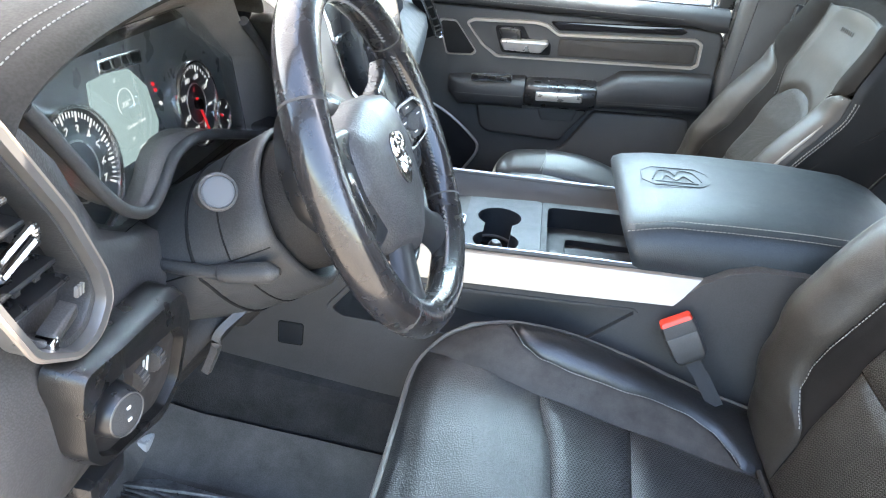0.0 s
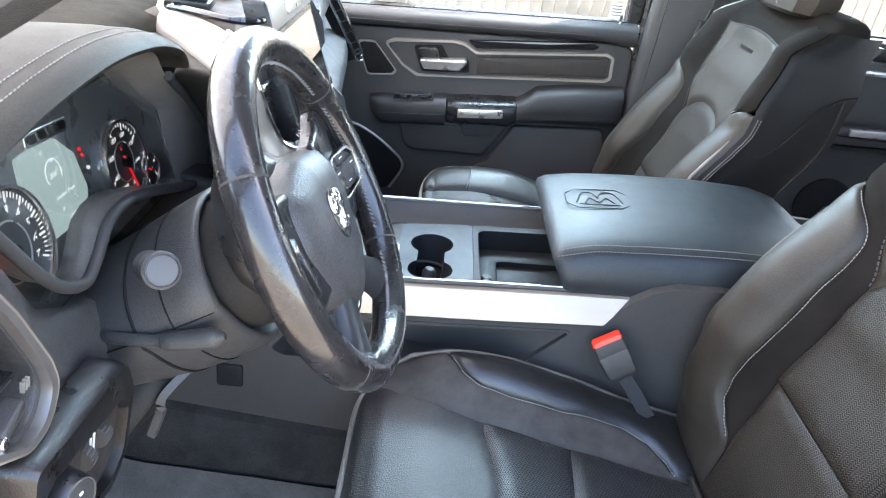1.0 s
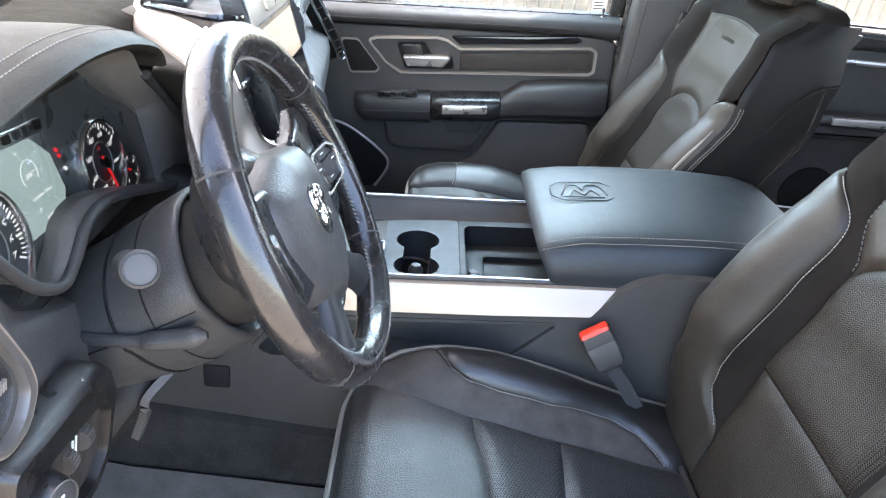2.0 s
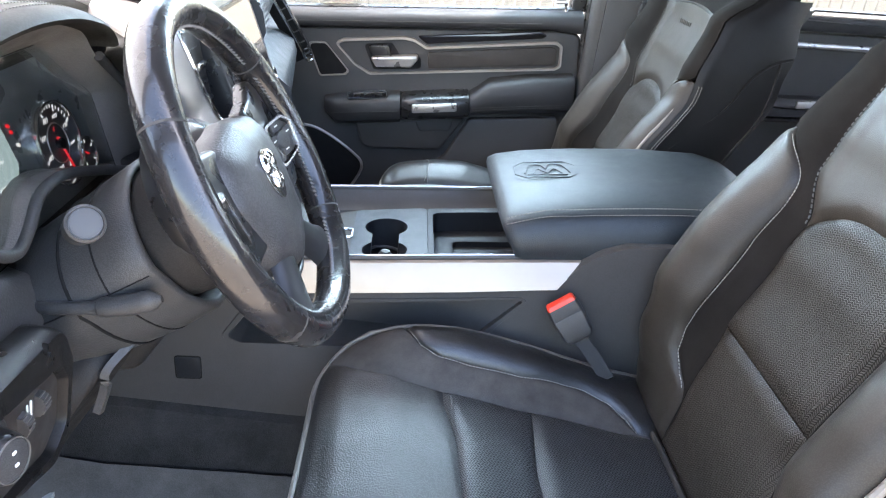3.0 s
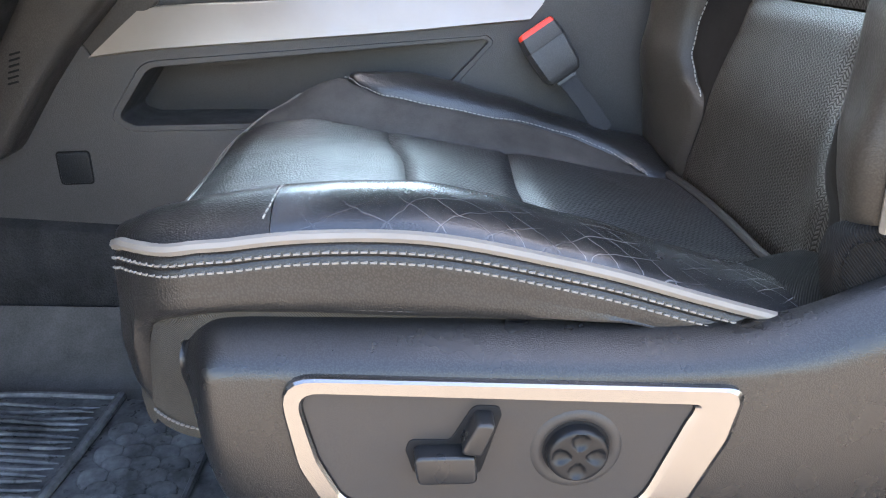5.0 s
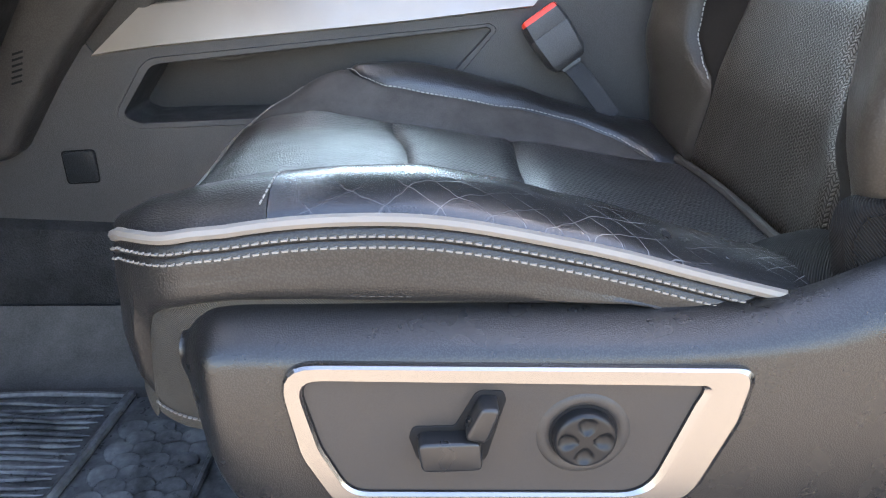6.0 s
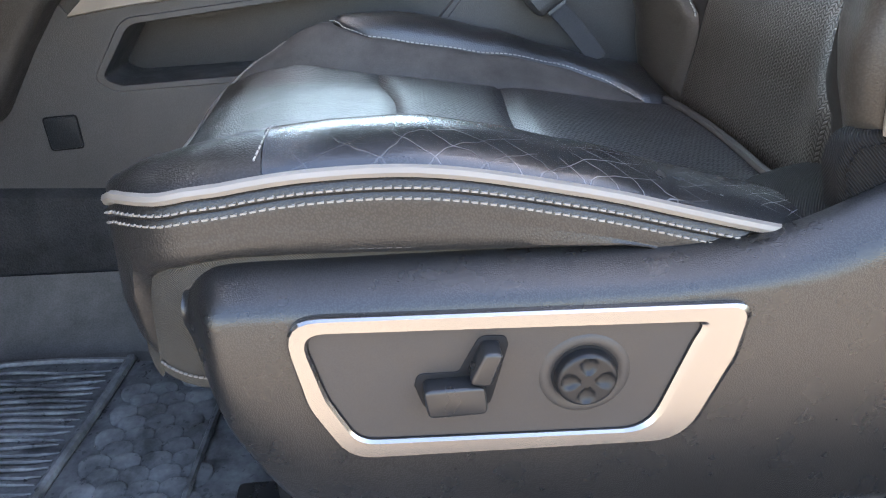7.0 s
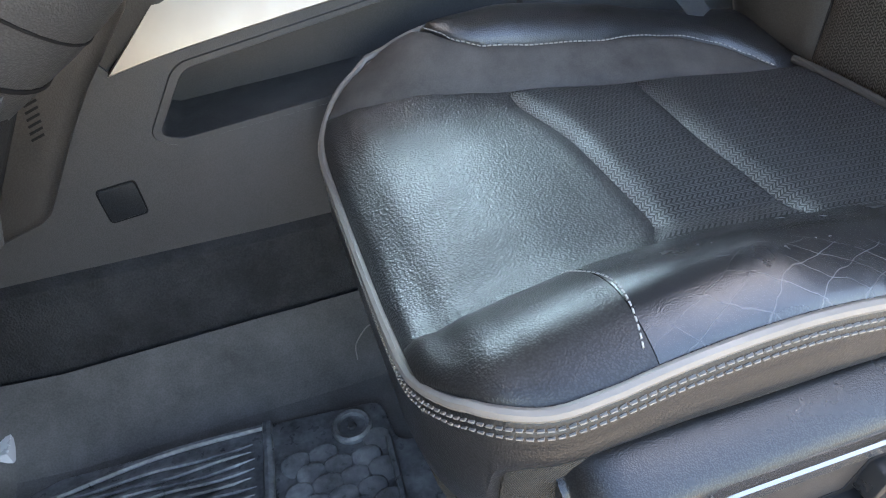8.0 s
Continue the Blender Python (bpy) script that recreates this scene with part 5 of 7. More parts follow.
    part("badge_ring", tube([(p.x, p.y, zt(p.x, p.y) - 0.0004) for p in octo], 0.0010, closed=True, n=6), bpy.data.materials["armrest_hide_blued"], lid)
    for pts in (((0.388, 1.150), (0.400, 1.188), (0.418, 1.190), (0.426, 1.170)), ((0.426, 1.170), (0.436, 1.192), (0.456, 1.188), (0.466, 1.150)), ((0.402, 1.146), (0.412, 1.168), (0.426, 1.150), (0.440, 1.168), (0.452, 1.146)), ((0.392, 1.142), (0.460, 1.140))):
        part("badge_relief", tube(catmull([(x, y, zt(x, y)) for x, y in pts], 5), 0.0011, n=6), bpy.data.materials["armrest_hide_blued"], lid)
    part("rear_trim", tube(catmull([(0.70, 0.985, 0.575), (0.775, 1.0, 0.585), (0.802, 1.06, 0.592), (0.805, 1.25, 0.592), (0.78, 1.33, 0.585)], 6), 0.004, n=8), CHROME, root, "bright rear trim bar")
    return root


def rounded_loop(c, w, h, z):
    return [(p.x, p.y, z) for p in rounded([(c[0] - w / 2, c[1] - h / 2), (c[0] + w / 2, c[1] - h / 2), (c[0] + w / 2, c[1] + h / 2), (c[0] - w / 2, c[1] + h / 2)], 0.006, 4)]


console()


# ---- floor liner and mats ----
def floor_mat():
    felt = thing("floor_liner", "dusty dark grey moulded footwell liner", "floor liner", (-0.1, 0.7, 0.012))
    for nm, prof in (("tray", ((0.30, 0.004), (0.33, 0.0), (0.60, 0.0), (0.80, 0.001), (0.84, 0.006), (0.84, -0.008), (0.30, -0.008))),
                     ("side_rise", ((0.84, 0.006), (0.88, 0.022), (0.905, 0.045), (0.92, 0.078), (0.922, 0.082), (0.930, 0.05), (0.93, -0.01), (0.84, -0.008)))):
        rows = []
        for i in range(14):
            x = -0.56 + 0.92 * i / 13
            rise = 0.30 * sstep(-0.32, -0.60, x)
            rows.append([Vector((x, y, 0.014 + z + rise + 0.002 * noise.noise(Vector((x * 9, y * 9, 0))))) for y, z in prof])
        part(nm, loft(rows), MAT_FELT, felt)
    root = thing("rubber_mat", "worn black ribbed rubber floor mat", "floor mat", (-0.1, 0.57, 0.02))
    sheet_m = rounded([(-0.40, 0.34), (0.30, 0.34), (0.30, 0.70), (0.075, 0.735), (0.07, 0.80), (-0.06, 0.815), (-0.30, 0.83), (-0.40, 0.80)], 0.02)
    g = framed("xy", (0, 0, 0.020))
    part("sheet", slab(sheet_m, g, -0.004, 0.004, 0.002), RUBBER, root)
    part("ridge", tube(catmull([(-0.064, 0.812, 0.030), (-0.068, 0.76, 0.030), (-0.074, 0.70, 0.029), (-0.085, 0.60, 0.029), (-0.10, 0.42, 0.028)], 5), 0.006, n=8), RUBBER, root)
    for p in (((0.066, 0.74, 0.029), (0.060, 0.62, 0.029), (0.055, 0.45, 0.029)), ((-0.385, 0.79, 0.028), (-0.20, 0.815, 0.028), (-0.065, 0.81, 0.028))):
        part("ridge", tube(catmull(p, 5), 0.004, n=6), RUBBER, root)
    # heel pad: fine ribs, worn uneven
    rnd = random.Random(3)
    for k in range(38):
        y = 0.792 - 0.0112 * k
        x1 = -0.083 - 0.0005 * k - rnd.uniform(0, 0.006)
        wob, ph = rnd.uniform(0.0008, 0.0022), rnd.uniform(0, 6)
        path = [(x1 - 0.29 * u, y + 0.010 * u + wob * math.sin(u * 14 + ph), 0.0262 + 0.0012 * math.sin(u * 9 + 2 * ph)) for u in [i / 14 for i in range(15)]]
        part("rib", tube(path, lambda u: 0.0034 * min(1, 0.3 + 12 * u), n=6, flat=0.8), RUBBER, root)
    # beside it: overlapping tongues, proud at their rounded far ends
    for i in range(17):
        for j in range(4):
            cx = -0.040 + 0.031 * j + 0.0155 * (i % 2) - 0.0011 * i
            cy = 0.745 - 0.0205 * i
            if cx > 0.062 or (cx - 0.030) ** 2 + (cy - 0.772) ** 2 < 0.034 ** 2:
                continue
            tilt, wd = 0.20 + rnd.uniform(-0.04, 0.04), 0.0172 + rnd.uniform(-0.001, 0.001)
            loopn = [(wd * math.cos(q) * (1 + 0.15 * math.sin(q)), 0.0145 * math.sin(q) if math.sin(q) > 0 else 0.0200 * math.sin(q)) for q in [2 * math.pi * n / 16 for n in range(16)]]
            rings = []
            for w, h in ((1.0, -0.0055), (1.0, -0.0016), (0.94, -0.0004), (0.82, 0.0), (0.5, 0.0003), (0.04, 0.0004)):
                rings.append([Vector((cx + x * w, cy + yy * w, 0.0272 + h + tilt * yy * w * (1.0 if h > -0.005 else 0.2))) for x, yy in loopn])
            part("scale", loft(rings), RUBBER, root)
    c = Vector((0.030, 0.772, 0.024))
    gm = part("grommet", lathe(((0.0235, 0.0), (0.0235, 0.006), (0.0205, 0.009), (0.0165, 0.008), (0.0150, 0.003), (0.0, 0.003)), c, (0, 0, 1), 32), RUBBER, root, "round mat fastener")
    part("fastener_pin", lathe(((0.0055, 0.002), (0.0045, 0.007), (0.0, 0.008)), c, (0, 0, 1), 12), PLASTIC_GREY, gm)
    hook = thing("loose_thread", "short pale loose thread on the footwell liner", "thread", (0.05, 0.86, 0.06))
    part("thread", tube(catmull([(0.058, 0.855, 0.045), (0.062, 0.872, 0.055), (0.080, 0.884, 0.066), (0.092, 0.884, 0.068)], 6), 0.0009, n=5), THREAD, hook)
    # brake pedal at the edge of view
    pedal = thing("brake_pedal", "worn metal-edged brake pedal in the footwell", "pedal", (-0.39, 0.90, 0.05))
    part("pad", box((-0.410, 0.860, 0.030), (-0.348, 0.910, 0.058), 0.006), PAINT, pedal, "scuffed grey pedal pad")
    part("arm", tube(catmull([(-0.385, 0.888, 0.055), (-0.45, 0.91, 0.20), (-0.52, 0.93, 0.42)], 5), 0.010, n=8), PLASTIC_SMOOTH, pedal)


floor_mat()


# ---- steering wheel and column ----
WA = radians(30)
WC = Vector((0.0202, 0.6871, 0.7374))
WN = Vector((math.cos(WA), 0, math.sin(WA)))
WU = Vector((-math.sin(WA), 0, math.cos(WA)))
WV = Vector((0, 1, 0))


def wp(v, u, n=0.0):
    """A point of the wheel: across, up and out towards the driver."""
    return WC + WV * v + WU * u + WN * n


def steering_wheel():
    root = thing("steering_wheel", "worn black leather steering wheel with a chrome badge", "steering wheel", tuple(WC))
    R = 0.1758
    HN, HU = -0.022, -0.013

    def arc(a0, a1, n):
        return [radians(a0 + (a1 - a0) * k / n) for k in range(n + 1)]

    def rim(a0, a1, n, ra, rb):
        rings = []
        for t in arc(a0, a1, n):
            d = WV * math.cos(t) + WU * math.sin(t)
            flat = 0.006 * sstep(-0.80, -1.0, math.sin(t))
            rings.append([WC + d * (R - flat + ra * math.cos(q)) + WN * rb * math.sin(q) for q in [2 * math.pi * k / 18 for k in range(18)]])
        return loft(rings)
    for a0, a1, nm in ((31.4, 146.6, "rim_top"), (-39, 30.6, "rim_side"), (147.4, 219, "rim_side"), (219.8, 320.2, "rim_bottom")):
        part(nm, rim(a0, a1, 36, 0.0192, 0.0208), RIM_HIDE, root, "glossy worn black leather")
    for a in (31, 147, -39.4, 219.4):
        part("rim_seam", rim(a - 0.35, a + 0.35, 2, 0.0194, 0.0210), THREAD_DARK if a in (-39.4, 219.4) else SUEDE, root)
    for a0, a1 in ((35, 143), (-35, 27), (151, 215), (225, 315)):
        path = [WC + (WV * math.cos(t) + WU * math.sin(t)) * (R - 0.0190) + WN * 0.004 for t in arc(a0, a1, 60)]
        bm = stitches(path, lambda p: (WC - p), 0.0045, 0.0010, 0.0006, skew=0.0022)
        part("rim_stitching", bm, THREAD, root)
    # airbag cover
    outline = rounded([(-0.086, 0.060), (0.0, 0.074), (0.086, 0.060), (0.094, 0.006), (0.068, -0.068), (0.0, -0.104), (-0.068, -0.068), (-0.094, 0.006)], 0.035, 5)
    rings = []
    for k, n in ((1.02, -0.030), (1.03, -0.002), (1.0, 0.011), (0.94, 0.020), (0.80, 0.028), (0.55, 0.033), (0.25, 0.0345), (0.03, 0.035)):
        rings.append([wp(p.x * k, p.y * k - 0.002 * (1 - k) + HU, n + HN) for p in outline])
    hub = part("airbag_cover", loft(rings), mat("airbag_skin", (0.058, 0.055, 0.054), 0.42, grain=0.0006, grain_scale=420, bump=0.3), root, "grained black airbag cover", sharp=70)
    # chrome badge of plain lobes
    em = part("badge_plate", loft([[wp(x * k, 0.005 + HU + y * k, n - 0.006 + HN) for x, y in [(0.022 * math.cos(t), 0.027 * math.sin(t) * (1.0 if math.sin(t) > 0 else 1.08)) for t in [2 * math.pi * q / 24 for q in range(24)]]] for k, n in ((1.0, 0.0375), (1.0, 0.0418), (0.9, 0.0425), (0.1, 0.0425))]), BRIGHT_TRIM, hub)
    for x, y, a, b in ((-0.011, 0.012, 0.0085, 0.012), (0.011, 0.012, 0.0085, 0.012), (0.0, -0.004, 0.0075, 0.016), (-0.007, -0.010, 0.005, 0.008), (0.007, -0.010, 0.005, 0.008), (0, 0.016, 0.008, 0.006)):
        part("badge_lobe", loft([[wp(x + a * k * math.cos(t), 0.005 + HU + y + b * k * math.sin(t), n - 0.006 + HN) for t in [2 * math.pi * q / 14 for q in range(14)]] for k, n in ((1.0, 0.042), (0.9, 0.0450), (0.55, 0.0468), (0.08, 0.0474))]), CHROME, em)
    for x, u in ((-0.014, -0.064), (0.024, -0.060)):
        for k in range(3):
            part("moulded_mark", box(wp(x + 0.003 * k, u + 0.014 + HU, 0.0285 + HN), wp(x + 0.003 * k, u + 0.014 + HU, 0.0285 + HN) + Vector((0.001, 0.0018, 0.004))), PLASTIC_SMOOTH, hub)
    # side spokes, their bright upper edge, and button pods
    for s in (-1, 1):
        sp = rounded([(s * 0.060, 0.052), (s * 0.100, 0.058), (s * 0.135, 0.075), (s * 0.158, 0.055), (s * 0.160, -0.040), (s * 0.120, -0.060), (s * 0.055, -0.060)], 0.012, 4)
        part("spoke", slab(sp, wp, -0.022, -0.004, 0.006), PLASTIC_SMOOTH, root)
        pod = rounded([(s * 0.098, 0.031), (s * 0.137, 0.031), (s * 0.150, 0.019), (s * 0.144, -0.016), (s * 0.096, -0.026), (s * 0.098, 0.0)], 0.010, 4)
        inner = [Vector((s * 0.122, 0.002)) + (Vector(p) - Vector((s * 0.122, 0.002))) * 0.86 for p in pod]
        dish = lambda v, u, n=0.0: wp(v, u - 0.010, n - 0.013 + 0.38 * (abs(v) - 0.09))
        part("pod_bezel", ring_band(pod, inner, dish, -0.020, 0.006, bevel=0.002), BRIGHT_TRIM, root, "satin chrome button surround")
        pad = part("button_pod", slab(inner, dish, -0.020, 0.002, 0.001), PLASTIC_SMOOTH, root, "black steering wheel buttons")
        part("button", slab(disc_pts(s * 0.122, 0.004, 0.011, 18), dish, 0.001, 0.006, 0.0015), PLASTIC, pad)
        for dx, dy in ((0, 0.016), (0, -0.014), (s * 0.015, 0.003), (-s * 0.014, 0.002)):
            part("button", slab(rounded([(s * 0.122 + dx - 0.008, 0.006 + dy - 0.006), (s * 0.122 + dx + 0.008, 0.006 + dy - 0.006), (s * 0.122 + dx + 0.008, 0.006 + dy + 0.006), (s * 0.122 + dx - 0.008, 0.006 + dy + 0.006)], 0.003, 3), dish, 0.001, 0.0042, 0.001), PLASTIC, pad)
            part("button_mark", slab(rounded([(s * 0.122 + dx - 0.003, 0.006 + dy - 0.0008), (s * 0.122 + dx + 0.003, 0.006 + dy - 0.0008), (s * 0.122 + dx + 0.003, 0.006 + dy + 0.0008), (s * 0.122 + dx - 0.003, 0.006 + dy + 0.0008)], 0), dish, 0.0040, 0.0046), PAPER, pad)
        # lower spoke
        rings = []
        for t, w in ((0.0, 0.024), (0.25, 0.023), (0.55, 0.025), (0.85, 0.034), (1.0, 0.046)):
            c = Vector((s * (0.036 + 0.058 * t), -0.084 - 0.066 * t))
            d = Vector((0.084, 0.062 * s)).normalized()
            rings.append([wp(c.x + d.x * w * q, c.y + d.y * w * q, -0.010 + 0.006 * t + h) for q, h in ((-1, -0.008), (-0.92, 0.001), (-0.7, 0.006), (-0.3, 0.009), (0.3, 0.009), (0.7, 0.006), (0.92, 0.001), (1, -0.008), (0, -0.014))])
        part("lower_spoke", loft(rings), SPOKE, root, "satin black lower spoke")
    part("hub_bracket", tube([wp(x, y, -0.016) for x, y in [(0.070 * math.cos(t), -0.046 + 0.076 * math.sin(t)) for t in [radians(215 + 110 * k / 20) for k in range(21)]]], 0.0036, n=10), SPOKE, root, "satin black bracket under the airbag cover")
    # collar behind the wheel
    part("hub_back", lathe(((0.078, -0.085), (0.084, -0.070), (0.080, -0.045), (0.060, -0.022), (0.03, -0.018)), WC, WN, 36), PLASTIC_SMOOTH, root)
    return root


steering_wheel()


def column():
    root = thing("steering_column", "black plastic steering column shroud with an indicator stalk", "steering column", (-0.07, 0.688, 0.64))
    rings = []
    for k, ry, ru, du in ((-0.150, 0.080, 0.074, -0.026), (-0.111, 0.084, 0.079, -0.026), (-0.109, 0.087, 0.082, -0.026), (-0.110, 0.0905, 0.0855, -0.027), (-0.114, 0.0945, 0.0885, -0.028), (-0.14, 0.099, 0.088, -0.032), (-0.17, 0.103, 0.086, -0.036), (-0.21, 0.106, 0.082, -0.040), (-0.26, 0.106, 0.078, -0.044)):
        rings.append([wp(ry * math.cos(t) * (1 - 0.20 * max(0, -math.sin(t)) ** 0.6), du + ru * math.sin(t) * (1.0 if math.sin(t) > 0 else 1.06), k) for t in [2 * math.pi * q / 40 for q in range(40)]])
    shroud = part("shroud", loft(rings), PLASTIC, root, "black grained plastic shroud", sharp=60)
    def hoop(k, ry, ru, du, name, r=0.0011):
        part(name, tube([wp(ry * math.cos(t) * (1 - 0.20 * max(0, -math.sin(t)) ** 0.6), du + ru * math.sin(t) * (1.0 if math.sin(t) > 0 else 1.06), k) for t in [2 * math.pi * q / 48 for q in range(48)]], r, closed=True, n=6), DARK, shroud)
    hoop(-0.158, 0.1013, 0.0868, -0.0344, "shroud_seam")
    hoop(-0.196, 0.1050, 0.0832, -0.0386, "shroud_gap", 0.0020)
    # turning collar between the shroud and the wheel
    rings = []
    for k, m in ((-0.15, 0.96), (-0.088, 1.0), (-0.078, 0.97), (-0.070, 0.90), (-0.060, 0.70)):
        rings.append([wp(0.0775 * m * math.cos(t), -0.024 + 0.0745 * m * math.sin(t), k) for t in [2 * math.pi * q / 40 for q in range(40)]])
    part("collar", loft(rings), KNEE, root, "smooth black collar behind the wheel", 60)
    split = [wp(-lerp(((-0.26, 0.106), (-0.21, 0.106), (-0.13, 0.098), (-0.112, 0.093)), k) * 1.001, -0.030, k) for k in (-0.26, -0.23, -0.20, -0.17, -0.14, -0.116)]
    part("shroud_seam", tube(split, 0.0009, n=6), DARK, shroud)
    # gaiter behind
    rings = []
    for k, ry, ru, du in ((-0.25, 0.100, 0.070, -0.036), (-0.27, 0.106, 0.074, -0.038), (-0.30, 0.10, 0.07, -0.04), (-0.34, 0.09, 0.065, -0.045)):
        rings.append([wp(ry * math.cos(t) * (1 + 0.03 * math.sin(9 * t)), du + ru * math.sin(t), k) for t in [2 * math.pi * q / 40 for q in range(40)]])
    part("gaiter", loft(rings), PLASTIC_BROWN, root, "soft black column gaiter")
    ax = Vector((0.42, -0.78, 0.46)).normalized()
    c = Vector((-0.090, 0.521, 0.738))
    kn = part("column_knob", lathe(((0.0150, -0.075), (0.0150, -0.030), (0.0155, -0.004), (0.0165, -0.002), (0.0165, 0.006), (0.0160, 0.011), (0.0138, 0.0125), (0.0132, 0.0115), (0.0, 0.0118)), c, ax, 32), PLASTIC, root, "round button with a grey face")
    part("face", lathe(((0.0122, 0.010), (0.0120, 0.0125), (0.0, 0.0128)), c, ax, 32), mat("button_face", (0.045, 0.042, 0.040), 0.4), kn, "satin grey button face")
    stem = catmull([(-0.190, 0.600, 0.604), (-0.165, 0.586, 0.611), (-0.136, 0.580, 0.617), (-0.110, 0.579, 0.621), (-0.080, 0.580, 0.627), (-0.050, 0.581, 0.636)], 8)
    st = part("indicator_stalk", tube(stem, lambda u: 0.0062 + 0.0010 * u + 0.0034 * sstep(0.54, 0.66, u) - 0.0070 * sstep(0.88, 1.0, u) ** 2, n=16, flat=1.05), PLASTIC, root, "black indicator stalk with a flat paddle end")
    part("stalk_ring", tube([(-0.1105, 0.579, 0.6209), (-0.1065, 0.579, 0.6216)], 0.0088, n=16), PLASTIC_SMOOTH, st)


column()


# ---- passenger door ----
def passenger_door():
    root = thing("door_1", "closed passenger door with black leather trim, silver bezel and armrest", "door", (0, 2.02, 0.60), kind="structure", rot=(0, -5.6, 0))
    f = framed("xz", (0, 0, 0))

    def lp(name, bm, m, parent=root, label="", sharp=38):
        return part(name, bm, m, parent, label, sharp, local=True)
    lp("panel", slab(rounded([(-0.42, -0.62), (0.70, -0.60), (0.652, -0.20), (0.650, 0.060), (0.58, 0.066), (-0.42, 0.070)], [0.02, 0.04, 0.2, 0.03, 0.05, 0]), f, -0.06, 0.0, 0.008), PLASTIC, root, "black grained door panel")
    # padded sill under the window
    rows = []
    for u in (-0.42, -0.1, 0.2, 0.45, 0.56, 0.62, 0.648):
        dip = 0.012 * sstep(0.54, 0.62, u)
        rows.append([Vector((u, -w, v - dip * k)) for w, v, k in ((-0.05, 0.118, 0), (-0.01, 0.119, 0), (0.012, 0.113, 0), (0.022, 0.100, 0), (0.024, 0.086, 0.5), (0.020, 0.078, 1), (0.014, 0.074, 1), (-0.05, 0.07, 1))])
    sill = lp("sill", loft(rows), DOOR_HIDE, root, "padded black sill with stitching", 60)
    lp("stitching", stitches([(-0.40, -0.0250, 0.090), (0.1, -0.0250, 0.090), (0.54, -0.0250, 0.089)], (0, -1, 0.3), 0.006, 0.003, 0.0007), THREAD_DARK, sill)
    lp("lock_pin", lathe(((0.009, 0.0), (0.009, 0.002), (0.004, 0.003), (0.0035, 0.014), (0.0045, 0.016), (0.0045, 0.022), (0.0, 0.024)), (0.602, 0.012, 0.117), (0, 0, 1), 14), CHROME, root, "chrome lock pin")
    # tweeter
    tw = rounded([(-0.106, 0.031), (-0.055, 0.031), (0.008, -0.050), (-0.004, -0.060), (-0.076, -0.064)], [0.012, 0.018, 0.012, 0.01, 0.012], 5)
    tin = [Vector((-0.05, -0.018)) + (p - Vector((-0.05, -0.018))) * 0.90 for p in tw]
    lp("tweeter_bezel", ring_band(tw, tin, f, -0.004, 0.008, bevel=0.003), FRAME_SILVER, root, "satin silver surround")
    lp("tweeter_grille", slab(tin, f, -0.004, 0.004, 0.001), DARK, root, "black mesh speaker grille")
    # bezel with the pull
    bez = rounded([(-0.030, 0.030), (-0.005, 0.041), (0.160, 0.048), (0.190, 0.043), (0.224, 0.021), (0.580, 0.040), (0.599, 0.028), (0.599, -0.030), (0.582, -0.040), (0.062, -0.058), (0.020, -0.030)], [0.012, 0.012, 0.02, 0.02, 0.02, 0.016, 0.01, 0.012, 0.012, 0.02, 0.04], 4)
    bzc = Vector((0.30, -0.005))
    bin_ = rounded([(-0.022, 0.0255), (-0.002, 0.0325), (0.158, 0.0395), (0.188, 0.034), (0.222, 0.013), (0.576, 0.032), (0.5915, 0.024), (0.5915, -0.026), (0.580, -0.033), (0.066, -0.0515), (0.026, -0.028)], [0.01, 0.01, 0.02, 0.02, 0.02, 0.012, 0.008, 0.010, 0.010, 0.018, 0.035], 4)
    lp("bezel", ring_band(bez, bin_, f, -0.004, 0.012, bevel=0.004), FRAME_SILVER, root, "satin silver trim bezel")
    lp("bezel_field", slab(bin_, f, -0.004, 0.002), PLASTIC, root)
    lp("insert", slab(rounded([(0.226, 0.006), (0.572, 0.024), (0.584, 0.016), (0.584, -0.020), (0.572, -0.027), (0.226, -0.040)], 0.006), f, 0.0, 0.006, 0.003), PLASTIC_BROWN, root, "matt dark insert")
    lp("gloss_strip", slab(rounded([(0.195, 0.050), (0.222, 0.028), (0.540, 0.046), (0.556, 0.054), (0.535, 0.066)], [0.004, 0.008, 0.004, 0.004, 0.008]), f, -0.002, 0.007, 0.003), GLOSS, root, "gloss black strip")
    cup = rounded([(0.050, 0.026), (0.128, 0.030), (0.150, -0.006), (0.205, -0.006), (0.208, -0.040), (0.075, -0.044), (0.062, -0.01)], 0.010)
    lp("handle_recess", slab(cup, f, 0.0, 0.0026), DARK, root)
    lp("handle_lug", slab(rounded([(0.058, 0.022), (0.118, 0.025), (0.128, -0.010), (0.078, -0.012)], 0.010), f, 0.0, 0.008, 0.003), PLASTIC_SMOOTH, root)
    lp("door_handle", slab(rounded([(0.066, -0.006), (0.196, 0.000), (0.200, -0.010), (0.180, -0.034), (0.082, -0.034)], 0.008), f, 0.002, 0.026, 0.007), SILVER, root, "satin silver door pull")
    # armrest: front pad, centre handle, rear pad
    def pad(name, us, top, bot, out, m, label=""):
        rows = []
        for u in us:
            t, b, w = lerp(top, u), lerp(bot, u), lerp(out, u)
            rows.append([Vector((u, -k * w, b + (t - b) * q)) for k, q in ((-0.02, 0.0), (0.75, 0.02), (0.96, 0.18), (1.0, 0.5), (0.97, 0.78), (0.86, 0.95), (0.5, 1.03), (-0.02, 1.06))])
        return lp(name, loft(rows), m, root, label, 55)
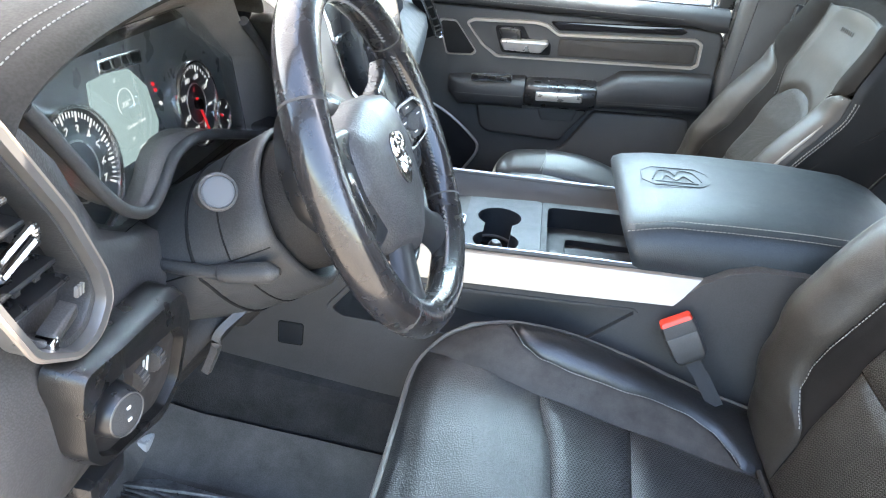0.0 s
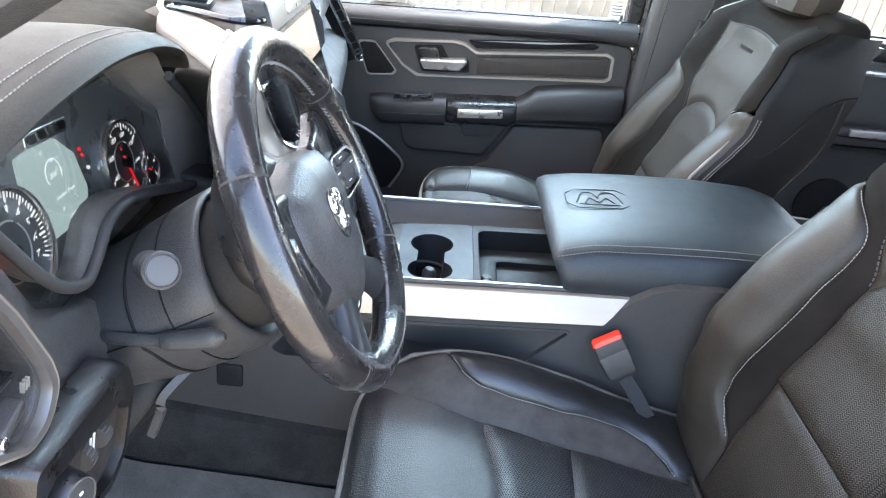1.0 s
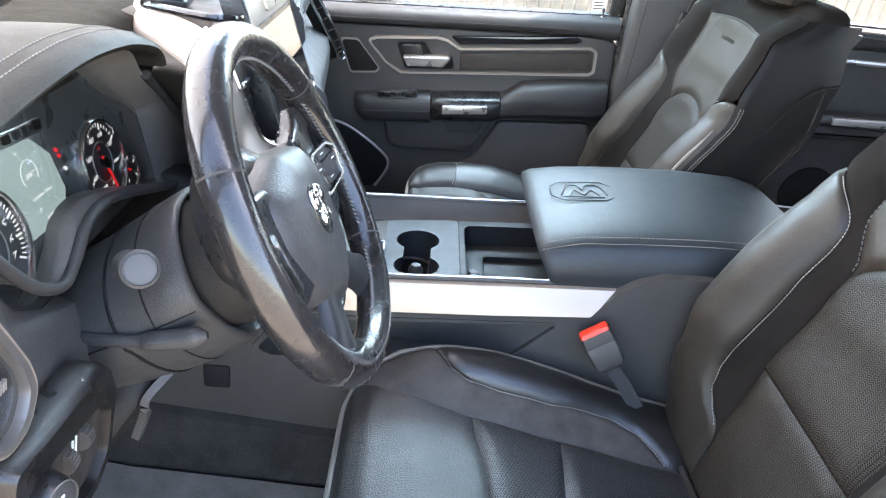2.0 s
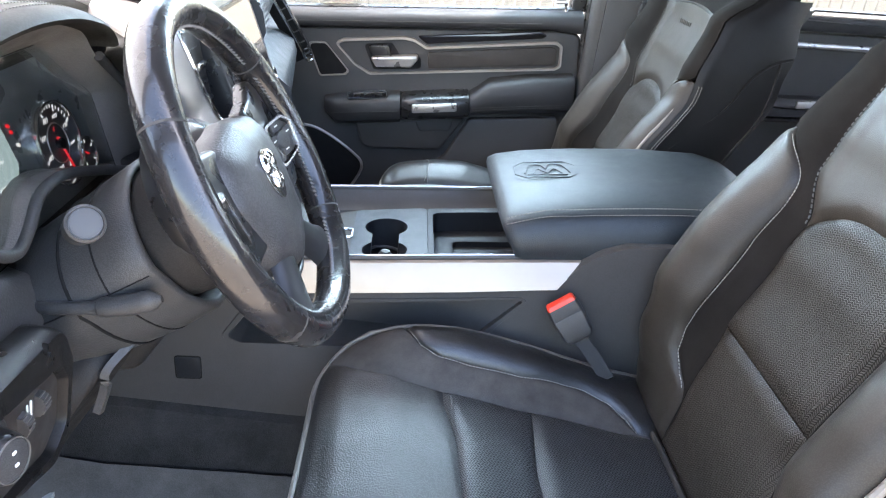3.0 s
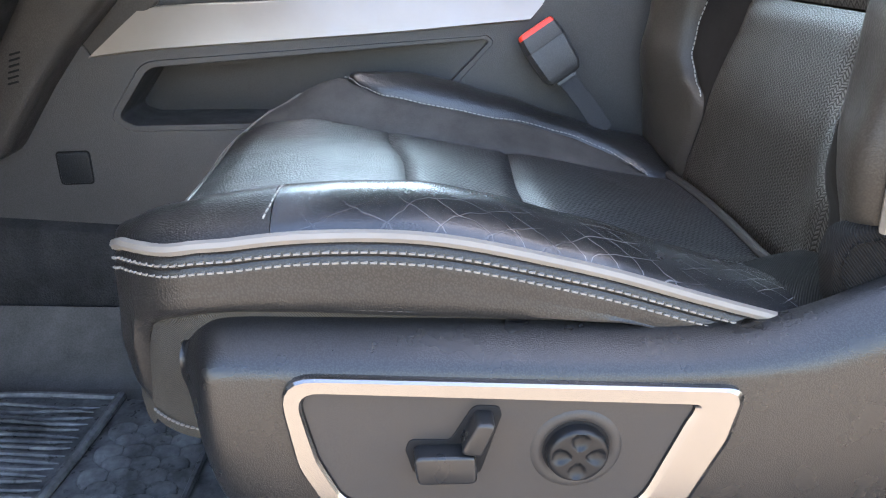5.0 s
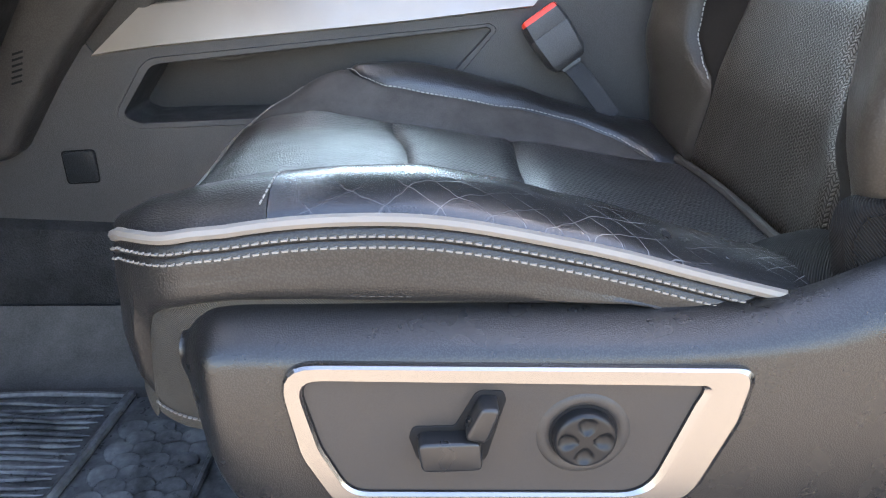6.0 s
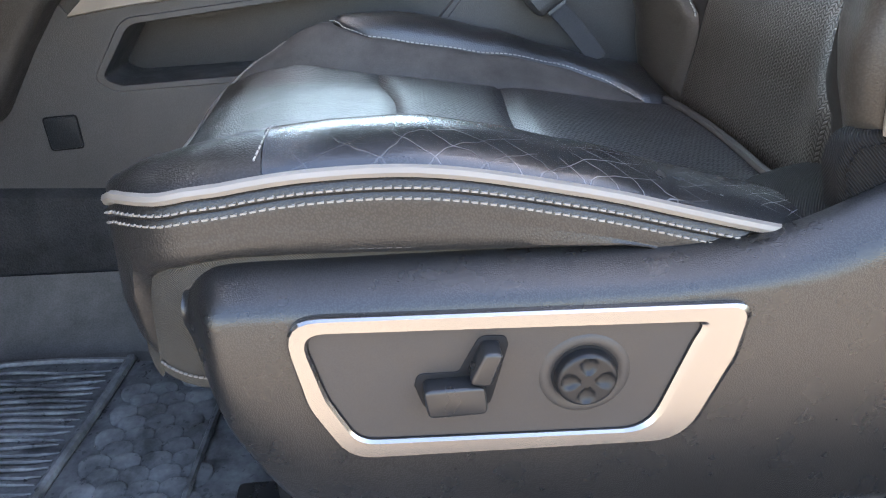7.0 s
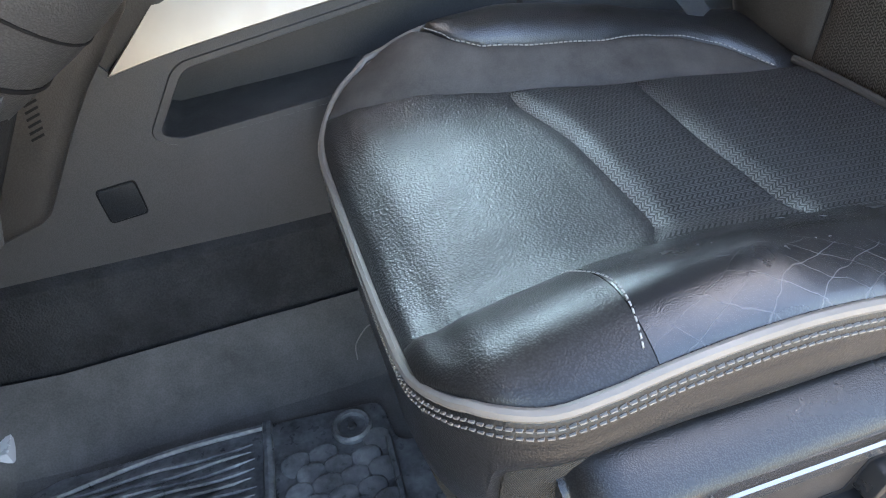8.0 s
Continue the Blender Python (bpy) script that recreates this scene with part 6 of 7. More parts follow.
    a1 = pad("armrest_front", (-0.062, -0.055, -0.03, 0.05, 0.12, 0.149), ((-0.06, -0.118), (0.15, -0.106)), ((-0.062, -0.160), (-0.03, -0.186), (0.15, -0.180)), ((-0.062, 0.030), (-0.04, 0.062), (0.15, 0.066)), DOOR_HIDE, "black leather armrest")
    lp("stitching", stitches([(-0.04, -0.066, -0.150), (0.06, -0.068, -0.147), (0.146, -0.068, -0.144)], (0, -1, 0.2), 0.005, 0.0025, 0.0006), THREAD_DARK, a1)
    hn = pad("grab_handle", (0.151, 0.156, 0.20, 0.30, 0.336, 0.341), ((0.151, -0.112), (0.16, -0.106), (0.34, -0.100)), ((0.151, -0.168), (0.16, -0.174), (0.34, -0.166)), ((0.151, 0.066), (0.16, 0.074), (0.33, 0.076), (0.341, 0.07)), PLASTIC_SMOOTH, "black grab handle")
    lp("handle_insert", slab(rounded([(0.182, -0.124), (0.306, -0.118), (0.306, -0.142), (0.182, -0.148)], 0.004), f, 0.06, 0.078, 0.003), SILVER, hn, "brushed silver handle insert")
    a2 = pad("armrest_rear", (0.343, 0.36, 0.40, 0.50, 0.60, 0.628, 0.634), ((0.343, -0.104), (0.40, -0.068), (0.50, -0.058), (0.634, -0.054)), ((0.343, -0.158), (0.63, -0.150)), ((0.343, 0.066), (0.60, 0.064), (0.634, 0.05)), DOOR_HIDE, "black leather armrest")
    for v in (-0.128, -0.134):
        lp("stitching", stitches([(0.35, -0.068, v - 0.006), (0.48, -0.067, v), (0.61, -0.065, v + 0.004)], (0, -1, 0.2), 0.005, 0.0025, 0.0006), THREAD_DARK, a2)
    sw = lp("window_switch", slab(rounded([(0.005, -0.098), (0.110, -0.092), (0.112, -0.108), (0.006, -0.114)], 0.006), f, 0.03, 0.055, 0.003), GLOSS, root, "black window switch panel")
    lp("switch_rim", ring_band(rounded([(0.002, -0.095), (0.113, -0.089), (0.115, -0.111), (0.003, -0.117)], 0.008), rounded([(0.005, -0.098), (0.110, -0.092), (0.112, -0.108), (0.006, -0.114)], 0.006), f, 0.03, 0.0565, bevel=0.001), CHROME, sw)
    for k in range(3):
        lp("switch", slab(rounded([(0.020 + 0.030 * k, -0.100), (0.040 + 0.030 * k, -0.099), (0.040 + 0.030 * k, -0.107), (0.020 + 0.030 * k, -0.108)], 0.002), f, 0.05, 0.058, 0.001), PLASTIC_SMOOTH, sw)
    # lower storey
    lp("map_pocket", slab(rounded([(0.018, -0.190), (0.036, -0.256), (0.060, -0.268), (0.262, -0.272), (0.330, -0.182), (0.330, -0.172), (0.15, -0.176)], [0.01, 0.02, 0.02, 0.02, 0.02, 0.01, 0.01]), f, 0.0, 0.020, 0.008), PLASTIC_GREY, root, "grey map pocket")
    lp("pocket_tab", slab(rounded([(0.188, -0.178), (0.302, -0.172), (0.290, -0.212), (0.205, -0.216)], 0.012), f, 0.015, 0.0235, 0.003), PLASTIC, root)
    lp("lower_panel", slab(rounded([(0.345, -0.178), (0.60, -0.172), (0.63, -0.30), (0.62, -0.55), (0.05, -0.56), (0.10, -0.40), (0.275, -0.290)], [0.02, 0.02, 0.05, 0.05, 0.03, 0.06, 0.05]), f, 0.0, 0.016, 0.008), PLASTIC_GREY, root, "grey lower door panel")
    spk = rounded([(-0.30, -0.200), (-0.113, -0.203), (-0.05, -0.235), (0.028, -0.300), (0.034, -0.330), (-0.006, -0.395), (-0.30, -0.42)], [0.0, 0.04, 0.05, 0.03, 0.03, 0.04, 0.0], 6)
    lp("speaker_grille", slab(spk, f, 0.0, 0.012, 0.003), DARK, root, "black door speaker grille")
    arc = [Vector((p.x, -0.016, p.y)) for p in catmull([Vector((-0.16, -0.196, 0)), Vector((-0.10, -0.205, 0)), Vector((-0.04, -0.240, 0)), Vector((0.020, -0.292, 0)), Vector((0.034, -0.318, 0)), Vector((0.026, -0.346, 0)), Vector((-0.004, -0.392, 0))], 6)]
    lp("speaker_trim", tube(arc, 0.0040, n=8, up=(0, 1, 0)), FRAME_SILVER, root, "bright speaker trim")
    # window frame and pane
    fr = [(-0.42, 0.115), (0.660, 0.115), (0.690, 0.60), (0.665, 0.72), (0.25, 0.72), (-0.10, 0.62), (-0.42, 0.34)]
    inn = [(-0.36, 0.122), (0.622, 0.122), (0.640, 0.58), (0.61, 0.66), (0.26, 0.66), (-0.06, 0.57), (-0.36, 0.32)]
    lp("window_frame", ring_band([Vector(p) for p in fr], [Vector(p) for p in inn], f, -0.07, -0.02, bevel=0.006), PLASTIC_SMOOTH, root, "black window frame")
    pane = lp("pane", slab([Vector(p) for p in inn], f, -0.050, -0.046), GLASS, root, "lightly tinted window pane")
    pane.visible_shadow = False
    lp("sticker", slab(rounded([(0.575, 0.126), (0.615, 0.126), (0.617, 0.165), (0.577, 0.165)], 0.003), f, -0.0460, -0.0455), PAPER, root, "small white sticker")
    for k in range(4):
        lp("sticker_line", slab([Vector(p) for p in ((0.580, 0.132 + 0.008 * k), (0.608, 0.132 + 0.008 * k), (0.608, 0.1345 + 0.008 * k), (0.580, 0.1345 + 0.008 * k))], f, -0.0455, -0.0452), THREAD_DARK, root)
    lp("seal", tube([(0.653, -0.006, -0.55), (0.655, -0.010, -0.20), (0.654, -0.010, 0.05), (0.662, -0.004, 0.12), (0.69, 0.0, 0.60)], 0.008, n=8, up=(0, 1, 0)), PLASTIC_SMOOTH, root, "black rubber door seal")


passenger_door()


def door_mirror():
    root = thing("door_mirror", "grey painted passenger door mirror outside the window", "wing mirror", (-0.06, 2.16, 0.74))
    rings = []
    for y, k in ((2.20, 0.3), (2.205, 0.75), (2.225, 0.95), (2.27, 1.0), (2.36, 1.0), (2.405, 0.92), (2.42, 0.7)):
        rings.append([Vector((-0.045 + 0.070 * k * math.cos(q), y, 0.800 + 0.112 * k * math.sin(q) * (1.0 if math.sin(q) > 0 else 0.95))) for q in [2 * math.pi * i / 24 for i in range(24)]])
    part("housing", loft(rings), PAINT, root, "silver grey mirror housing", 60)
    part("arm", tube(catmull([(-0.07, 2.08, 0.742), (-0.06, 2.15, 0.742), (-0.05, 2.24, 0.752)], 5), 0.026, n=12, flat=0.7), PLASTIC_SMOOTH, root, "black mirror arm")


door_mirror()


def rear_door():
    root = thing("door_2", "closed rear passenger door with black trim and silver strips", "door", (0, 2.02, 0.60), kind="structure", rot=(0, -3, 0))
    f = framed("xz", (0, 0, 0))
    lp = lambda name, bm, m, label="": part(name, bm, m, root, label, local=True)
    lp("panel", slab(rounded([(0.99, -0.62), (1.98, -0.62), (1.98, 0.13), (0.99, 0.13)], 0.02), f, -0.06, 0.0, 0.006), PLASTIC, "black grained rear door panel")
    lp("sill", slab(rounded([(0.99, 0.135), (1.98, 0.135), (1.98, 0.185), (0.99, 0.185)], 0.01), f, -0.06, 0.02, 0.012), DOOR_HIDE, "padded black sill")
    lp("trim_strip", tube([(1.10, -0.012, 0.120), (1.20, -0.012, 0.118), (1.235, -0.012, 0.098), (1.9, -0.012, 0.094)], 0.008, n=8, up=(0, 1, 0)), SILVER, "satin silver strip")
    lp("armrest", slab(rounded([(1.05, -0.12), (1.9, -0.10), (1.9, -0.03), (1.05, -0.05)], 0.015), f, 0.0, 0.055, 0.02), DOOR_HIDE, "black rear armrest")
    lp("handle_insert", slab(rounded([(1.27, -0.050), (1.50, -0.044), (1.50, -0.064), (1.27, -0.070)], 0.004), f, 0.045, 0.060, 0.003), SILVER, "brushed silver handle insert")
    lp("speaker", lathe(((0.085, 0.0), (0.085, 0.008), (0.078, 0.009), (0.0, 0.006)), (1.30, 0.0, -0.30), (0, -1, 0), 32), DARK, "round rear door speaker")
    fr = [Vector(p) for p in ((0.985, 0.185), (1.95, 0.185), (1.74, 0.78), (0.985, 0.78))]
    inn = [Vector(p) for p in ((1.03, 0.19), (1.88, 0.19), (1.69, 0.73), (1.03, 0.73))]
    lp("window_frame", ring_band(fr, inn, f, -0.07, -0.02, bevel=0.006), PLASTIC_SMOOTH, "black window frame")
    pane = lp("pane", slab(inn, f, -0.050, -0.046), GLASS, "lightly tinted window pane")
    pane.visible_shadow = False


rear_door()


def rear_bench():
    root = thing("rear_bench", "black leather rear bench seat in the back of the cab", "bench seat", (1.5, 1.15, 0.012))
    part("cushion", loft([[Vector((x, y, z)) for x, z in ((1.30, 0.05), (1.26, 0.30), (1.30, 0.38), (1.40, 0.40), (1.76, 0.36), (1.78, 0.05))] for y in (0.32, 0.40, 1.15, 1.90, 1.98)]), LEATHER, root, sharp=60)
    part("backrest", loft([[Vector((x, y, z)) for x, z in ((1.70, 0.34), (1.74, 0.60), (1.82, 0.92), (1.86, 0.94), (1.94, 0.92), (1.90, 0.34))] for y in (0.32, 0.40, 1.15, 1.90, 1.98)]), LEATHER, root, sharp=60)


rear_bench()


def belt():
    root = thing("seat_belt", "black front passenger seat belt with its guide on the pillar", "seat belt", (0.78, 1.95, 0.80))
    part("webbing", loft([[Vector((x - w, y, z)), Vector((x + w, y - 0.004, z)), Vector((x + w, y + 0.0016, z)), Vector((x - w, y + 0.0055, z))] for x, y, z, w in ((0.86, 1.93, 1.22, 0.023), (0.825, 1.925, 1.02, 0.023), (0.79, 1.925, 0.83, 0.018), (0.775, 1.93, 0.78, 0.020), (0.80, 1.95, 0.40, 0.023), (0.80, 1.95, 0.06, 0.023))]), WEBBING, root, "woven black webbing")
    part("tongue", box((0.755, 1.915, 0.765), (0.805, 1.932, 0.835), 0.005), PLASTIC_SMOOTH, root, "black and chrome buckle tongue")
    part("tongue_plate", box((0.765, 1.918, 0.735), (0.79, 1.922, 0.77), 0.002), CHROME, root)


belt()


# ---- dash ----
def dash():
    root = thing("dashboard", "black stitched dashboard with instrument cluster and silver trim", "dashboard", (-0.3, 1.15, 0.5))
    # top pad across the cab
    rows = []
    for y, k in ((0.26, 0.0), (0.30, 0.8), (0.36, 1.0), (0.7, 1.0), (0.95, 1.0), (1.15, 1.0), (1.6, 1.0), (1.97, 1.0), (2.0, 0.8)):
        b = 0.03 * (1 - k)
        rows.append([Vector((x, y, z - b)) for x, z in ((-0.64, 0.790), (-0.52, 0.822), (-0.40, 0.836), (-0.31, 0.838), (-0.27, 0.828), (-0.26, 0.80), (-0.30, 0.74), (-0.64, 0.72))])
    top = part("top_pad", loft(rows), mat("dash_top", (0.024, 0.0215, 0.018), 0.8, grain=0.0006, grain_scale=420, bump=0.16, spec=0.08, kind="noise"), root, "soft black grained dash top", 60)
    # binnacle hood
    arch = catmull([(0, 0.385, 0.795), (0, 0.405, 0.828), (0, 0.46, 0.852), (0, 0.55, 0.868), (0, 0.65, 0.875), (0, 0.737, 0.869), (0, 0.795, 0.857), (0, 0.832, 0.844), (0, 0.850, 0.830), (0, 0.856, 0.818)], 5)
    rings = []
    for i, p in enumerate(arch):
        t = (arch[min(len(arch) - 1, i + 1)] - arch[max(0, i - 1)]).normalized()
        n = Vector((0, -t.z, t.y))
        rings.append([Vector((x, p.y, p.z)) + n * o for x, o in ((-0.36, -0.012), (-0.30, -0.002), (-0.25, 0.004), (-0.215, 0.006), (-0.192, 0.004), (-0.180, -0.001), (-0.175, -0.006), (-0.178, -0.011), (-0.190, -0.0125), (-0.22, -0.016), (-0.27, -0.022), (-0.36, -0.034))])
    hood = part("binnacle_hood", loft(rings), DASH_HIDE, root, "stitched black leather instrument hood", 60)
    for x, o in ((-0.201, 0.0052), (-0.215, 0.0062)):
        path = []
        for i, p in enumerate(arch[3:-10]):
            path.append(Vector((x, p.y, p.z + o)))
        part("stitching", stitches(path, (0.1, 0, 1), 0.0040, 0.0022, 0.0005, lift=0.0002), THREAD, hood)
    # inside of the binnacle: a funnel from the hood to the dials
    outer = catmull([(0, 0.415, 0.828), (0, 0.47, 0.842), (0, 0.56, 0.853), (0, 0.66, 0.858), (0, 0.75, 0.852), (0, 0.82, 0.834), (0, 0.852, 0.800), (0, 0.922, 0.750), (0, 0.983, 0.692), (0, 1.000, 0.645), (0, 0.967, 0.623), (0, 0.900, 0.640), (0, 0.829, 0.664), (0, 0.752, 0.690), (0, 0.700, 0.701), (0, 0.658, 0.696), (0, 0.630, 0.674), (0, 0.600, 0.661), (0, 0.560, 0.679), (0, 0.524, 0.714), (0, 0.490, 0.757), (0, 0.445, 0.812)], 5, True)
    c = Vector((0, 0.69, 0.735))
    rings = []
    for u, w in ((0.0, 0.0), (0.06, 0.10), (0.35, 0.45), (0.7, 0.75), (1.0, 1.0)):
        ring = []
        for p in outer:
            y1, z1 = min(max(p.y, 0.475), 0.880), min(max(p.z, 0.652), 0.812)
            if y1 > 0.80:
                z1 = min(z1, 0.812 - 0.9 * (y1 - 0.80))
            x0, x1 = -0.195 - 0.06 * (p.z - 0.66), -0.234 - 0.25 * (z1 - 0.70)
            ring.append(Vector((x0 + (x1 - x0) * u, p.y + (y1 - p.y) * w, p.z + (z1 - p.z) * w)))
        rings.append(ring)
    surround = part("binnacle", loft(rings, caps=False), BINNACLE, root, "dull black instrument surround, paled in place of missing light")
    surround.data.flip_normals()
    lipline = [Vector((-0.192 - 0.06 * (p.z - 0.66), p.y, p.z)) for p in outer[30:106]]
    part("binnacle_lip", tube(lipline, 0.0062, n=10), PLASTIC_GREY, root, "grey moulded lip")
    # cluster face with dials; tilted back
    cl = part("instrument_panel", slab(rounded([(0.455, 0.640), (0.892, 0.640), (0.892, 0.745), (0.81, 0.822), (0.58, 0.825), (0.455, 0.825)], 0.006), lambda a, b, d=0: Vector((-0.236 - 0.25 * (b - 0.70) + d, a, b)), -0.03, 0.0), CLUSTER, root, "dark instrument cluster, greyed for lens haze")

    def cf(a, b, d=0.0):
        return Vector((-0.236 - 0.25 * (b - 0.70) + d, a, b))

    def dial(cy, cz, r, labels, a0, a1, needle, small=True):
        dl = part("dial", slab(disc_pts(cy, cz, r, 48), cf, 0.0, 0.004), DIAL, cl, "round black dial, greyed for lens haze")
        part("dial_ring", ring_band(disc_pts(cy, cz, r * 1.06, 48), disc_pts(cy, cz, r * 0.98, 48), cf, 0.0, 0.009, bevel=0.002), CHROME, dl, "chrome dial ring")
        n = (len(labels) - 1) * 5
        for k in range(n + 1):
            a = radians(a0 + (a1 - a0) * k / n)
            ln = 0.16 if k % 5 == 0 else 0.09
            d, s = Vector((math.cos(a), math.sin(a))), Vector((-math.sin(a), math.cos(a)))
            w = 0.0011 if k % 5 == 0 else 0.0006
            p0, p1 = Vector((cy, cz)) + d * r * 0.93, Vector((cy, cz)) + d * r * (0.93 - ln)
            part("tick", slab([p0 + s * w, p0 - s * w, p1 - s * w, p1 + s * w], cf, 0.0036, 0.0046), GAUGE_WHITE, dl)
        for k, tx in enumerate(labels):
            a = radians(a0 + (a1 - a0) * k / (len(labels) - 1))
            p = cf(cy + math.cos(a) * r * 0.64, cz + math.sin(a) * r * 0.64, 0.0044)
            words(tx, r * (0.24 if len(tx) < 3 else 0.18), GAUGE_WHITE, dl, Matrix.Translation(p) @ Matrix(((0, 0, 1), (1, 0, 0), (0, 1, 0))).to_4x4(), "numeral", 0.0002)
        part("dial_inner_ring", ring_band(disc_pts(cy, cz, r * 0.50, 40), disc_pts(cy, cz, r * 0.47, 40), cf, 0.0036, 0.0050, bevel=0.0003), SILVER, dl)
        a = radians(needle)
        d, s = Vector((math.cos(a), math.sin(a))), Vector((-math.sin(a), math.cos(a)))
        o = Vector((cy, cz))
        part("needle", slab([o - d * 0.008 + s * 0.0018, o - d * 0.008 - s * 0.0018, o + d * r * 0.80 - s * 0.0008, o + d * r * 0.80 + s * 0.0008], cf, 0.006, 0.008), GAUGE_RED, dl, "red needle")
        part("needle_cap", slab(disc_pts(cy, cz, r * 0.14, 20), cf, 0.004, 0.010, 0.001), DARK, dl)
        return dl
    sp = dial(0.795, 0.706, 0.047, ("0", "20", "40", "60", "80", "100", "120"), 288, 25, 288)
    words("MPH", 0.006, GAUGE_WHITE, sp, Matrix.Translation(cf(0.826, 0.697, 0.0046)) @ Matrix(((0, 0, 1), (1, 0, 0), (0, 1, 0))).to_4x4(), "numeral", 0.0002)
    words("C", 0.007, GAUGE_RED, sp, Matrix.Translation(cf(0.795, 0.722, 0.0046)) @ Matrix(((0, 0, 1), (1, 0, 0), (0, 1, 0))).to_4x4(), "numeral", 0.0002)
    dial(0.5565, 0.710, 0.057, ("0", "1", "2", "3", "4", "5", "6", "7"), 146, -30, 190)
    for cy, cz, a in ((0.850, 0.676, 150), (0.500, 0.676, 30)):
        sub = part("sub_dial", slab(disc_pts(cy, cz, 0.020, 28), cf, 0.002, 0.006), DIAL, cl, "small fuel dial")
        part("dial_ring", ring_band(disc_pts(cy, cz, 0.0215, 28), disc_pts(cy, cz, 0.0195, 28), cf, 0.002, 0.0085, bevel=0.001), CHROME, sub)
        for k in range(5):
            q = radians(-40 + 65 * k)
            d, s = Vector((math.cos(q), math.sin(q))), Vector((-math.sin(q), math.cos(q)))
            p = Vector((cy, cz))
            part("tick", slab([p + d * 0.018 + s * 0.0008, p + d * 0.018 - s * 0.0008, p + d * 0.0135 - s * 0.0008, p + d * 0.0135 + s * 0.0008], cf, 0.0055, 0.0066), GAUGE_WHITE, sub)
        d = Vector((math.cos(radians(a)), math.sin(radians(a))))
        s = Vector((-d.y, d.x))
        p = Vector((cy, cz))
        part("needle", slab([p + s * 0.0012, p - s * 0.0012, p + d * 0.014 - s * 0.0006, p + d * 0.014 + s * 0.0006], cf, 0.0062, 0.0076), GAUGE_RED, sub)
    lens = part("lens", slab(rounded([(0.460, 0.645), (0.888, 0.645), (0.888, 0.742), (0.808, 0.817), (0.58, 0.820), (0.460, 0.820)], 0.006), cf, 0.016, 0.018), LENS, cl, "clear instrument lens")
    lens.visible_shadow = False
    # display between the dials
    dsp = part("display", slab(rounded([(0.612, 0.690), (0.690, 0.688), (0.706, 0.711), (0.700, 0.750), (0.676, 0.773), (0.637, 0.777), (0.606, 0.776), (0.598, 0.74)], 0.006), cf, 0.0, 0.003), LCD, cl, "lit pale blue display")
    T = Matrix(((0, 0, 1), (1, 0, 0), (0, 1, 0))).to_4x4()
    words("206°", 0.0085, LCD_INK, dsp, Matrix.Translation(cf(0.655, 0.744, 0.0036)) @ T, "readout", 0.0002)
    words("Coolant Temp", 0.0062, LCD_INK, dsp, Matrix.Translation(cf(0.664, 0.722, 0.0036)) @ T, "readout", 0.0002)
    words("P", 0.0072, LCD_INK, dsp, Matrix.Translation(cf(0.652, 0.709, 0.0036)) @ T, "readout", 0.0002)
    words("073873", 0.0055, LCD_INK, dsp, Matrix.Translation(cf(0.666, 0.698, 0.0036)) @ T, "readout", 0.0002)
    words("U", 0.006, LCD_INK, dsp, Matrix.Translation(cf(0.645, 0.769, 0.0036)) @ T, "readout", 0.0002)
    part("readout_arc", tube([cf(0.655 + 0.014 * math.cos(t), 0.745 + 0.014 * math.sin(t), 0.0034) for t in [radians(-30 + 240 * k / 24) for k in range(25)]], 0.0006, n=5), LCD_INK, dsp)
    bd = part("badge", slab(rounded([(0.624, 0.779), (0.700, 0.774), (0.704, 0.788), (0.626, 0.793)], 0.004), cf, 0.0, 0.005, 0.001), CHROME, cl, "chrome strip badge")
    for k, y in enumerate((0.637, 0.655, 0.673, 0.691)):
        part("badge_bar", slab(rounded([(y - 0.006, 0.7820 - 0.001 * k), (y + 0.006, 0.7812 - 0.001 * k), (y + 0.006, 0.7892 - 0.001 * k), (y - 0.006, 0.7900 - 0.001 * k)], 0.002), cf, 0.004, 0.0062), DARK, bd)
    for y, z, m in ((0.716, 0.748, GAUGE_RED), (0.718, 0.741, GAUGE_RED), (0.722, 0.726, GAUGE_WHITE)):
        part("telltale", slab(disc_pts(y, z, 0.0022, 10), cf, 0.0, 0.002), m, cl)
    # body of the dash below and beside the cluster
    rows = []
    for y in (0.27, 0.30, 0.36, 0.40, 0.43, 0.46, 0.50, 0.54, 0.58, 0.62, 0.66):
        e = 0.05 * sstep(0.31, 0.26, y)
        s = 0.035 * sstep(0.46, 0.56, y)
        roof_z = lerp(((0.40, 0.842), (0.44, 0.790), (0.50, 0.712), (0.55, 0.664), (0.60, 0.634), (0.66, 0.62)), y)
        rows.append([Vector((x - e - s * k, y, min(z, roof_z))) for x, z, k in ((-0.215, 0.842, 1), (-0.200, 0.832, 1), (-0.192, 0.80, 1), (-0.186, 0.74, 1), (-0.178, 0.665, 1.0), (-0.168, 0.640, 0.6), (-0.160, 0.60, 0.2), (-0.158, 0.52, 0), (-0.175, 0.47, 0), (-0.23, 0.44, 0), (-0.40, 0.44, 0), (-0.40, 0.80, 0))])
    body = part("driver_fascia", loft(rows), FASCIA, root, "black driver's side fascia", 60)
    # padded switch panel
    sf = lambda a, b, d=0.0: Vector((-0.158 + 0.10 * (b - 0.58) + d, a, b))
    po = rounded([(0.376, 0.642), (0.430, 0.632), (0.546, 0.622), (0.570, 0.570), (0.563, 0.487), (0.532, 0.463), (0.412, 0.510), (0.386, 0.545), (0.376, 0.614)], [0.02, 0.1, 0.03, 0.03, 0.03, 0.03, 0.04, 0.04, 0.04], 5)
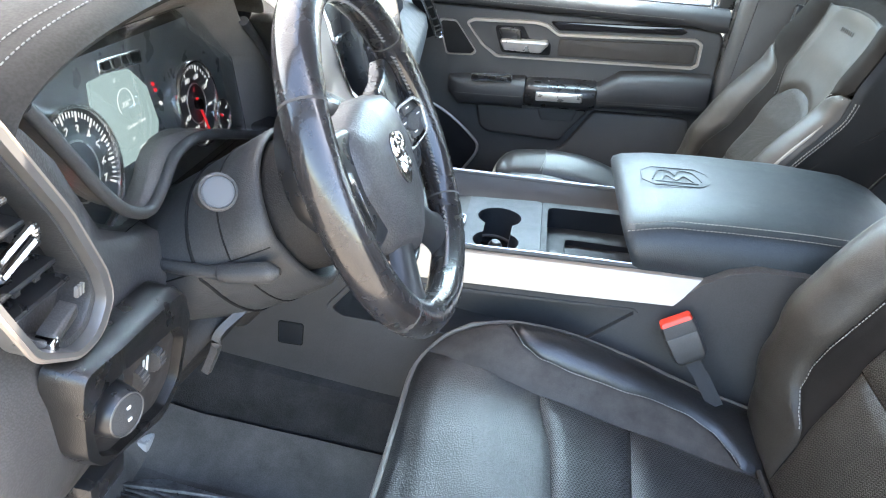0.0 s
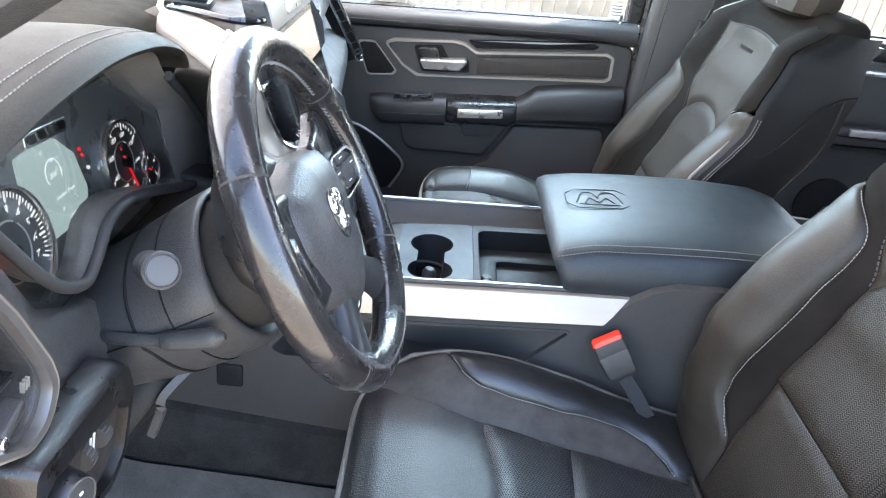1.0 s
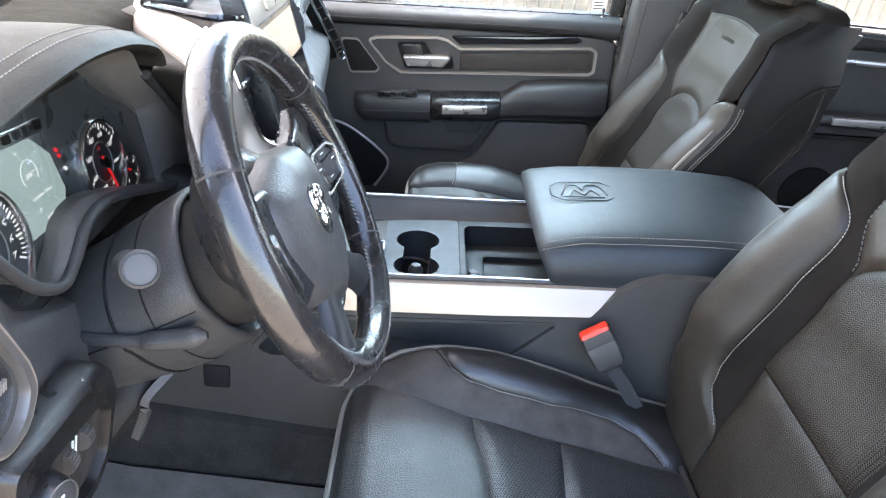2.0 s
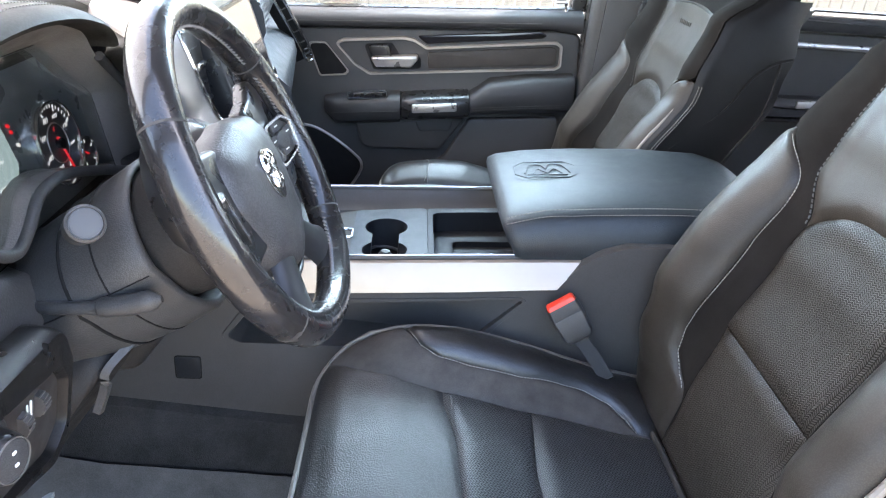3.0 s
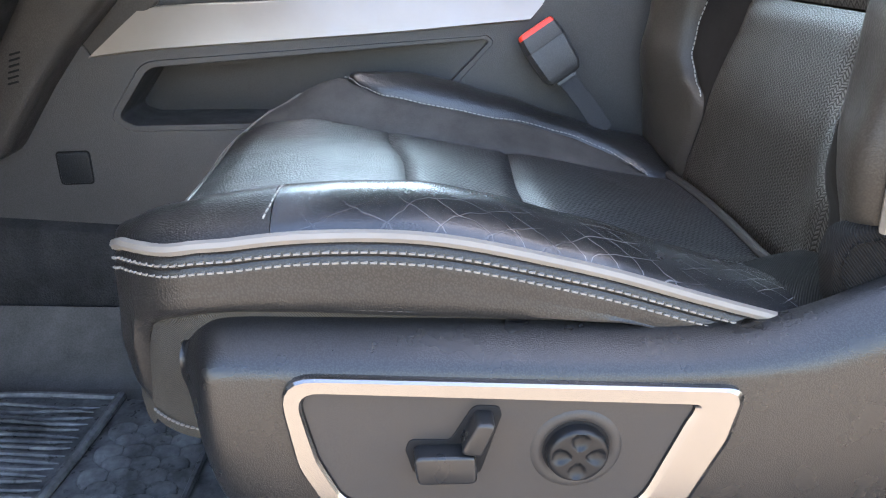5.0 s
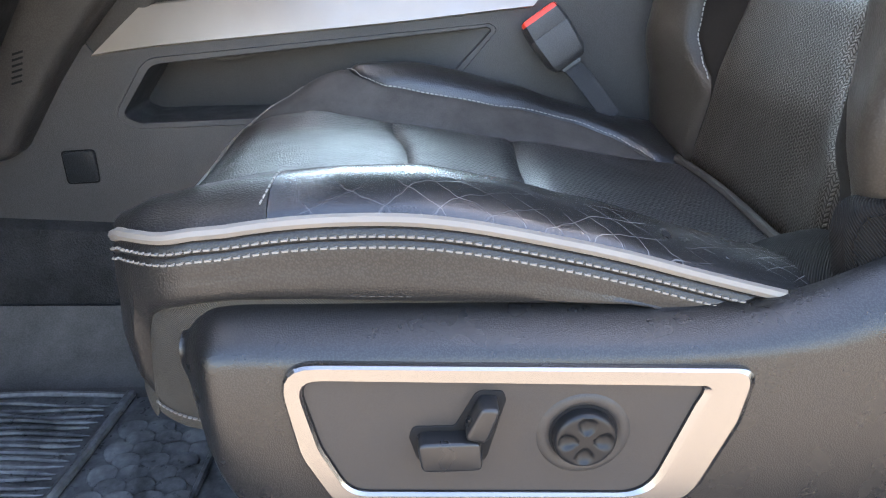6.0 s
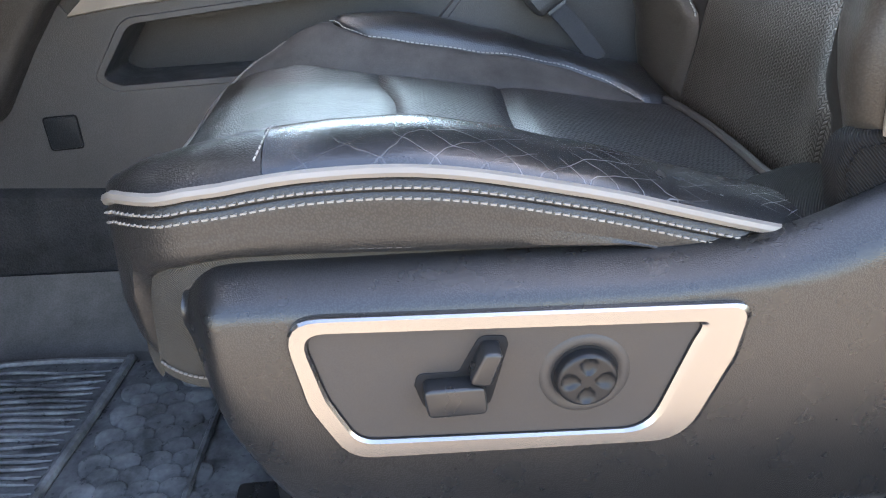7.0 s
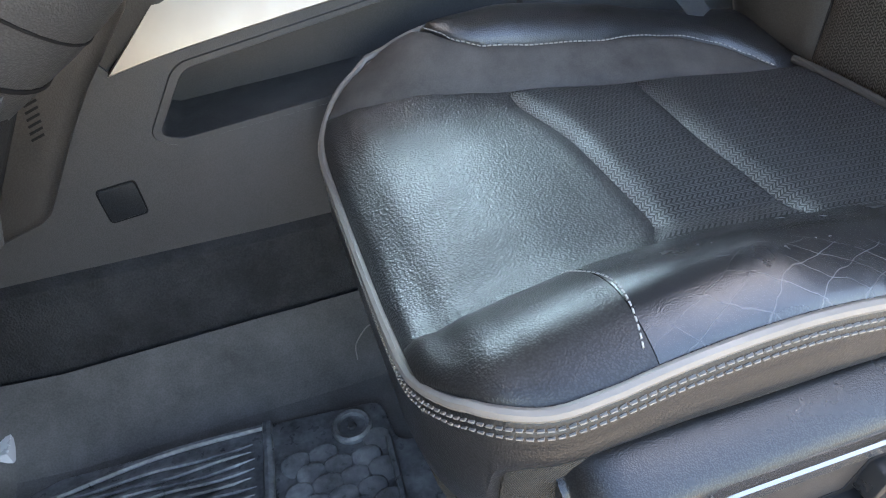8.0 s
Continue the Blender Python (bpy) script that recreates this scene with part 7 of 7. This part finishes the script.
    pi = rounded([(0.402, 0.598), (0.440, 0.594), (0.543, 0.570), (0.556, 0.548), (0.552, 0.500), (0.525, 0.484), (0.440, 0.502), (0.410, 0.528), (0.398, 0.560)], [0.012, 0.06, 0.018, 0.018, 0.02, 0.02, 0.03, 0.03, 0.03], 5)
    pn = part("switch_panel", ring_band(po, pi, sf, -0.01, 0.024, bevel=0.010), SHIELD, root, "black padded switch surround", 60)
    part("switch_plate", slab(pi, sf, -0.005, 0.014), PLATE, pn, "black headlamp switch plate")
    kc = (0.425, 0.569)
    part("knob_base", slab(disc_pts(*kc, 0.0310, 32), sf, 0.008, 0.017, 0.002), PLASTIC, pn)
    ax = Vector((0.93, -0.20, 0.06)).normalized()
    side = Vector((0, 0, 1)).cross(ax).normalized()
    tall = ax.cross(side)
    kf = lambda a, b, d=0.0: sf(*kc, 0.015) + side * a + tall * b + ax * d
    lk = part("headlamp_knob", lathe(((0.0240, -0.012), (0.0240, 0.004), (0.0222, 0.016), (0.0205, 0.0225), (0.0195, 0.0238), (0.0, 0.0238)), kf(0, 0), ax, 36), PLASTIC_SMOOTH, pn, "black headlamp knob with a silver ring")
    part("knob_ring", ring_band(disc_pts(0, 0, 0.0196, 32), disc_pts(0, 0, 0.0184, 32), kf, 0.021, 0.0250, bevel=0.0005), VENT_SILVER, lk)
    part("knob_face", slab(disc_pts(0, 0, 0.0182, 32), kf, 0.021, 0.0245, 0.001), PLASTIC, lk)
    for dy, dz in ((0.002, 0.006), (0.002, -0.006)):
        part("knob_mark", slab(rounded([(dy - 0.0022, dz - 0.0014), (dy + 0.0022, dz - 0.0014), (dy + 0.0022, dz + 0.0014), (dy - 0.0022, dz + 0.0014)], 0.0008), kf, 0.0240, 0.0251), PAPER, lk)
    for k in range(5):
        a = radians(150 - 28 * k)
        p = Vector(kc) + Vector((math.cos(a), math.sin(a))) * 0.0365
        part("switch_mark", slab(disc_pts(p.x, p.y, 0.0028, 8), sf, 0.0135, 0.0155), PAPER, pn)
    for k, y in enumerate((0.481, 0.513)):
        wheel = part("dimmer_wheel", loft([[sf(y + w, 0.553 + 0.0125 * math.cos(t), 0.012 + 0.0125 * math.sin(t)) for t in [math.pi * q / 14 for q in range(15)]] for w in (-0.0055, -0.0048, 0.0048, 0.0055)]), PLASTIC_GREY, pn, "ribbed grey thumb wheel")
        for q in range(7):
            t = math.pi * (0.18 + 0.64 * q / 6)
            part("wheel_groove", box(sf(y, 0.553 + 0.0127 * math.cos(t), 0.012 + 0.0127 * math.sin(t)) - Vector((0.0006, 0.0053, 0.0006)), sf(y, 0.553 + 0.0127 * math.cos(t), 0.012 + 0.0127 * math.sin(t)) + Vector((0.0006, 0.0053, 0.0006))), VENT_SILVER, wheel)
    for y in (0.4935, 0.5005):
        part("panel_mark", slab(rounded([(y - 0.0014, 0.538), (y + 0.0014, 0.538), (y + 0.0014, 0.566), (y - 0.0014, 0.566)], 0.001), sf, 0.0135, 0.0150), PAPER, pn)
    # air vent with bright frame
    vf = lambda a, b, d=0.0: Vector((-0.158 - 0.05 * (b - 0.68) + d, a, b))
    vo = rounded([(0.300, 0.900), (0.354, 0.842), (0.412, 0.755), (0.444, 0.690), (0.450, 0.664), (0.430, 0.640), (0.400, 0.639), (0.354, 0.668), (0.310, 0.76)], [0.02, 0.10, 0.20, 0.03, 0.02, 0.03, 0.03, 0.04, 0.04], 5)
    vc = Vector((0.372, 0.740))
    vi = rounded([(0.302, 0.890), (0.347, 0.838), (0.402, 0.756), (0.433, 0.692), (0.438, 0.668), (0.422, 0.648), (0.396, 0.647), (0.358, 0.674), (0.316, 0.760)], [0.018, 0.10, 0.20, 0.03, 0.016, 0.024, 0.024, 0.03, 0.04], 5)
    vent = part("air_vent", ring_band(vo, vi, vf, -0.01, 0.014, bevel=0.006), VENT_SILVER, root, "side air vent with satin silver frame")
    part("vent_edge", tube([vf(p.x, p.y, 0.011) for p in vo], 0.0030, closed=True, n=8, up=(1, 0, 0)), SILVER_MATT, vent, "bright outer edge")
    part("vent_back", slab(vi, vf, -0.03, -0.022), DARK, vent)
    inner2 = [vc + (p - vc) * 0.90 for p in vi]
    part("vent_surround", ring_band(vi, inner2, vf, -0.02, 0.006, bevel=0.003), PLASTIC, vent)
    for k in range(7):
        z = 0.700 + 0.021 * k
        y0, y1 = 0.352 - 0.45 * max(0, z - 0.70), 0.412 - 0.58 * max(0, z - 0.70)
        part("vane", loft([[vf(y, z + dz, d) for d, dz in ((-0.018, -0.002), (0.003, -0.0025), (0.004, 0.0), (0.003, 0.002), (-0.018, 0.002))] for y in (y0, (y0 + y1) / 2, y1)]), PLASTIC_SMOOTH, vent)
        if k < 6:
            for y in (y0 + 0.018, y0 + 0.040):
                part("vane_link", box(vf(y - 0.003, z + 0.006, -0.018), vf(y + 0.003, z + 0.016, -0.006)), PLASTIC_GREY, vent)
    part("vent_tab", tube(rounded_loop_yz(vf, 0.356, 0.752, 0.040, 0.011), 0.003, closed=True, n=6), CHROME, vent, "chrome vent tab")
    wl = part("vent_wheel", slab(rounded([(0.378, 0.672), (0.410, 0.682), (0.409, 0.671), (0.377, 0.660)], 0.005), vf, -0.004, 0.010, 0.003), PLASTIC_GREY, vent, "ribbed vent wheel")
    part("wheel_edge", slab(rounded([(0.372, 0.668), (0.382, 0.671), (0.381, 0.660), (0.371, 0.656)], 0.003), vf, -0.004, 0.012, 0.003), CHROME, wl)
    for k in range(3):
        part("vent_mark", slab(rounded([(0.413 + 0.0035 * k, 0.682), (0.415 + 0.0035 * k, 0.682), (0.417 + 0.0035 * k, 0.690), (0.415 + 0.0035 * k, 0.690)], 0.0005), vf, 0.004, 0.0070), THREAD, vent)
    # knee panel running under the column
    rows = []
    for y, dx, dz in ((0.60, -0.012, -0.01), (0.63, 0.004, 0.008), (0.66, 0.024, 0.022), (0.75, 0.012, 0.01), (0.88, 0.0, 0.0), (0.935, -0.04, -0.01)):
        rows.append([Vector((x + dx, y, z + dz)) for x, z in ((-0.145, 0.530), (-0.128, 0.524), (-0.126, 0.515), (-0.140, 0.49), (-0.17, 0.44), (-0.215, 0.37), (-0.25, 0.31), (-0.30, 0.27), (-0.40, 0.27), (-0.40, 0.53))])
    part("knee_panel", loft(rows), KNEE, root, "black knee panel below the column", 60)
    part("knee_edge", tube(catmull([(-0.134, 0.606, 0.470), (-0.126, 0.612, 0.500), (-0.124, 0.614, 0.520), (-0.106, 0.636, 0.541), (-0.084, 0.662, 0.560), (-0.09, 0.74, 0.548)], 6), 0.0062, n=4), PLASTIC_GREY, root, "grey panel edge")
    part("hood_release", box((-0.20, 0.43, 0.425), (-0.165, 0.49, 0.455), 0.006), PLASTIC_SMOOTH, root)
    for k in range(2):
        part("release_mark", slab(disc_pts(0.452 + 0.012 * k, 0.475 + 0.012 * k, 0.003, 8), sf, 0.003, 0.006), THREAD, root)
    # end cheek of the knee panel with small louvres
    ch = framed("xz", (0, 0.942, 0))
    cheek = part("end_cheek", slab(rounded([(-0.048, 0.530), (-0.062, 0.490), (-0.118, 0.428), (-0.150, 0.385), (-0.206, 0.300), (-0.26, 0.285), (-0.45, 0.285), (-0.45, 0.66), (-0.10, 0.64)], [0.02, 0.02, 0.03, 0.05, 0.03, 0.02, 0, 0, 0.02]), ch, -0.02, 0.03, 0.014), PLASTIC_BROWN, root, "dark plastic cheek with louvres")
    for k in range(6):
        part("louvre", slab([Vector(p) for p in ((-0.176 - 0.0015 * k, 0.428 - 0.0068 * k), (-0.163 - 0.0015 * k, 0.432 - 0.0068 * k), (-0.163 - 0.0015 * k, 0.4295 - 0.0068 * k), (-0.176 - 0.0015 * k, 0.4255 - 0.0068 * k))], ch, 0.029, 0.0308), DARK, cheek)
    return root


def rounded_loop_yz(f, cy, cz, w, h):
    return [f(p.x, p.y, 0.010) for p in rounded([(cy - w / 2, cz - h / 2 - 0.006), (cy + w / 2, cz - h / 2 + 0.006), (cy + w / 2, cz + h / 2 + 0.006), (cy - w / 2, cz + h / 2 - 0.006)], 0.005, 4)]


dash()


def centre_stack():
    root = thing("center_stack", "centre stack with touch screen, air vents and silver surround", "dash console", (-0.15, 1.12, 0.5))
    # pod top
    rows = []
    for y, k, near in ((0.885, 0.0, -0.135), (0.90, 0.7, -0.14), (0.93, 1.0, -0.145), (0.99, 1.0, -0.16), (1.015, 1.0, -0.40), (1.12, 1.0, -0.40), (1.30, 1.0, -0.40), (1.34, 0.6, -0.40)):
        rows.append([Vector((max(near, x) - 0.02 * (1 - k), y, z - 0.02 * (1 - k))) for x, z in ((-0.34, 0.815), (-0.30, 0.832), (-0.22, 0.842), (-0.155, 0.842), (-0.128, 0.832), (-0.118, 0.81), (-0.095, 0.70), (-0.085, 0.60), (-0.15, 0.52), (-0.34, 0.52))])
    part("pod", loft(rows), PLASTIC_BROWN, root, "black padded centre pod", 55)
    # silver frame along the driver's side of the pod
    inner_edge = catmull([(-0.300, 1.120, 0.838), (-0.262, 1.010, 0.842), (-0.222, 0.975, 0.848), (-0.188, 0.945, 0.850), (-0.150, 0.910, 0.848), (-0.124, 0.896, 0.830), (-0.100, 0.893, 0.780), (-0.086, 0.900, 0.744), (-0.070, 0.905, 0.717), (-0.050, 0.930, 0.703), (-0.035, 0.950, 0.700)], 6)
    outer_edge = catmull([(-0.330, 1.110, 0.820), (-0.276, 1.005, 0.818), (-0.218, 0.938, 0.820), (-0.182, 0.892, 0.820), (-0.148, 0.850, 0.818), (-0.128, 0.842, 0.800), (-0.108, 0.850, 0.752), (-0.094, 0.858, 0.715), (-0.074, 0.868, 0.688), (-0.048, 0.905, 0.672), (-0.034, 0.940, 0.668)], 6)
    rings = []
    for p, q in zip(inner_edge, outer_edge):
        face = Vector((0.35, -0.35, 0.6)).normalized()
        rings.append([p - face * 0.010, p + face * 0.001, p.lerp(q, 0.08) + face * 0.0035, p.lerp(q, 0.5) + face * 0.004, p.lerp(q, 0.94) + face * 0.002, q, q - face * 0.012])
    part("frame", loft(rings), FRAME_SILVER, root, "wide satin silver frame", 50)
    # hide-covered flank between the frame and the instrument hood
    lip = catmull([(-0.350, 1.06, 0.822), (-0.290, 0.985, 0.818), (-0.235, 0.930, 0.812), (-0.200, 0.875, 0.806), (-0.197, 0.862, 0.798), (-0.196, 0.900, 0.768), (-0.194, 0.948, 0.728), (-0.192, 0.983, 0.694), (-0.190, 1.000, 0.650), (-0.186, 0.985, 0.620), (-0.18, 0.98, 0.58)], 6)
    part("flank", loft([[q - Vector((0.002, 0.0, 0.004)), q.lerp(p, 0.35) + Vector((-0.006, -0.006, 0.0)), q.lerp(p, 0.7) + Vector((-0.006, -0.004, 0.0)), p, p + Vector((-0.004, 0.02, -0.004)), q + Vector((-0.004, 0.03, -0.006))] for p, q in zip(lip, outer_edge)]), DASH_HIDE, root, "black hide flank with seams", 60)
    part("frame_edge", tube([p + Vector((0.002, 0.001, 0.002)) for p in inner_edge[24:]], 0.0026, n=6), CHROME, root, "bright inner edge")
    # gloss edge and upper tray
    part("tray_edge", tube(catmull([(-0.250, 1.00, 0.848), (-0.200, 0.958, 0.856), (-0.150, 0.94, 0.858), (-0.125, 0.965, 0.856), (-0.12, 1.03, 0.852)], 6), 0.005, n=8), GLOSS, root)
    # screen and bezel on the rear face
    sc = lambda b, z, d=0.0: Vector((-0.088 - 0.36 * (z - 0.75) + d, b, z))
    bez = rounded([(0.985, 0.878), (1.245, 0.878), (1.255, 0.640), (0.975, 0.640)], 0.014)
    ins = rounded([(1.000, 0.838), (1.230, 0.838), (1.236, 0.664), (0.994, 0.664)], 0.008)
    scr = part("touch_screen", slab(bez, sc, -0.02, 0.012, 0.004), PLASTIC_SMOOTH, root, "large touch screen in a silver surround")
    part("bezel_top", slab(rounded([(0.992, 0.875), (1.242, 0.875), (1.246, 0.840), (0.990, 0.840)], [0.010, 0.010, 0.003, 0.003]), sc, 0.0, 0.0138, 0.001), FRAME_SILVER, scr, "satin silver upper bezel")
    part("screen_glass", slab(ins, sc, 0.0, 0.0135), GLOSS, scr, "dark glass screen")
    part("screen_page", slab([Vector(p) for p in ((1.004, 0.832), (1.226, 0.832), (1.228, 0.770), (1.002, 0.770))], sc, 0.0, 0.0140), SCREEN_LIT, scr, "lit upper half of the screen")
    for k, (y, z) in enumerate(((1.03, 0.75), (1.07, 0.75), (1.11, 0.75), (1.05, 0.765))):
        part("icon", slab([Vector(p) for p in ((y, z), (y + 0.022, z), (y + 0.022, z + 0.012), (y, z + 0.012))], sc, 0.0, 0.0142), GAUGE_RED, scr)
    bd = part("badge_plate", slab(rounded([(1.075, 0.848), (1.160, 0.848), (1.160, 0.868), (1.075, 0.868)], 0.005), sc, 0.0, 0.018, 0.003), SILVER, scr)
    # vents on the driver's side of the screen
    vf = lambda b, z, d=0.0: Vector((-0.104 - 0.32 * (z - 0.75) + d, b, z))
    vent = part("air_vent", slab(rounded([(0.900, 0.835), (0.968, 0.842), (0.968, 0.655), (0.906, 0.650)], 0.01), vf, -0.02, -0.010), DARK, root, "centre air vent with black vanes")
    for k in range(8):
        z = 0.668 + 0.022 * k
        part("vane", loft([[vf(y, z + dz, d) for d, dz in ((-0.012, -0.003), (0.003, -0.002), (0.0045, 0.0005), (0.003, 0.003), (-0.012, 0.003))] for y in (0.906, 0.94, 0.966)]), PLASTIC_SMOOTH, vent)
    part("vent_tab", box(vf(0.925, 0.775, 0.002), vf(0.960, 0.785, 0.014), 0.003), CHROME, vent)
    part("vent_wheel", slab(rounded([(0.922, 0.690), (0.955, 0.692), (0.955, 0.704), (0.922, 0.702)], 0.004), vf, 0.01, 0.024, 0.003), PLASTIC, vent)
    # knobs and switch rows below
    low = part("control_panel", slab(rounded([(0.985, 0.632), (1.25, 0.632), (1.25, 0.560), (0.99, 0.560)], 0.01), lambda b, z, d=0.0: Vector((-0.080 + d, b, z)), -0.03, 0.0, 0.003), GLOSS, root, "gloss black switch panel")
    for y in (1.02, 1.22):
        part("dial_knob", lathe(((0.020, 0.0), (0.020, 0.010), (0.018, 0.020), (0.015, 0.022), (0.0, 0.022)), (-0.080, y, 0.600), (1, 0, 0.15), 28), CHROME, low, "chrome rotary knob")
    part("dial_knob", lathe(((0.020, -0.02), (0.020, 0.010), (0.018, 0.018), (0.015, 0.019), (0.013, 0.015), (0.0, 0.015)), (-0.085, 1.285, 0.690), (1, -0.1, 0.15), 28), CHROME, root, "chrome rotary knob")
    kb = part("shift_dial", lathe(((0.019, -0.01), (0.019, 0.010), (0.0175, 0.016), (0.015, 0.020), (0.013, 0.018), (0.0, 0.018)), (-0.045, 0.945, 0.708), (1, -0.25, 0.25), 32), CHROME, root, "chrome rotary shift dial")
    part("dial_cap", lathe(((0.0125, 0.019), (0.012, 0.0225), (0.0, 0.023)), (-0.045, 0.945, 0.708), (1, -0.25, 0.25), 24), GLOSS, kb)
    for k in range(9):
        part("trim_line", tube([(-0.070 + 0.0, 0.99 + 0.03 * k, 0.648), (-0.070, 1.01 + 0.03 * k, 0.648)], 0.003, n=6), CHROME, root)
    # passenger's side of the dash
    dash_p = thing("passenger_dash", "black padded passenger side of the dash with silver-edged vent", "dashboard", (-0.1, 1.65, 0.5))
    rows = []
    for y, e in ((1.30, 0.02), (1.345, 0.0), (1.45, -0.012), (1.65, -0.03), (1.85, -0.055), (1.96, -0.085)):
        rows.append([Vector((x + e, y, z)) for x, z in ((-0.30, 0.845), (-0.20, 0.848), (-0.135, 0.835), (-0.112, 0.80), (-0.106, 0.765), (-0.118, 0.735), (-0.128, 0.715), (-0.100, 0.700), (-0.062, 0.672), (-0.054, 0.640), (-0.062, 0.56), (-0.11, 0.46), (-0.16, 0.40), (-0.34, 0.40), (-0.36, 0.80))])
    part("fascia", loft(rows), mat("fascia_pad", (0.038, 0.043, 0.050), 0.46, grain=0.0005, grain_scale=520, bump=0.3), dash_p, "blue-black padded fascia", 60)
    # upright vent with a bright frame
    lo_e = catmull([(-0.160, 1.56, 0.835), (-0.140, 1.63, 0.785), (-0.118, 1.72, 0.715), (-0.092, 1.79, 0.645), (-0.084, 1.81, 0.618)], 5)
    hi_e = [p + Vector((0.014, 0.020, 0.006)) for p in lo_e]
    vent = part("side_vent", loft([[p, q, q + Vector((-0.02, 0, -0.012)), p + Vector((-0.02, 0, -0.012))] for p, q in zip(lo_e, hi_e)]), DARK, dash_p, "dark vent opening")
    part("trim", tube(lo_e + [lo_e[-1].lerp(hi_e[-1], 0.35) + Vector((0.003, 0.004, -0.010)), lo_e[-1].lerp(hi_e[-1], 0.75) + Vector((0.003, 0.004, -0.008))] + hi_e[::-1], 0.0042, n=8), CHROME, vent, "bright vent trim")
    for k in range(9):
        p, q = lo_e[2 + 2 * k], hi_e[2 + 2 * k]
        part("vane", tube([p + Vector((0.0, 0.002, 0.003)), q + Vector((0.0, -0.002, 0.003))], 0.0026, n=6), PLASTIC_GREY, vent)
    # pleats pressed into the pad
    for k in range(6):
        z = 0.752 + 0.010 * k
        part("pleat", tube(catmull([(-0.104 - 0.002 * k, 1.37, z), (-0.116 - 0.002 * k, 1.45, z - 0.002), (-0.128 - 0.002 * k, 1.56, z - 0.008)], 5), 0.0036, n=6), bpy.data.materials["fascia_pad"], dash_p)


centre_stack()


def dash_box():
    root = thing("phone_cradle", "small black plastic device cradle on the dash pod", "cradle", (-0.235, 1.035, 0.846))
    m = pose(-0.235, 1.035, 0.846, 0, 0, 8)
    for lo, hi, b in (((-0.030, -0.026, 0.0), (0.030, 0.026, 0.012), 0.003), ((-0.022, -0.030, 0.012), (0.026, 0.022, 0.022), 0.003), ((-0.030, -0.008, 0.020), (-0.012, 0.024, 0.030), 0.002)):
        bm = box(lo, hi, b)
        bm.transform(m)
        part("shell", bm, PLASTIC_SMOOTH, root)
    o = thing("key_fob", "black plastic key fob lying on the dash", "key fob", (-0.27, 1.17, 0.846))
    bm = box((-0.030, -0.018, 0.0), (0.030, 0.018, 0.014), 0.005)
    bm.transform(pose(-0.235, 1.150, 0.846, 0, 0, 25))
    part("shell", bm, PLASTIC_SMOOTH, o)


dash_box()
